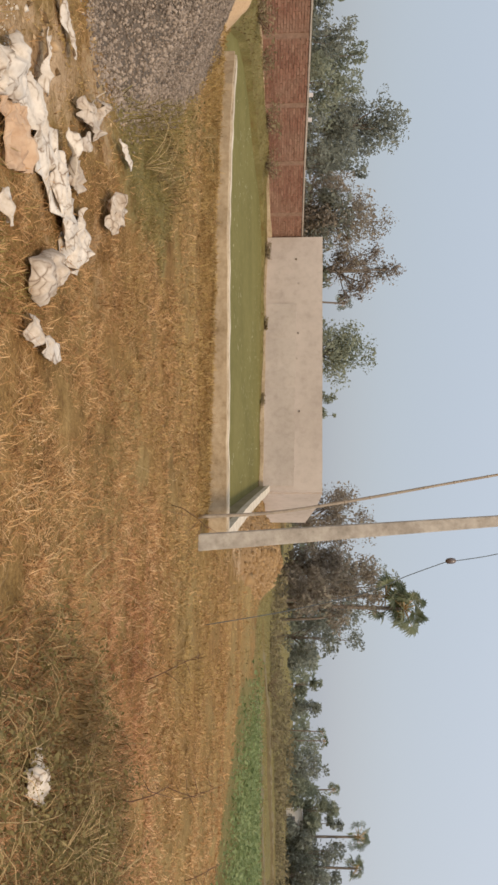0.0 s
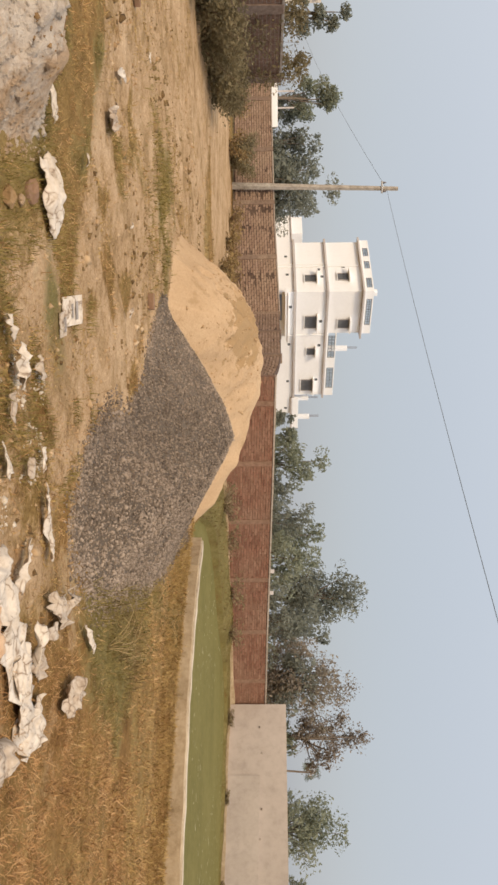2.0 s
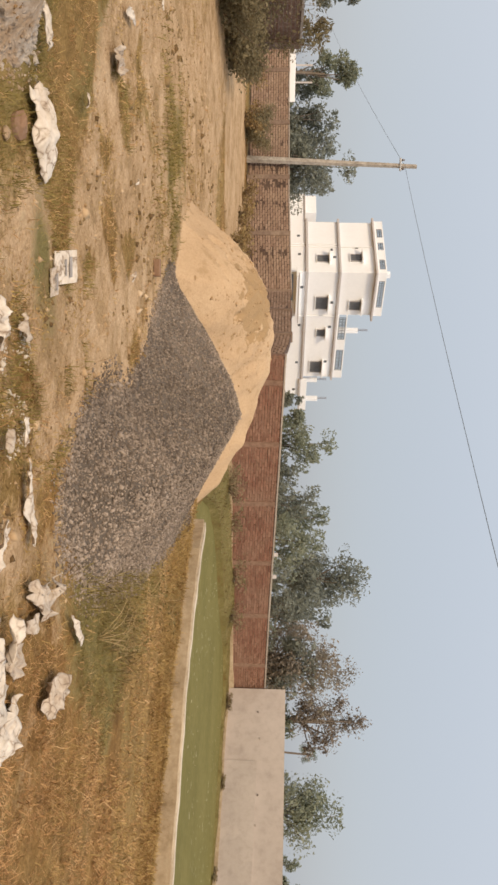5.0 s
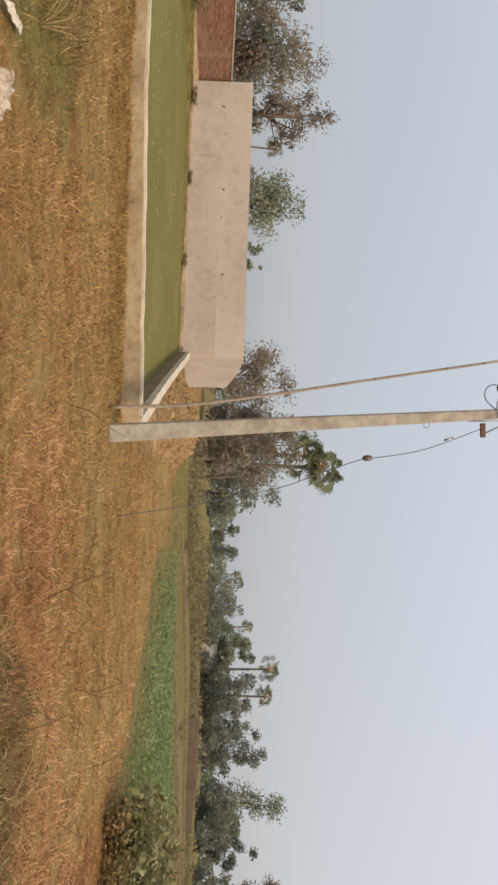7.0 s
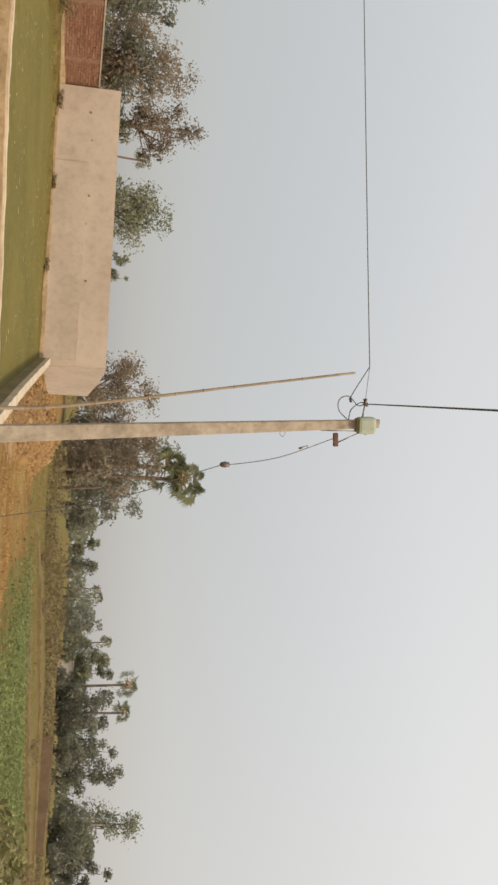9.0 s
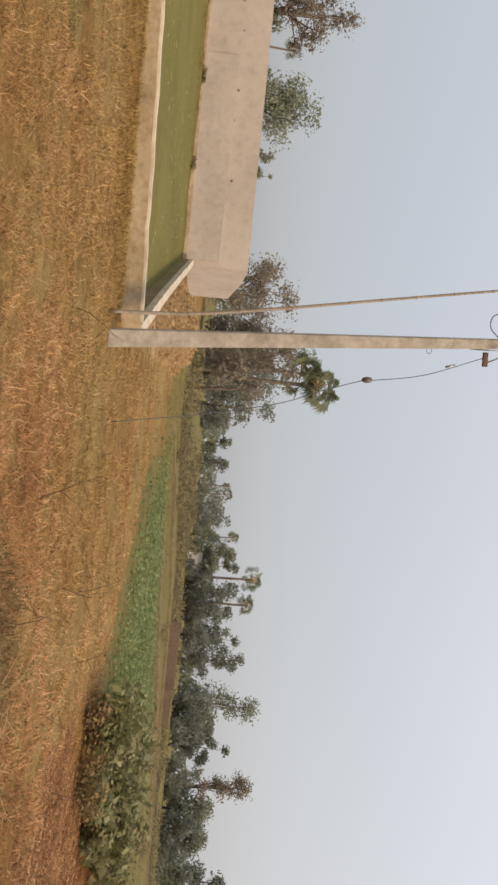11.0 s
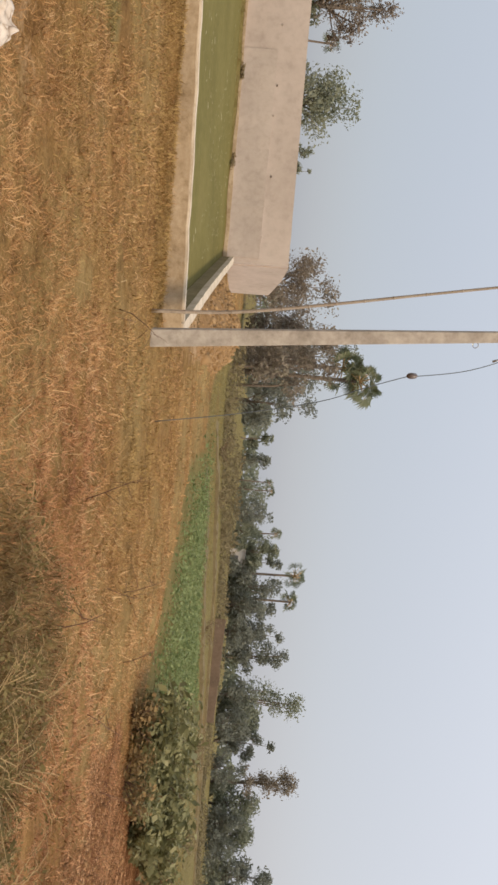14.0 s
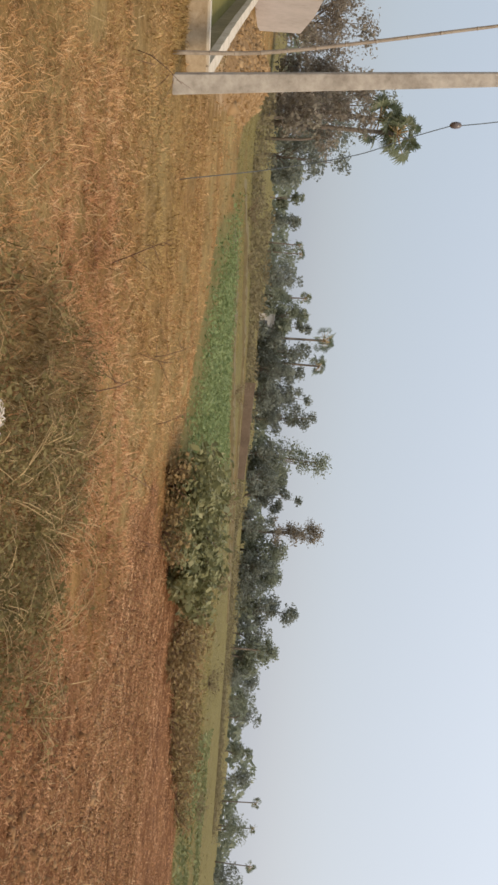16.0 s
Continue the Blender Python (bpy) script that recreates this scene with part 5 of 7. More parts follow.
# growth leaning over the sooty wall
for i, (x, y, h, w) in enumerate(((-23.6, 14.0, 2.75, 0.8), (-22.9, 12.2, 2.6, 1.0), (-22.2, 10.4, 2.7, 1.0), (-21.4, 8.6, 2.55, 1.0), (-20.6, 6.8, 2.65, 1.0), (-19.8, 5.0, 2.75, 1.0))):
    tree(x, y, h, w, 160 + i, 1100, 0.085, BUSH_THICKET, "dusty green growth leaning over the sooty wall", 11, 0.35, name="shrub_tree")
# group behind the leaning pole
tree(2.1, 55.5, 5.6, 3.3, 151, 2900, 0.15, LEAF_BROWN_HAZED, "tree with browning leaves behind the end of the wall", 22, 0.08, 0.6, gap=0.9)
tree(7.6, 60.5, 7.9, 3.0, 152, 3400, 0.18, LEAF_DARK_HAZED, "dense dark tree beside the palm", 20, 0.06)
tree(5.6, 58.5, 6.2, 2.2, 156, 2200, 0.17, LEAF_BROWN_HAZED, "browning tree beside the palm", 15, 0.06)
tree(10.3, 57.6, 5.0, 1.9, 153, 1300, 0.17, LEAF_DARK_HAZED, "dark shrub tree beside the palm", 11, 0.05)
tree(6.0, 57.0, 3.4, 2.2, 154, 1500, 0.17, LEAF_BROWN_HAZED, "brown thicket behind the dug earth", 12, 0.02, 0.6)
tree(6.7, 50.8, 5.6, 1.9, 157, 2000, 0.16, LEAF_BROWN_HAZED, "brown thicket tree below the palm", 14, 0.05)
fan_palm(7.25, 52.0, 8.85, 1.45, 155, "tall fan palm rising behind the leaning pole", 26, 14)
fan_palm(6.35, 52.4, 7.9, 1.5, 158, "lower fan palm with drooping fronds beside the tall one", 22, 14)
tagged(tube("bare_trunk", [(7.9, 50.5, -0.1), (7.8, 50.4, 2.0), (7.5, 50.2, 3.6)], [0.10, 0.08, 0.06], BARK, None, 7), "pale bare trunk in the thicket", "trunk")

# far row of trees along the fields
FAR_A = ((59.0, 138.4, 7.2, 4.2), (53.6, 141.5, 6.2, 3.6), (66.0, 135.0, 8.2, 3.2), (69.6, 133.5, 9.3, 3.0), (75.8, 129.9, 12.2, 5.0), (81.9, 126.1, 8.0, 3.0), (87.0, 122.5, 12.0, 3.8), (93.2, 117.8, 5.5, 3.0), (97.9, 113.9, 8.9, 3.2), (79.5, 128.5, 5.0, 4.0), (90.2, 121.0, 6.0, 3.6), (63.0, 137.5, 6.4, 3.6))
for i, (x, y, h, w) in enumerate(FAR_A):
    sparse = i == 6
    tree(x, y, h, w, 200 + i, 1500, 0.36 if not sparse else 0.28, (LEAF_DARK_HAZED, LEAF_MID_HAZED, LEAF_DARK_HAZED)[i % 3] if not sparse else LEAF_BROWN_HAZED, "thin twiggy far tree beside the fields" if sparse else "far green tree in the row beside the fields", 15, 0.12 if not sparse else 0.3, 0.7 if not sparse else 0.45)
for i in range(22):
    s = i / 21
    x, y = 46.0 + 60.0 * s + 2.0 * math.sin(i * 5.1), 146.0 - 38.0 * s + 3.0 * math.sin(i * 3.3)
    tree(x, y, 3.6 + 1.3 * math.sin(i * 1.7), 3.4, 300 + i, 700, 0.34, LEAF_DARK_HAZED if i % 2 else LEAF_MID_HAZED, "dense undergrowth below the far row of trees", 11, 0.0, name="shrub_tree")
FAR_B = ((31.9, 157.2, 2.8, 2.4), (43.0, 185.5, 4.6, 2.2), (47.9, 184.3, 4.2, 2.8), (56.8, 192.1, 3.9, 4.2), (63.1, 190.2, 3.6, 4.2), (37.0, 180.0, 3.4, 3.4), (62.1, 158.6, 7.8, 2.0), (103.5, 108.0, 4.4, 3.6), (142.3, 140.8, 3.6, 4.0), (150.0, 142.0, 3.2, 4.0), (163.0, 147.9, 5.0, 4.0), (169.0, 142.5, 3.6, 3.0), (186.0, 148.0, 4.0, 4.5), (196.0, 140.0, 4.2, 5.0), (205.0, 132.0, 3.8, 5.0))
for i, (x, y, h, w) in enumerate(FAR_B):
    tree(x, y, h, w, 230 + i, 650, 0.42, LEAF_MID_HAZED if i % 2 else LEAF_DARK_HAZED, "far tree at the edge of the plain", 10, 0.08)
tree(96.0, 102.1, 5.6, 2.4, 260, 700, 0.3, LEAF_MID_HAZED, "leaning thin tree at the end of the far row", 7, 0.62, 0.5)
for i, (x, y, h, c) in enumerate(((56.8, 139.4, 12.1, 2.3), (60.8, 137.8, 11.3, 2.0), (60.2, 170.0, 8.1, 1.4), (62.9, 169.0, 8.4, 1.4), (52.0, 175.0, 6.2, 1.3), (207.2, 157.0, 8.2, 1.6), (211.0, 151.9, 7.6, 1.5), (216.2, 144.3, 7.7, 1.6), (48.5, 170.0, 5.6, 1.2))):
    fan_palm(x, y, h, c, 270 + i, "far fan palm above the row of trees", 24, 10)


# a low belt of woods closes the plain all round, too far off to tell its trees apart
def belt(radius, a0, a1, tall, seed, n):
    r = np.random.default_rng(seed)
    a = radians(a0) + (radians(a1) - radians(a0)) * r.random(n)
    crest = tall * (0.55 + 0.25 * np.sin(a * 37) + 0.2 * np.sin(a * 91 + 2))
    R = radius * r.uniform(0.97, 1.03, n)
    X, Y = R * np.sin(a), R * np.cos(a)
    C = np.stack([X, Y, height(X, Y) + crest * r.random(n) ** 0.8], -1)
    return soup("far_woods", leaf_quads(C, radius * 0.0042, 0, r), 4, LEAF_MID_HAZED)


# dusty undergrowth along the far edge of the fields
HEDGE = [(4.5, 41.0, 0, 0), (11.0, 45.5, 0, 0), (21.0, 57.0, 0, 0), (30.0, 62.0, 0, 0), (40.0, 60.0, 0, 0), (60.0, 62.0, 0, 0), (95.0, 68.0, 0, 0)]
r = np.random.default_rng(310)
P = []
for s in np.sort(r.uniform(0, length(HEDGE), 19000)):
    (x, y, _, _), head = along(HEDGE, s)
    crest = 0.5 + 0.28 * math.sin(s * 0.9) + 0.2 * math.sin(s * 2.3 + 1) + 0.15 * math.sin(s * 0.23) + 0.65 * math.exp(-((s - 17.0) / 9.0) ** 2)
    P.append((x + r.normal() * 0.5, y + r.normal() * 0.9, ground_z(x, y) + 0.95 * max(crest, 0.12) * r.random() ** 0.8))
tagged(new("field_hedge", soup("field_hedge", leaf_quads(np.array(P), 0.085, 0.2, r), 4, BUSH_THICKET)), "dusty brown undergrowth along the far edge of the fields", "undergrowth", kind="stuff")
woods = new("far_woods", belt(330.0, -180, 180, 11.5, 300, 24000))
tagged(woods, "far belt of woods round the plain", "woods", kind="stuff")


# ---------------------------------------------------------------- shrubs and weeds
def shrub(name, x, y, tall, wide, seed, leaves, leaf, mat, label, stems=12, category="shrub", group=""):
    r = np.random.default_rng(seed)
    root = empty(name, Matrix.Translation((x, y, float(height(np.array([x]), np.array([y]))[0]))))
    tagged(root, label, category, group)
    runs, P = [], []
    for i in range(stems):
        w, s = r.uniform(0, 6.28), r.uniform(0.3, 1.0)
        b = Vector((math.cos(w) * wide * s, math.sin(w) * wide * s, tall * r.uniform(0.45, 1.0)))
        a = Vector((b.x * 0.15, b.y * 0.15, -0.03))
        runs.append((limb(r, a, b, 0.08 * wide), [0.010, 0.008, 0.006, 0.003]))
        n = leaves // stems
        t = r.random((n, 1)) ** 0.6
        P.append(np.array(a) + (np.array(b) - np.array(a)) * t + r.normal(size=(n, 3)) * 0.16 * wide * np.array([1, 1, 0.7]))
    P = np.concatenate(P)
    P[:, 2] = np.abs(P[:, 2])
    for run in runs:
        under("stem", joined_tubes("stem", [run], TWIG, 4), root)
    under("foliage", soup("foliage", leaf_quads(P, leaf, 0.4, r), 4, mat), root)
    return root


def scatter_shrubs(rows, name, leaves, leaf, mat, label, group, seed):
    for i, (x, y, h, w) in enumerate(rows):
        shrub(name, x, y, h, w, seed + i, leaves, leaf, mat, label, 14, "shrub", group)


# thicket before the sooty wall, tufts along the walls
scatter_shrubs(((-18.4, 8.4, 1.0, 1.0), (-19.4, 10.0, 1.2, 1.1), (-20.3, 11.4, 1.2, 1.1), (-21.2, 13.0, 1.1, 1.0), (-22.0, 14.0, 1.0, 0.9), (-17.4, 6.6, 1.2, 1.0)), "thicket_shrub", 4200, 0.042, BUSH_THICKET, "dusty tangled shrub below the sooty wall", "thicket", 400)
scatter_shrubs(((-20.6, 9.4, 2.5, 0.8), (-21.9, 12.2, 2.6, 0.8), (-19.6, 7.0, 2.5, 0.8), (-22.7, 13.8, 2.7, 0.7), (-18.8, 5.6, 2.5, 0.8)), "climbing_shrub", 2600, 0.04, BUSH_THICKET, "dry climbing shrub hanging over the sooty wall", "thicket", 420)
scatter_shrubs(((-31.0, 22.6, 0.9, 0.8), (-32.6, 23.6, 1.0, 0.9), (-33.6, 22.0, 0.8, 0.9), (-25.0, 22.6, 0.6, 0.8), (-22.5, 21.5, 0.7, 0.8), (-20.6, 19.8, 0.8, 0.8), (-28.0, 24.2, 0.6, 0.9)), "wall_weed", 800, 0.045, BUSH_DRY, "dry brown weeds at the foot of the faded wall", "wall weeds", 440)
scatter_shrubs(((-9.8, 28.2, 0.5, 0.7), (-10.6, 26.8, 0.5, 0.7), (-11.4, 25.2, 0.55, 0.7), (-12.4, 23.6, 0.5, 0.7), (-13.0, 22.0, 0.5, 0.7), (-12.0, 20.4, 0.45, 0.7), (-8.6, 30.0, 0.2, 0.4), (-5.8, 29.5, 0.12, 0.3), (-3.0, 28.8, 0.12, 0.3)), "bank_weed", 420, 0.035, BUSH_DUSTY, "brown weeds on the far bank of the pond", "bank weeds", 460)
scatter_shrubs(((-31.6, 23.4, 1.25, 1.0), (-32.2, 24.1, 1.1, 0.9)), "wall_bush", 3600, 0.045, BUSH_THICKET, "dark dusty bush at the foot of the faded wall", "wall bushes", 455)
OLIVE_LEAF = island("olive_weed_leaf", [(0.10, 0.076, 0.027), (0.155, 0.121, 0.045), (0.215, 0.17, 0.068), (0.30, 0.235, 0.105)], 0.75, 0.8, 0.2, 0.3)
# weeds with arching stalks near the place where one stands
def weed(x, y, tall, wide, seed, label):
    r = np.random.default_rng(seed)
    root = empty("weed", Matrix.Translation((x, y, float(height(np.array([x]), np.array([y]))[0]))))
    tagged(root, label, "weed", "near weeds")
    runs, P = [], []
    for i in range(7):
        w, s = r.uniform(0, 6.28), r.uniform(0.5, 1.0)
        d = Vector((math.cos(w), math.sin(w), 0))
        pts = [d * (wide * s * k) + Vector((0, 0, tall * (1.9 * k - 1.25 * k * k) * r.uniform(0.9, 1.1) - 0.02)) for k in (0, 0.25, 0.5, 0.75, 1.0)]
        runs.append((pts, [0.0032, 0.003, 0.0026, 0.002, 0.0012]))
        for _ in range(26):
            k = r.random() ** 0.8
            j = min(3, int(k * 4))
            P.append(np.array(pts[j].lerp(pts[j + 1], k * 4 - j)) + r.normal(size=3) * 0.035)
    P = np.array(P)
    P[:, 2] = np.abs(P[:, 2])
    for run in runs:
        under("stalk", joined_tubes("stalk", [run], STALK, 4), root)
    under("foliage", soup("foliage", leaf_quads(P, 0.013, 0.3, r), 4, OLIVE_LEAF), root)


for i in range(46):
    r = np.random.default_rng(700 + i)
    a, d = radians(r.uniform(14, 45)), 3.9 + 2.9 * r.random() ** 1.2
    weed(-0.3 + d * math.sin(a), d * math.cos(a), r.uniform(0.14, 0.30), r.uniform(0.25, 0.6), 740 + i, "olive weed with pale arching stalks in the straw")
for i, (x, y) in enumerate(((2.3, 4.9), (2.8, 5.3), (3.9, 5.4), (3.4, 6.2), (3.1, 6.6))):
    weed(x, y, 0.38, 0.7, 1740 + i, "tall weed with long pale arching stalks")
for i, (x, y) in enumerate(((-3.7, 9.0), (-3.1, 8.2), (-4.4, 10.1), (-3.0, 7.6), (-4.9, 11.4))):
    weed(x, y, 0.34, 0.55, 1780 + i, "olive weed with arching stalks beside the gravel")
# broad-leaved hedge and dry bushes beyond the straw
scatter_shrubs(((7.0, 12.3, 0.75, 0.7), (7.9, 13.0, 0.85, 0.8), (8.7, 13.3, 0.85, 0.8), (9.4, 13.0, 0.8, 0.7), (8.3, 14.4, 0.8, 0.8), (9.6, 14.4, 0.85, 0.8), (10.2, 13.4, 0.7, 0.7), (9.2, 15.6, 0.8, 0.8), (10.6, 15.2, 0.75, 0.8), (8.0, 12.2, 0.5, 0.7), (8.9, 12.4, 0.5, 0.7)), "broad_leaved_bush", 1350, 0.062, BUSH_LEAF, "broad-leaved green bush with tangled dry stems", "hedge bushes", 500)
scatter_shrubs(((6.5, 11.9, 0.45, 0.6), (7.4, 11.7, 0.5, 0.6), (11.3, 13.6, 0.6, 0.8), (12.4, 13.9, 0.55, 0.8), (13.6, 14.6, 0.6, 0.8), (11.0, 12.4, 0.4, 0.7), (14.8, 14.9, 0.5, 0.8), (15.6, 14.3, 0.5, 0.8), (12.6, 15.4, 0.6, 0.8), (16.8, 15.2, 0.5, 0.8), (11.1, 12.9, 0.6, 0.8), (12.2, 13.0, 0.6, 0.8), (13.3, 13.1, 0.55, 0.8), (14.5, 13.3, 0.55, 0.8), (15.9, 13.6, 0.5, 0.8), (17.4, 14.0, 0.5, 0.8)), "dry_bush", 800, 0.035, BUSH_DRY, "dry brown bush at the field's edge", "dry bushes", 530)
scatter_shrubs(((19.0, 29.6, 0.7, 0.8), (24.0, 30.5, 0.6, 0.8), (21.0, 33.0, 0.6, 0.8), (27.0, 27.5, 0.7, 0.9), (17.0, 36.0, 0.6, 0.9), (9.0, 38.0, 0.5, 0.8), (12.0, 41.0, 0.5, 0.8), (31.0, 24.0, 0.6, 0.8)), "field_bush", 420, 0.04, BUSH_DUSTY, "dark low bush on a field bund", "field bushes", 560)


# ---------------------------------------------------------------- grass, straw and crops
OLIVE = island("olive_blade", [(0.19, 0.114, 0.0373), (0.3, 0.189, 0.064), (0.405, 0.264, 0.093), (0.525, 0.354, 0.147)], 0.75, 0.8, 0.2, 0.25, clump=5.0)
DARK_OLIVE = island("dark_olive_blade", [(0.085, 0.051, 0.02), (0.155, 0.10, 0.038), (0.235, 0.16, 0.065), (0.36, 0.26, 0.12)], 0.75, 0.9, 0.2, 0.3, clump=5.0)
def blades(X, Y, Z, long, wide, lean, mat, name, seed, curl=0.5):
    """Bent blades, five corners each, at the places given."""
    r = np.random.default_rng(seed)
    n = len(X)
    w = r.uniform(0, 2 * math.pi, n)
    tilt = np.radians(r.uniform(lean[0], lean[1], n))
    L, W = long * r.lognormal(0, 0.35, n), wide * r.uniform(0.6, 1.4, n)
    d = np.stack([np.cos(w), np.sin(w)], -1)
    side = np.stack([-d[:, 1], d[:, 0], np.zeros(n)], -1) * W[:, None] * 0.5
    base = np.stack([X, Y, Z - 0.01], -1)
    mid = base + np.stack([d[:, 0] * np.sin(tilt), d[:, 1] * np.sin(tilt), np.cos(tilt)], -1) * (L * 0.55)[:, None]
    mid[:, 2] = np.maximum(mid[:, 2], Z + 0.007)
    t2 = np.minimum(tilt + curl * r.random(n) * 1.5, 1.75)
    w2 = w + r.normal(0, 0.5, n)
    tip = mid + np.stack([np.cos(w2) * np.sin(t2), np.sin(w2) * np.sin(t2), np.cos(t2)], -1) * (L * 0.45)[:, None]
    tip[:, 2] = np.maximum(tip[:, 2], Z + 0.004)
    v = np.stack([base - side, base + side, mid - side * 0.8, mid + side * 0.8, tip], 1).reshape(-1, 3)
    f = np.array([(0, 1, 3), (0, 3, 2), (2, 3, 4)])
    return indexed(name, v, (f[None] + 5 * np.arange(n)[:, None, None]).reshape(-1, 3), mat)


def sow(n, r0, r1, a0, a1, seed):
    """Places spread over a ring sector seen from the standing place, leaving out pond and heaps."""
    r = np.random.default_rng(seed)
    a = np.radians(r.uniform(a0, a1, n))
    d = np.sqrt(r.uniform(r0 * r0, r1 * r1, n))
    X, Y = -0.3 + d * np.sin(a), d * np.cos(a)
    ok = (signed(POND, X, Y) > 0.22) & (signed(GRAVEL_LINE, X, Y) > 0.1) & (signed(SAND_LINE, X, Y) > 0.0) & (signed(RUBBLE, X, Y) > 0.05)
    return X[ok], Y[ok], r


def turf(name, n, ring, angles, long, wide, lean, seed, label, tuft=0.0):
    X, Y, r = sow(n, *ring, *angles, seed)
    if tuft:
        # most blades spring from tufts with bare gaps between them
        one = r.integers(0, len(X) // 11, len(X))
        far = tuft * r.lognormal(0, 0.4, len(X) // 11)[one]
        inside = r.random(len(X)) < 0.8
        X, Y = np.where(inside, X[one] + far * r.normal(size=len(X)), X), np.where(inside, Y[one] + far * r.normal(size=len(X)), Y)
        ok = (signed(POND, X, Y) > 0.22) & (signed(GRAVEL_LINE, X, Y) > 0.05)
        X, Y = X[ok], Y[ok]
    zn = zones(X, Y)
    u = r.random(len(X))
    Z = height(X, Y)
    clump = 0.7 * smooth_noise(X, Y, 3.1, 61) + 0.6 * smooth_noise(X, Y, 7.5, 64)
    dry = (u > zn[:, 0] * 0.97) & (zn[:, 1] < 0.5 + 0.3 * (r.random(len(X)) - 0.5)) & (zn[:, 2] < 0.5) & (clump > -0.45 + 1.0 * (r.random(len(X)) - 0.5))
    red = (zn[:, 2] >= 0.5) & (u < 0.55 + 0.35 * ease(0.2, 0.9, clump) + 0.6 * ease(8.6, 10.2, Y - 0.12 * X + 0.4 * clump)) & (zn[:, 1] < 0.5)
    grn = (zn[:, 1] >= 0.5) & (signed(CROP, X, Y) > 0.1) & (u > zn[:, 0] * 0.8)
    root = empty(name)
    tagged(root, label, "grass", kind="stuff")
    # an olive band before the pond, paler pinkish straw to the right of the pole's foot
    drift = 0.5 * smooth_noise(X, Y, 0.7, 62) + 0.35 * smooth_noise(X, Y, 2.4, 63)
    v = r.random(len(X))
    tan = dry & (v < ease(0.0, 1.4, X + 0.5 * drift) * ease(9.6, 7.4, Y - 0.12 * X + drift))
    far_olive = 1.1 * np.maximum(ease(20.0, 24.0, Y + 0.3 * X) * ease(2.5, 4.5, X), ease(10.0, 12.0, X - 0.1 * Y) * ease(12.0, 14.0, Y))
    olive = dry & ~tan & (v < 0.6 * ease(8.2, 10.4, Y + drift) * ease(5.5, 3.0, X) * ease(24, 14, Y) + 0.5 * ease(0.25, 0.8, drift) + 0.8 * ease(-1.9, -2.7, X + 0.3 * drift) * ease(9.5, 7.5, Y) + far_olive)
    # sparser and shorter where the bags lie
    thin = ease(-1.9, -2.6, X) * ease(8.5, 7.0, Y)
    dry, olive = dry & (r.random(len(X)) > 0.72 * thin), olive & (r.random(len(X)) > 0.72 * thin)
    dry = dry & ~tan & ~olive
    for part_name, mask, mat, k in (("dry_blades", dry, STRAW, 1.0), ("pinkish_blades", tan, STRAW_RED, 1.05), ("olive_blades", olive & (far_olive < 0.5), OLIVE, 1.0), ("field_blades", olive & (far_olive >= 0.5), FIELD_BLADE, 0.8), ("stubble", red, STRAW_RED, 0.75), ("green_blades", grn, GRASS_GREEN, 0.8)):
        if mask.sum() > 3:
            ob = under(part_name, blades(X[mask], Y[mask], Z[mask], long * k, wide, lean if mat is not STRAW_RED or part_name != "stubble" else (78, 90), mat, part_name, seed + 5, 1.1 if tuft else 0.5), root)
            tagged(ob, kind="stuff")
    return root


turf("near_turf", 220000, (3.4, 8.5), (-72, 68), 0.095, 0.0048, (42, 90), 71, "matted dry straw grass covering the field", 0.040)
turf("middle_turf", 240000, (8.5, 16.0), (-70, 66), 0.10, 0.0082, (42, 90), 72, "matted dry straw grass covering the field", 0.055)
turf("distant_turf", 110000, (16.0, 40.0), (-64, 62), 0.13, 0.016, (45, 88), 73, "dry straw grass farther off in the field")

# taller pale stalks leaning out of the turf, denser to the right of the bags
X, Y, r = sow(3600, 3.6, 11.0, -50, 66, 81)
zn = zones(X, Y)
keep = (zn[:, 0] < 0.4) & (r.random(len(X)) < np.where(X > 0.3, 0.8, 0.08))
stalks = new("dry_stalks", blades(X[keep], Y[keep], height(X[keep], Y[keep]), 0.25, 0.0046, (48, 88), STALK, "dry_stalks", 82, 1.1))
tagged(stalks, "long pale dry stalks leaning out of the turf", "grass", kind="stuff")
WEED_PATCH = [(0.5, 3.3), (0.85, 5.0), (1.6, 6.3), (2.6, 7.4), (3.3, 7.4), (3.55, 6.8), (3.5, 6.0), (3.5, 5.3), (3.5, 4.6), (3.3, 3.3)]
# olive weeds mixed in near the place where one stands
X, Y, r = sow(90000, 3.4, 8.6, 2, 60, 83)
patch = smooth_noise(X, Y, 1.1, 84)
lim = ease(0.7, -0.4, signed(WEED_PATCH, X, Y) + 0.3 * patch)
keep = (0.8 * patch + lim * 1.35 > 0.5 + 1.0 * r.random(len(X)))
weeds = new("olive_weeds", blades(X[keep], Y[keep], height(X[keep], Y[keep]), 0.15, 0.0062, (30, 88), DARK_OLIVE, "olive_weeds", 85, 0.9))
tagged(weeds, "olive green weeds among the dry straw", "weeds", kind="stuff")
X, Y, r = sow(70000, 3.4, 8.6, 6, 60, 185)
lim = ease(0.35, -0.6, signed(WEED_PATCH, X, Y) + 0.35 * smooth_noise(X, Y, 1.3, 186))
keep = lim * (0.45 + 0.55 * smooth_noise(X, Y, 1.6, 188) + 0.35 * smooth_noise(X, Y, 4.0, 187)) > 0.25 + 0.75 * r.random(len(X))
C = np.stack([X[keep], Y[keep], height(X[keep], Y[keep]) + 0.015 + 0.17 * r.random(keep.sum()) ** 1.4], -1)
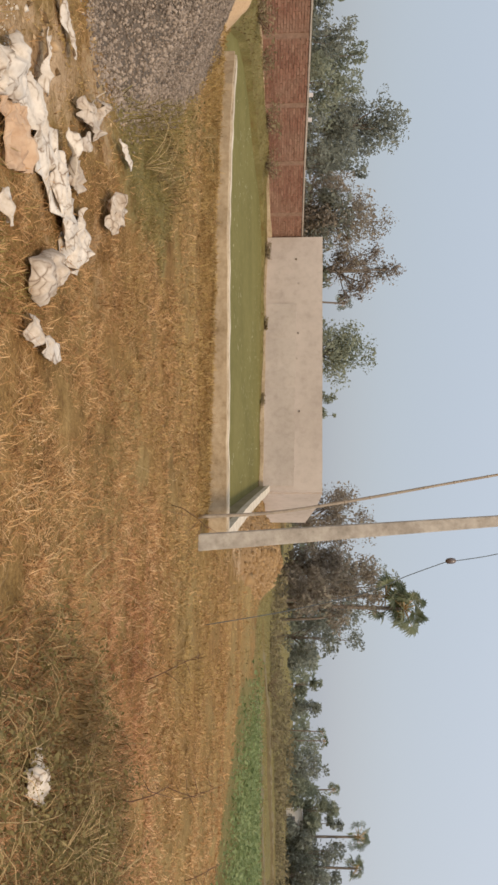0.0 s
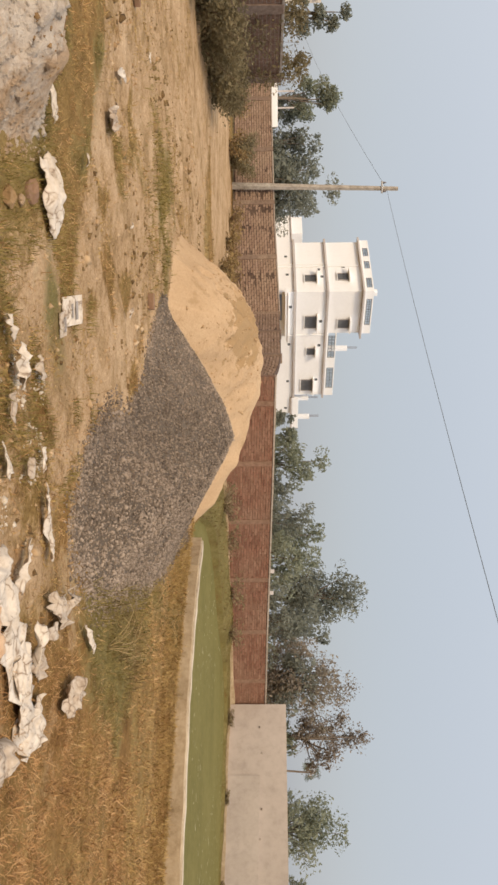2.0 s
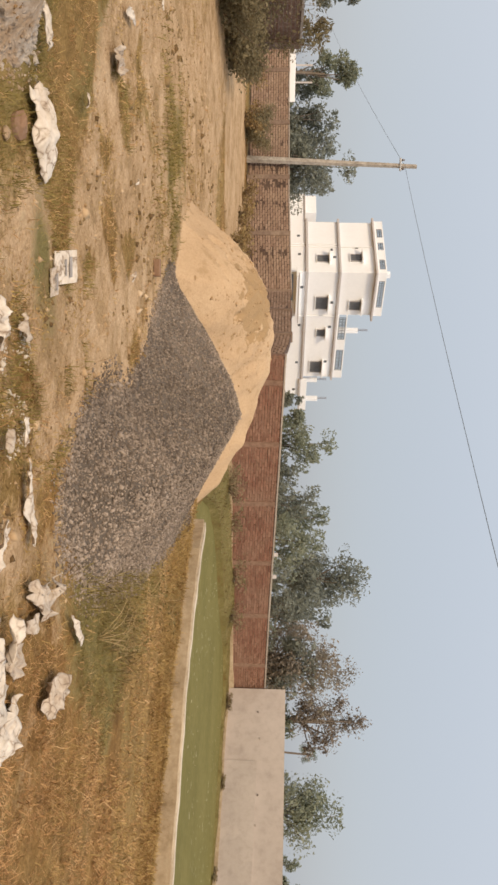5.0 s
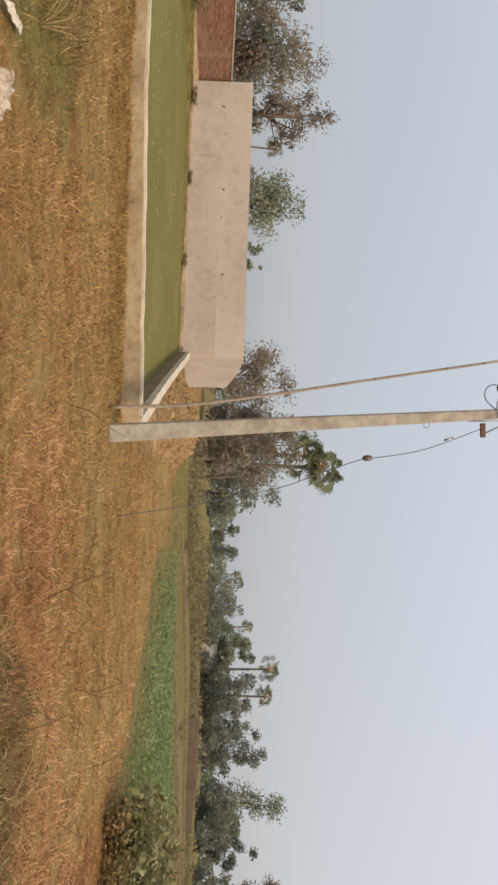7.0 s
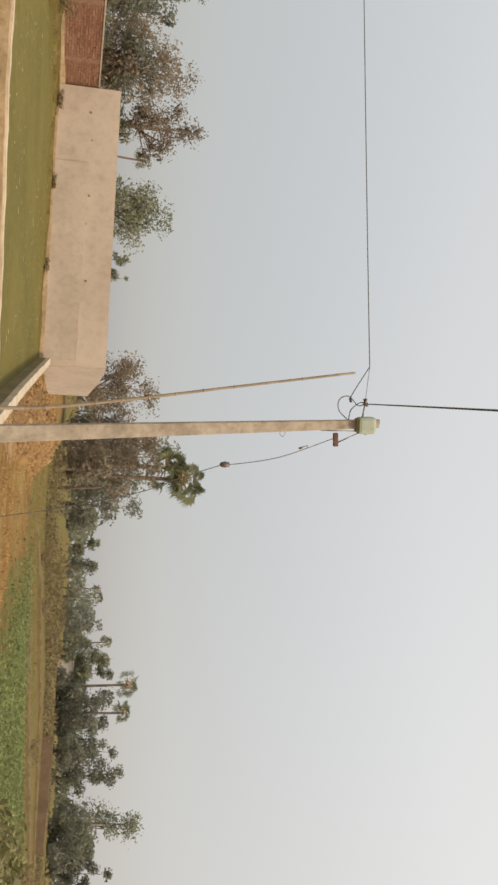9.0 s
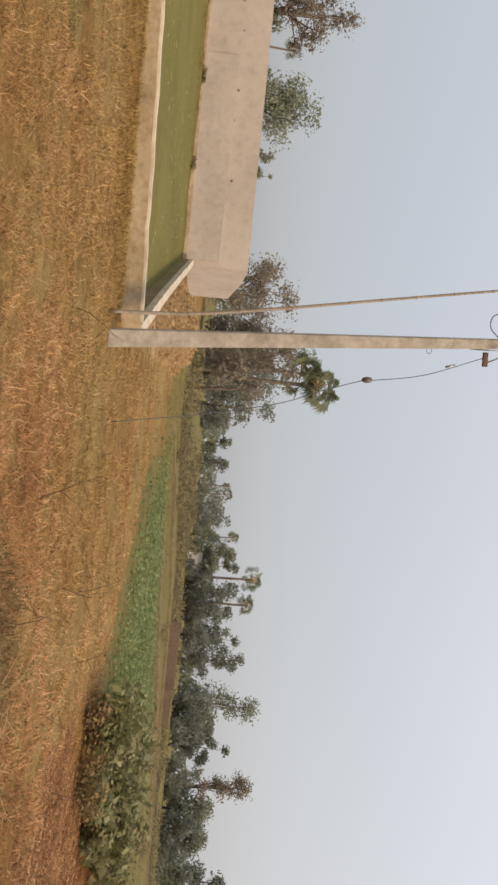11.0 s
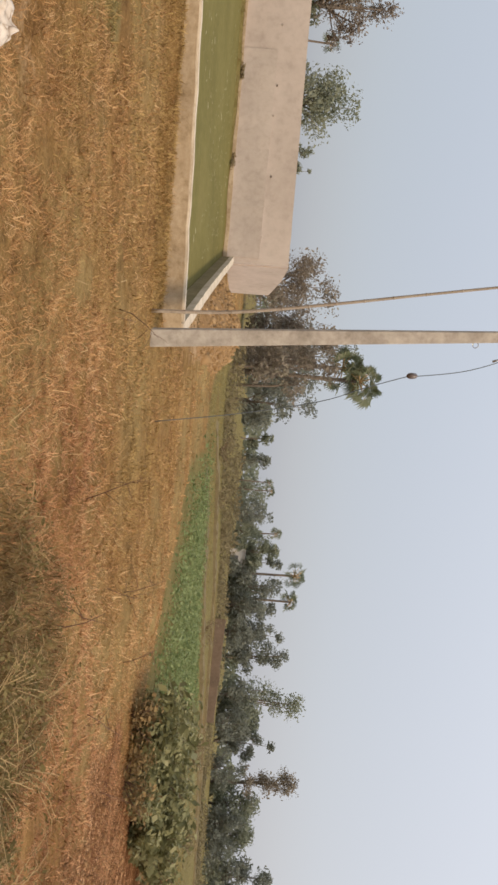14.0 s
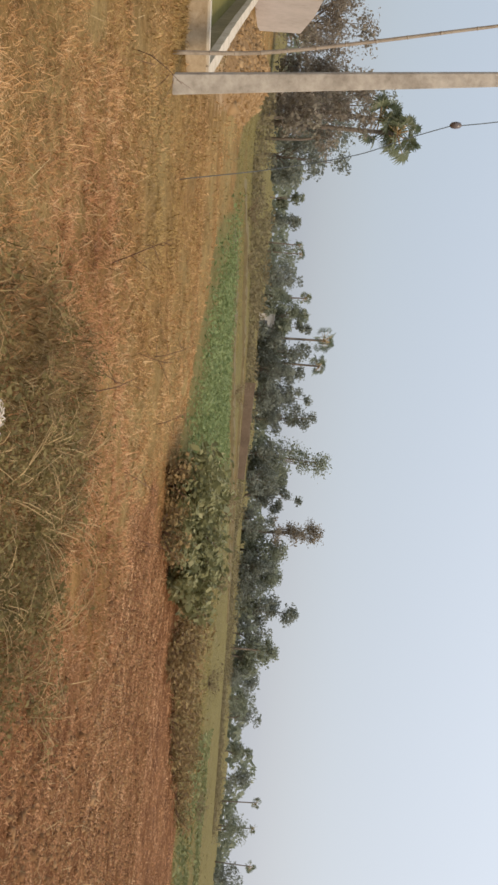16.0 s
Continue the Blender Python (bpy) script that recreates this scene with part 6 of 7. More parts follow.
tagged(new("leafy_weeds", soup("leafy_weeds", leaf_quads(C, 0.014, 0.5, r), 4, OLIVE_LEAF)), "low leafy dark green weeds grown through the straw", "weeds", kind="stuff")
# olive tinge between the bags and the gravel
X, Y, r = sow(60000, 3.5, 9.5, -60, -8, 86)
patch = smooth_noise(X, Y, 1.0, 87)
keep = (patch > 0.1 + 0.5 * r.random(len(X))) & (zones(X, Y)[:, 0] < 0.6)
weeds = new("short_green_grass", blades(X[keep], Y[keep], height(X[keep], Y[keep]), 0.07, 0.006, (5, 80), GRASS_GREEN, "short_green_grass", 88, 0.6))
tagged(weeds, "short green grass growing through the straw", "grass", kind="stuff")
# tufts and trampled stalks on the track
X, Y, r = sow(5200, 4.2, 20.0, -72, -22, 130)
zn = zones(X, Y)
keep = (zn[:, 0] > 0.3) & (0.7 * smooth_noise(X, Y, 1.2, 131) + 0.5 * smooth_noise(X, Y, 3.5, 133) > 0.15)
X, Y = np.repeat(X[keep], 14), np.repeat(Y[keep], 14)
X, Y = X + r.normal(0, 0.07, len(X)), Y + r.normal(0, 0.055, len(X))
tagged(new("track_tufts", blades(X, Y, height(X, Y), 0.05, 0.012, (55, 90), OLIVE, "track_tufts", 132, 0.8)), "small olive tufts trodden into the sandy track", "grass", kind="stuff")
# olive weeds round the toe of the sand
r = np.random.default_rng(140)
X, Y = r.normal(-10.4, 0.9, 9000), r.normal(8.45, 0.75, 9000)
keep = (signed(SAND_LINE, X, Y) > -0.05) & (signed(GRAVEL_LINE, X, Y) > 0.05) & (smooth_noise(X, Y, 3.0, 141) + 0.5 * smooth_noise(X, Y, 8.0, 142) > -0.4 + 0.5 * r.random(9000))
tagged(new("sand_weeds", blades(X[keep], Y[keep], height(X[keep], Y[keep]), 0.09, 0.011, (20, 85), GRASS_GREEN, "sand_weeds", 143, 0.8)), "olive weeds growing round the toe of the sand", "weeds", kind="stuff")
# green weeds beside the gravel heap
r = np.random.default_rng(97)
X, Y = r.uniform(-6.0, -2.2, 26000), r.uniform(6.0, 13.0, 26000)
keep = (np.hypot((X + 3.7 + 0.30 * (Y - 7.6)) / 1.0, (Y - 8.5) / 2.6) + 0.35 * smooth_noise(X, Y, 2.0, 98) < 0.9) & (signed(GRAVEL_LINE, X, Y) > -0.15) & (r.random(len(X)) < 0.6)
shade = smooth_noise(X, Y, 2.6, 197) + 0.8 * r.random(len(X)) > 0.3
tagged(new("brown_weeds", blades(X[keep & shade], Y[keep & shade], height(X[keep & shade], Y[keep & shade]), 0.18, 0.007, (20, 88), DARK_OLIVE, "brown_weeds", 198, 1.1)), "brownish olive weeds growing beside the gravel heap", "weeds", kind="stuff")
keep = keep & ~shade
tagged(new("green_weeds", blades(X[keep], Y[keep], height(X[keep], Y[keep]), 0.20, 0.007, (15, 85), GRASS_GREEN, "green_weeds", 99, 1.0)), "low green weeds growing beside the gravel heap", "weeds", kind="stuff")
# taller dry grass along the front of the pond wall
X, Y = r.uniform(-8.2, 0.6, 17000), r.uniform(0, 1, 17000)
Y = 13.05 - 1.1 * Y ** 1.3 + 0.19 * np.maximum(-X - 4.0, 0) ** 1.32
tagged(new("wall_grass", blades(X, Y, height(X, Y), 0.10, 0.008, (30, 86), OLIVE, "wall_grass", 100, 0.9)), "taller dry grass along the foot of the pond wall", "grass", kind="stuff")
# dry grass on the far banks of the pond
X, Y = r.uniform(-14, 1.5, 30000), r.uniform(15.5, 30.5, 30000)
d = signed(POND, X, Y)
keep = (d > 0.05) & (d < 2.3) & (Y < 30.2 - 0.245 * (X + 9.2))
tagged(new("bank_grass", blades(X[keep], Y[keep], height(X[keep], Y[keep]), 0.08, 0.016, (25, 85), DARK_OLIVE, "bank_grass", 101, 0.7)), "dry brown grass on the far bank of the pond", "grass", kind="stuff")
# rough growth over the fields farther off
X, Y, r3 = sow(46000, 40.0, 130.0, -8, 64, 110)
tuft = smooth_noise(X, Y, 0.25, 111) > -0.2 + 0.6 * r3.random(len(X))
X, Y = X[tuft], Y[tuft]
tagged(new("field_growth", blades(X, Y, height(X, Y), 0.30, 0.05, (72, 90), FIELD_BLADE, "field_growth", 112, 0.6)), "rough olive growth over the far fields", "grass", kind="stuff")
# crop
n = 90000
r = np.random.default_rng(90)
X, Y = r.uniform(4.5, 18, n), r.uniform(12.5, 32, n)
ok = (signed(CROP, X, Y) + 0.5 * smooth_noise(X, Y, 1.4, 91) < 0.5 - 1.5 * r.random(n)) & (r.random(n) < 0.22 + 0.78 * ease(5.2, 8.0, X))
C = np.stack([X[ok], Y[ok], height(X[ok], Y[ok]) + 0.02 + 0.24 * r.random(ok.sum())], -1)
tagged(new("crop_plants", soup("crop_plants", leaf_quads(C, 0.034, 0.6, r), 4, CROP_GREEN)), "strip of low leafy green crop beyond the straw", "crop", kind="stuff")
# a second green field past the dry bushes
X, Y, r = sow(11000, 25.0, 52.0, 48, 66, 93)
ok = smooth_noise(X, Y, 0.35, 94) + 0.5 * smooth_noise(X, Y, 1.3, 95) > -0.5 + 0.7 * r.random(len(X))
C = np.stack([X[ok], Y[ok], height(X[ok], Y[ok]) + 0.02 + 0.16 * r.random(ok.sum())], -1)
tagged(new("young_crop", soup("young_crop", leaf_quads(C, 0.075, 0.7, r), 4, island("young_crop_leaf", [(0.115, 0.118, 0.05), (0.165, 0.172, 0.075), (0.22, 0.228, 0.1), (0.28, 0.28, 0.14)], 0.7, 0.2, 0.2, 0.3))), "field of low green crop past the dry bushes", "crop", kind="stuff")


# ---------------------------------------------------------------- rubbish
def sack(x, y, long, wide, tall, turn, seed, mat, label, name="plastic_sack", category="plastic bag", group="littered bags", ragged=0.5, puff=0.0):
    """A limp torn sack: a thin closed skin with an angular outline, thrown into sharp long folds, its edges curling off the ground."""
    r = np.random.default_rng(seed)
    long, wide = long * 1.05, wide * 1.1
    nu, nv = max(10, int(long / 0.016)), max(8, int(wide / 0.016))
    A, B = np.meshgrid(np.linspace(-1, 1, nu), np.linspace(-1, 1, nv))
    k = max(4, int(long / 0.11))
    at = np.linspace(-1, 1, k)
    hi, lo = 1 - ragged * r.random(k) ** 1.6, 1 - ragged * r.random(k) ** 1.6
    hi[[0, -1]] *= r.uniform(0.45, 0.9, 2)
    lo[[0, -1]] *= r.uniform(0.45, 0.9, 2)
    end = np.linspace(-1, 1, 5)
    e0, e1 = 1 - 0.55 * ragged * r.random(5), 1 - 0.55 * ragged * r.random(5)
    X = A * np.where(A > 0, np.interp(B, end, e1), np.interp(B, end, e0)) * long / 2
    Y = B * np.where(B > 0, np.interp(A, at, hi), np.interp(A, at, lo)) * wide / 2
    Y = Y + 0.12 * wide * np.interp(A, at, r.normal(size=k))
    Z = np.full(X.shape, 0.012)
    for _ in range(int(7 + 10 * long)):
        w = r.normal(0, 0.55) if r.random() < 0.75 else r.uniform(0, 3.14)
        ox, oy = r.uniform(-0.5, 0.5) * long, r.uniform(-0.5, 0.5) * wide
        u = (X - ox) * math.cos(w) + (Y - oy) * math.sin(w)
        v = -(X - ox) * math.sin(w) + (Y - oy) * math.cos(w)
        span = r.uniform(0.10, 0.30)
        ridge = np.maximum(0, 1 - np.abs(v) / r.uniform(0.022, 0.07)) * np.clip(1.6 - np.abs(u) / span, 0, 1)
        Z = np.maximum(Z, 0.012 + tall * r.uniform(0.35, 1.0) * ridge) if r.random() < 0.7 else Z + tall * 0.4 * ridge
    rim = np.maximum(np.abs(A), np.abs(B))
    Z = Z + 0.5 * tall * np.clip(smooth_noise(X, Y, 9.0, seed) * 0.6, 0, 1) * rim ** 4
    Z = Z + 0.25 * tall * np.abs(smooth_noise(X, Y, 16.0, seed + 1)) + puff * np.sqrt(np.clip(1 - rim ** 2.5, 0, 1)) * (1 + 0.35 * smooth_noise(X, Y, 11.0, seed + 2))
    skin = 0.006 + 0.85 * puff * np.clip(1 - rim ** 2, 0, 1)
    top = np.stack([X, Y, Z], -1).reshape(-1, 3)
    low = np.stack([X, Y, np.maximum(Z - skin, -0.01)], -1).reshape(-1, 3)
    n = nu * nv
    ids = np.arange(n).reshape(nv, nu)
    q = np.stack([ids[:-1, :-1], ids[:-1, 1:], ids[1:, 1:], ids[1:, :-1]], -1).reshape(-1, 4)
    loop = np.concatenate([ids[0, :], ids[1:, -1], ids[-1, -2::-1], ids[-2:0:-1, 0]])
    side = np.stack([np.roll(loop, -1), loop, loop + n, np.roll(loop, -1) + n], -1)
    ob = new(name, indexed(name, np.concatenate([top, low]), np.concatenate([q, q[:, ::-1] + n, side]), mat))
    ob.matrix_world = pose(x, y, ground_z(x, y) + 0.02, 0, 0, turn)
    return tagged(ob, label, category, group)


WB, DB = "crumpled white woven plastic sack lying on the straw", "dirty crumpled plastic sack lying on the straw"
sack(-2.06, 3.96, 0.56, 0.32, 0.07, -54, 601, PLASTIC, "creased white sack lying against the cardboard", puff=0.06)
sack(-1.95, 4.62, 0.84, 0.40, 0.05, 62, 602, PLASTIC, "long white plastic sack lying flat on the straw", ragged=0.35)
sack(-1.78, 5.00, 0.55, 0.40, 0.06, 75, 603, PLASTIC, WB, ragged=0.4)
sack(-1.62, 5.30, 0.70, 0.42, 0.07, -80, 604, PLASTIC, "large torn white sack in sharp folds", ragged=0.55)
sack(-2.08, 5.02, 0.32, 0.11, 0.12, 15, 605, PLASTIC, "upright torn flap of a white sack", ragged=0.6)
sack(-2.06, 5.35, 0.42, 0.22, 0.06, -72, 606, DIRTY_PLASTIC, DB, ragged=0.6)
sack(-2.47, 4.62, 0.40, 0.17, 0.06, -7, 607, PLASTIC, WB, ragged=0.7)
sack(-2.62, 5.62, 0.72, 0.34, 0.08, -65, 608, DIRTY_PLASTIC, DB, ragged=0.75)
sack(-2.36, 5.52, 0.30, 0.12, 0.05, -60, 609, DIRTY_PLASTIC, DB, ragged=0.6)
sack(-2.09, 6.16, 0.54, 0.27, 0.07, -65, 610, DIRTY_PLASTIC, DB, ragged=0.6)
sack(-1.20, 4.57, 0.52, 0.27, 0.05, -76, 611, DIRTY_PLASTIC, "bundled dirty white sack tied with brown cord", ragged=0.4, puff=0.09)
sack(-0.84, 4.43, 0.24, 0.17, 0.05, -75, 612, DIRTY_PLASTIC, DB)
sack(-0.80, 4.74, 0.38, 0.17, 0.045, -85, 613, PLASTIC, WB, ragged=0.3)
sack(1.66, 4.76, 0.36, 0.28, 0.06, 35, 614, PLASTIC, "small crumpled white bag caught in the weeds", ragged=0.35, puff=0.06)
sack(-1.34, 3.84, 0.18, 0.14, 0.05, 20, 616, PLASTIC, WB)
sack(-4.93, 3.66, 0.62, 0.32, 0.045, 62, 617, PLASTIC, "long white printed sack lying on the grass", ragged=0.3, puff=0.05)
sack(-3.36, 3.68, 0.30, 0.22, 0.07, 70, 619, PLASTIC, WB, ragged=0.7)
sack(-3.49, 3.45, 0.22, 0.12, 0.06, 87, 620, PLASTIC, WB, ragged=0.6)
sack(-3.83, 4.27, 0.26, 0.12, 0.04, 78, 621, DIRTY_PLASTIC, DB)
sack(-7.58, 4.85, 0.52, 0.26, 0.08, -36, 622, DIRTY_PLASTIC, DB, ragged=0.6)
sack(-5.60, 3.12, 0.62, 0.14, 0.06, 66, 623, PLASTIC, "narrow torn white sack lying beside the rubble", ragged=0.6)
STRIP = dict(name="plastic_strip", category="plastic strip")
sack(-2.72, 6.66, 0.50, 0.10, 0.035, 86, 631, PLASTIC, "narrow white strip of torn sack on the grass", ragged=0.5, **STRIP)
sack(-2.94, 4.95, 0.62, 0.15, 0.04, 55, 632, PLASTIC, "curled white strip of torn sack on the grass", ragged=0.45, **STRIP)
sack(-8.64, 5.03, 0.42, 0.11, 0.04, -45, 633, PLASTIC, "white scrap of plastic on the sandy track", ragged=0.4, **STRIP)
sack(-7.53, 3.22, 0.42, 0.13, 0.04, -16, 634, PLASTIC, "white strip of torn sack on the grass", ragged=0.5, **STRIP)
for i, (x, y, l, w, a) in enumerate(((-3.15, 3.80, 0.20, 0.12, 30), (-2.82, 3.92, 0.26, 0.14, 75), (-3.03, 4.32, 0.16, 0.10, 10), (-3.26, 4.56, 0.18, 0.10, 50), (-6.2, 4.3, 0.12, 0.07, 20), (-10.9, 6.2, 0.16, 0.08, 70), (-6.55, 6.62, 0.12, 0.08, 45), (-7.4, 6.1, 0.10, 0.06, 0))):
    sack(x, y, l, w, 0.04, a, 650 + i, PLASTIC if i % 2 else DIRTY_PLASTIC, "small white scrap of torn plastic on the ground", "plastic_scrap", "plastic scrap", "scraps", 0.6)

paper = empty("printed_sack", pose(-4.80, 4.70, float(height(np.array([-4.8]), np.array([4.7]))[0]) + 0.05, 14, 2, 48))
tagged(paper, "flat white paper sack with faded dark print", "paper sack")


def sheet(w, h, lift, seed, n=12):
    bm = bmesh.new()
    g = [[bm.verts.new((w * (i / n - 0.5), h * (j / n - 0.5), lift * noise.noise(Vector((i * 0.35, j * 0.35, seed))) + 0.012)) for i in range(n + 1)] for j in range(n + 1)]
    for j in range(n):
        for i in range(n):
            bm.faces.new((g[j][i], g[j][i + 1], g[j + 1][i + 1], g[j + 1][i]))
    low = bmesh.ops.extrude_face_region(bm, geom=bm.faces[:])
    for e in low["geom"]:
        if isinstance(e, bmesh.types.BMVert):
            e.co.z -= 0.008
    bmesh.ops.recalc_face_normals(bm, faces=bm.faces[:])
    return bm


card = part("cardboard_sheet", sheet(0.47, 0.34, 0.07, 5.0, 14), CARDBOARD, None)
card.matrix_world = pose(-1.80, 4.12, ground_z(-1.80, 4.12) + 0.05, 4, -3, -72)
tagged(card, "torn brown cardboard sheet lying against the sacks", "cardboard")
part("sheet", sheet(0.24, 0.34, 0.012, 3.0), PLASTIC, paper)
for k, (x, y, w, h) in enumerate(((0.0, 0.05, 0.15, 0.035), (0.0, -0.02, 0.12, 0.014))):
    part("printed_bar", box(x - w / 2, y - h / 2, 0.022, x + w / 2, y + h / 2, 0.027), PRINT, paper, "faded printed bar")
other = empty("printed_sack", pose(-4.58, 4.62, float(height(np.array([-4.58]), np.array([4.62]))[0]) + 0.012, 2, 4, 50))
tagged(other, "torn dirty paper sack with faded print", "paper sack")
part("sheet", sheet(0.2, 0.18, 0.02, 8.0), DIRTY_PLASTIC, other)
part("printed_bar", box(-0.06, -0.01, 0.024, 0.06, 0.012, 0.032), PRINT, other, "faded printed bar")

for i, (x, y, s, mat, label) in enumerate(((-4.72, 3.42, 0.075, FIRED_CLAY, "half buried red clay pot shard"), (-8.06, 8.02, 0.11, FIRED_CLAY, "loose red brick at the foot of the gravel"), (-10.4, 5.1, 0.10, FIRED_CLAY, "loose brick on the sandy track"), (-4.40, 3.2, 0.065, DIRT, "earthen lump beside the rubble"), (-4.55, 3.34, 0.04, LIME, "lump of lime beside the rubble"))):
    zg = float(height(np.array([x]), np.array([y]))[0])
    if "brick" in label:
        bm = box(-s, -s * 0.5, -0.01, s, s * 0.5, s * 0.65, 0.01)
    else:
        bm = bmesh.new()
        bmesh.ops.create_icosphere(bm, subdivisions=2, radius=s)
        for v in bm.verts:
            v.co *= 1 + 0.7 * noise.noise(v.co * 14 + Vector((i, 0, 0))) + 0.2 * noise.noise(v.co * 28)
            v.co.z *= 0.7
    ob = part("brick" if "brick" in label else "lump", bm, mat, None)
    ob.matrix_world = pose(x, y, zg + 0.02, 0, 0, 40 * i)
    tagged(ob, label, "brick" if "brick" in label else "lump", "loose lumps")
# pale crumbs and clods strewn over the track and the trodden ground
n = 7000
r = np.random.default_rng(95)
X, Y = r.uniform(-16, -2.2, n), r.uniform(2.4, 14, n)
zn = zones(X, Y)
ok = (zn[:, 0] > 0.35) & (signed(GRAVEL_LINE, X, Y) > 0) & (signed(SAND_LINE, X, Y) > 0)
X, Y = X[ok], Y[ok]
TRACK_CRUMB = island("track_crumb", [(0.20, 0.122, 0.062), (0.31, 0.20, 0.105), (0.43, 0.295, 0.168), (0.54, 0.40, 0.265)], 0.95, 0.8, 0.1)
clod = new("earth_crumbs", pebbles(len(X), X, Y, height(X, Y) - 0.006, 0.014 + 0.016 * r.random((len(X), 1, 1)) ** 3, TRACK_CRUMB, "earth_crumbs"))
tagged(clod, "crumbs of earth strewn over the sandy track", "earth crumbs", kind="stuff")
dark = (smooth_noise(X, Y, 1.4, 171) > 0.05) & (r.random(len(X)) < 0.4)
X, Y = X[dark] + 0.05, Y[dark] + 0.03
TRACK_LITTER = island("track_litter", [(0.085, 0.05, 0.022), (0.145, 0.088, 0.04), (0.2, 0.13, 0.06), (0.27, 0.18, 0.09)], 0.95, 0.8, 0.1)
litter = new("dark_litter", pebbles(len(X), X, Y, height(X, Y) - 0.004, 0.018 + 0.03 * r.random((len(X), 1, 1)) ** 2, TRACK_LITTER, "dark_litter"))
tagged(litter, "dark trodden clods and leaf litter on the sandy track", "litter", kind="stuff")
X, Y = r.uniform(-4.1, -2.2, 9000), r.uniform(3.3, 5.3, 9000)
keep = 0.55 * smooth_noise(X, Y, 3.0, 96) + 0.5 * smooth_noise(X, Y, 10.0, 97) - 1.2 * ease(0.8, 1.2, np.hypot((X + 3.4) / 0.85, (Y - 4.0) / 0.8)) > 0.0 + 0.9 * r.random(9000)
lime = new("lime_crumbs", pebbles(int(keep.sum()), X[keep], Y[keep], height(X[keep], Y[keep]) + 0.001, 0.007 + 0.012 * r.random((int(keep.sum()), 1, 1)) ** 5, LIME_PALE, "lime_crumbs"))
tagged(lime, "white crumbs of lime spilt on the grass", "lime crumbs", kind="stuff")
# thin thorny twigs sticking up between straw and crop
for i, (x, y) in enumerate(((1.9, 8.2), (3.4, 9.6), (3.9, 10.6), (5.0, 10.8), (2.6, 7.0), (4.4, 8.6), (0.2, 9.5), (6.1, 9.6))):
    r2 = np.random.default_rng(900 + i)
    a = Vector((0, 0, -0.02))
    b = Vector((r2.uniform(-0.3, 0.3), r2.uniform(-0.1, 0.1), r2.uniform(0.3, 0.6)))
    runs = [(limb(r2, a, b, 0.06), [0.006, 0.005, 0.004, 0.002])]
    for k in range(5):
        p = a.lerp(b, r2.uniform(0.3, 0.9))
        runs.append((limb(r2, p, p + Vector(r2.normal(size=3) * 0.12), 0.02), [0.003, 0.003, 0.002, 0.001]))
    ob = new("twig", joined_tubes("twig", runs, TWIG, 4))
    ob.location = (x, y, float(height(np.array([x]), np.array([y]))[0]))
    tagged(ob, "bare thorny twig standing out of the straw", "twig", "twigs")

# pale straw strewn over the red soil
X, Y, r = sow(85000, 3.6, 15.0, 16, 66, 125)
keep = (zones(X, Y)[:, 2] > 0.4 + 0.3 * r.random(len(X))) & (0.6 * smooth_noise(X, Y, 2.2, 126) + 0.5 * smooth_noise(X, Y, 6.0, 127) > -0.6 + 1.3 * r.random(len(X)) - 0.6 * ease(8.0, 10.5, Y - 0.12 * X))
X, Y = X[keep], Y[keep]
tagged(new("straw_litter", blades(X, Y, height(X, Y) + 0.008, 0.06, 0.0055, (74, 92), STRAW_RED, "straw_litter", 128, 0.4)), "short pale straw strewn over the reddish soil", "straw", kind="stuff")
X, Y, r = sow(26000, 14.5, 24.0, 24, 66, 225)
keep = (zones(X, Y)[:, 2] > 0.3 + 0.3 * r.random(len(X))) & (0.6 * smooth_noise(X, Y, 1.6, 226) + 0.5 * smooth_noise(X, Y, 5.0, 227) > -0.9 + 1.3 * r.random(len(X)))
X, Y = X[keep], Y[keep]
tagged(new("far_straw_litter", blades(X, Y, height(X, Y) + 0.012, 0.085, 0.011, (70, 90), STRAW_RED, "far_straw_litter", 228, 0.4)), "pale straw strewn over the far edge of the reddish soil", "straw", kind="stuff")
# clods of the reddish ploughed soil
X, Y, r = sow(22000, 3.6, 15.0, 20, 66, 120)
keep = zones(X, Y)[:, 2] > 0.45 + 0.4 * r.random(len(X))
X, Y = X[keep], Y[keep]
RED_CLOD = island("red_clod", [(0.08, 0.038, 0.017), (0.15, 0.075, 0.033), (0.225, 0.122, 0.056), (0.33, 0.20, 0.10)], 0.95, 0.8, 0.1)
tagged(new("soil_clods", pebbles(len(X), X, Y, height(X, Y) - 0.002, 0.020, RED_CLOD, "soil_clods")), "clods of reddish ploughed soil", "soil clods", kind="stuff")


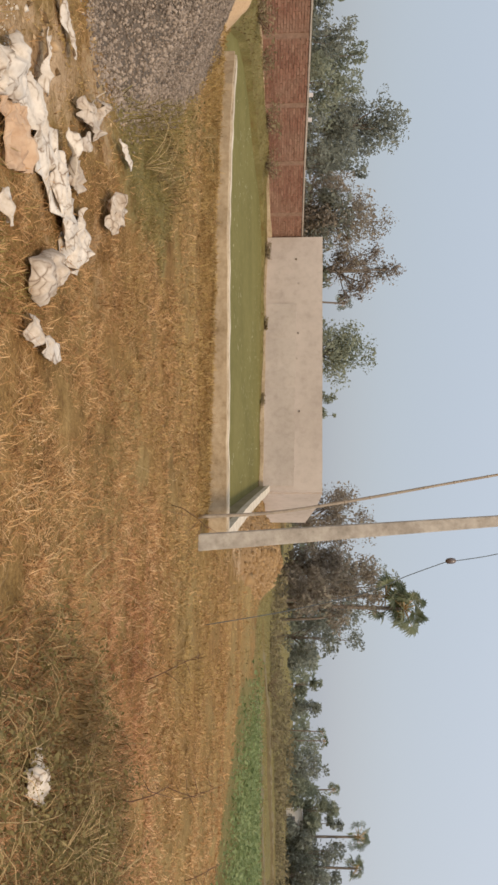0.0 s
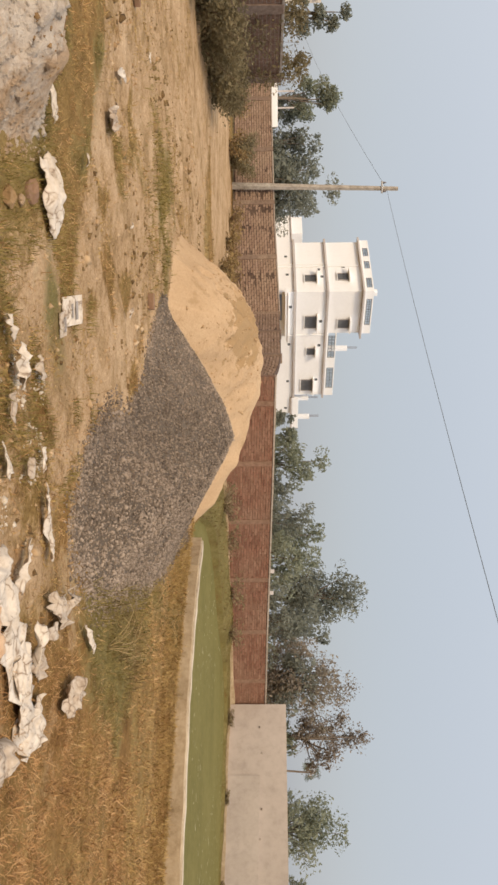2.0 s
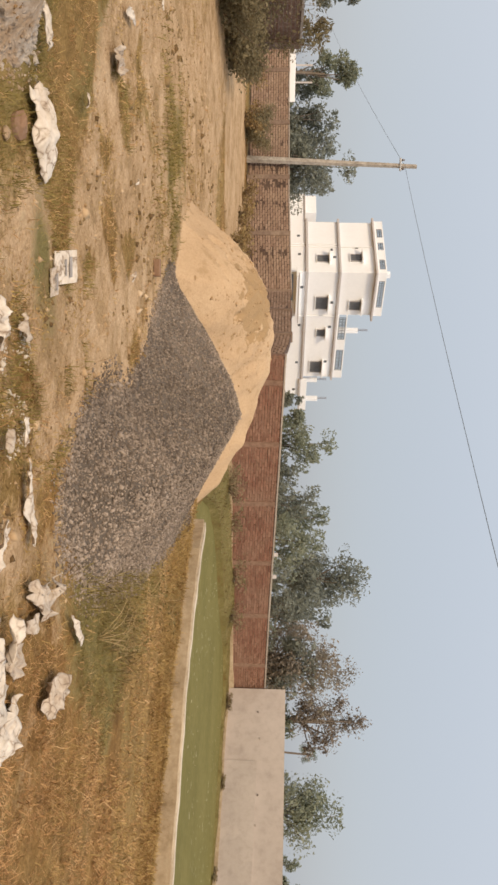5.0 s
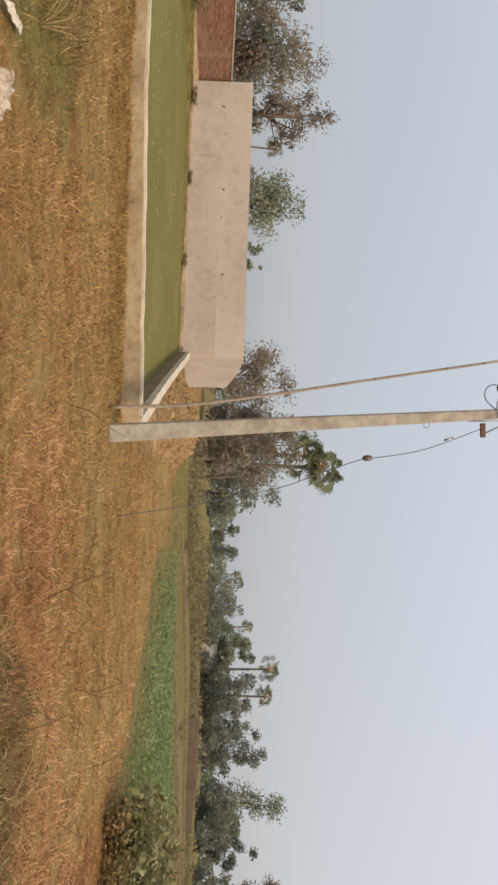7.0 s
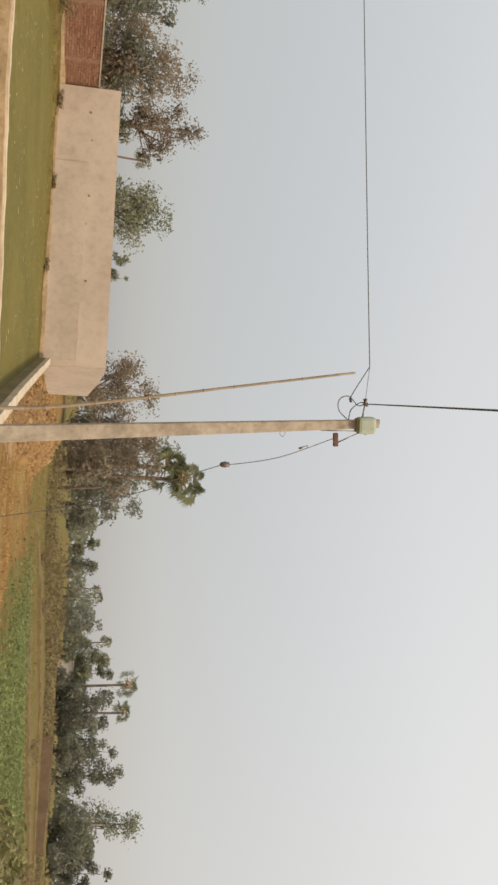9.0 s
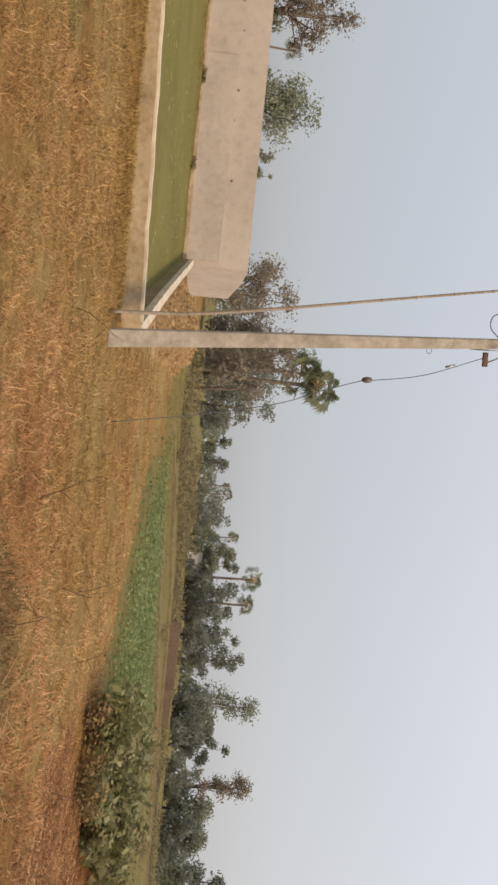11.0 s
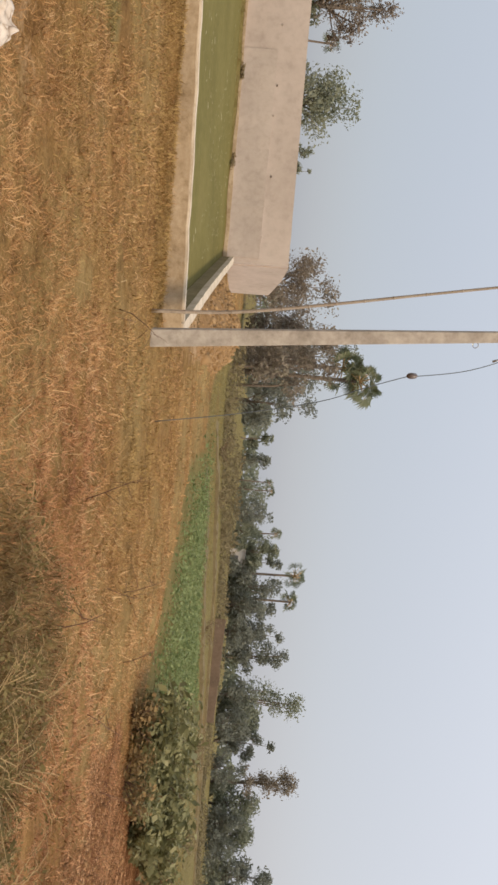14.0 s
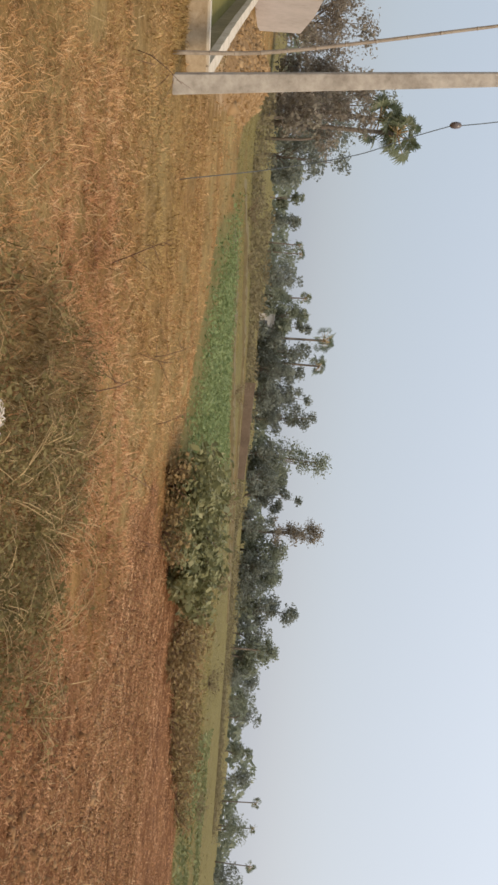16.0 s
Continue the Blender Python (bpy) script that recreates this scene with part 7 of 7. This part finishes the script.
# ---------------------------------------------------------------- bricks of the walls
def brick_piece_mat(name, cols, wash):
    """One fired brick: each piece has a tone of its own, with lime wash and dirt over it."""
    m, nt, b = base_mat(name, 0.92, 0, 0.12)
    one = math_node(nt, "FRACT", math_node(nt, "ADD", nt.nodes.new("ShaderNodeObjectInfo").outputs["Random"], nt.nodes.new("ShaderNodeNewGeometry").outputs["Random Per Island"]))
    p = coords(nt)
    large, small = noise_node(nt, 1.0, 5, 0.6, p), noise_node(nt, 22, 5, 0.65, p)
    col = ramp_node(nt, [(i / (len(cols) - 1), c) for i, c in enumerate(cols)], one)
    col = mix_node(nt, col, wash, math_node(nt, "MULTIPLY", math_node(nt, "MAXIMUM", math_node(nt, "SUBTRACT", large, 0.46), 0.0), 3.0))
    col = mix_node(nt, col, ramp_node(nt, [(0.3, (0.55, 0.5, 0.47)), (0.62, (1, 1, 1))], small), 0.6, "MULTIPLY")
    nt.links.new(col, b.inputs["Base Color"])
    bump(nt, b, small, 0.6, 0.01)
    return m


def lay_bricks(rows, wall, mat, long, tall, off, stretch, seed, most=300):
    """Courses of bricks standing proud of one side of a wall; those of the nearest stretch are parts, the rest is joined."""
    r = np.random.default_rng(seed)
    kinds = []
    for k in range(6):
        w, h = long * r.uniform(0.88, 0.94), tall * r.uniform(0.70, 0.78)
        bm = box(-w / 2, -0.03, -h / 2, w / 2, 0.03, h / 2)
        for v in bm.verts:
            v.co += Vector(r.normal(size=3) * 0.005)
        me = bpy.data.meshes.new("brick")
        bm.normal_update()
        bm.to_mesh(me)
        bm.free()
        me.materials.append(mat)
        kinds.append(me)
    V, F, made = [], [], 0
    n = int(length(rows) / long)
    for i in range(n):
        for half in (0, 1):
            (x, y, f, t), head = along(rows, (i + 0.5 + 0.5 * half) * long)
            for c in range(half, int((t - max(f, 0.0)) / tall), 2):
                z = t - 0.02 - (c + 0.5) * tall
                me = kinds[int(r.integers(6))]
                proud = off + 0.004 * r.normal()
                m = pose(x + math.sin(head) * -proud, y + math.cos(head) * proud, z, r.normal() * 0.6, r.normal() * 0.5, math.degrees(head) + r.normal() * 0.6)
                if stretch[0] < x < stretch[1] and made < most:
                    ob = new("brick", me)
                    ob.parent = wall
                    ob.matrix_local = m
                    made += 1
                else:
                    base = len(V)
                    V += [tuple(m @ v.co) for v in me.vertices]
                    F += [tuple(base + q for q in p.vertices) for p in me.polygons]
    tagged(under("brickwork", mesh("brickwork", V, F, mat), wall), kind="stuff")


lay_bricks(RED, red_wall, brick_piece_mat("red_brick_piece", [(0.2, 0.1, 0.07), (0.235, 0.118, 0.082), (0.27, 0.138, 0.096), (0.285, 0.16, 0.112)], (0.3, 0.195, 0.14)), 0.25, 0.085, 0.105, (-11.6, -9.0), 801)
lay_bricks(FADED, faded_wall, brick_piece_mat("faded_brick_piece", [(0.25, 0.165, 0.12), (0.285, 0.195, 0.142), (0.32, 0.22, 0.165), (0.35, 0.25, 0.185)], (0.36, 0.265, 0.19)), 0.30, 0.118, 0.105, (-24.0, -18.0), 802)
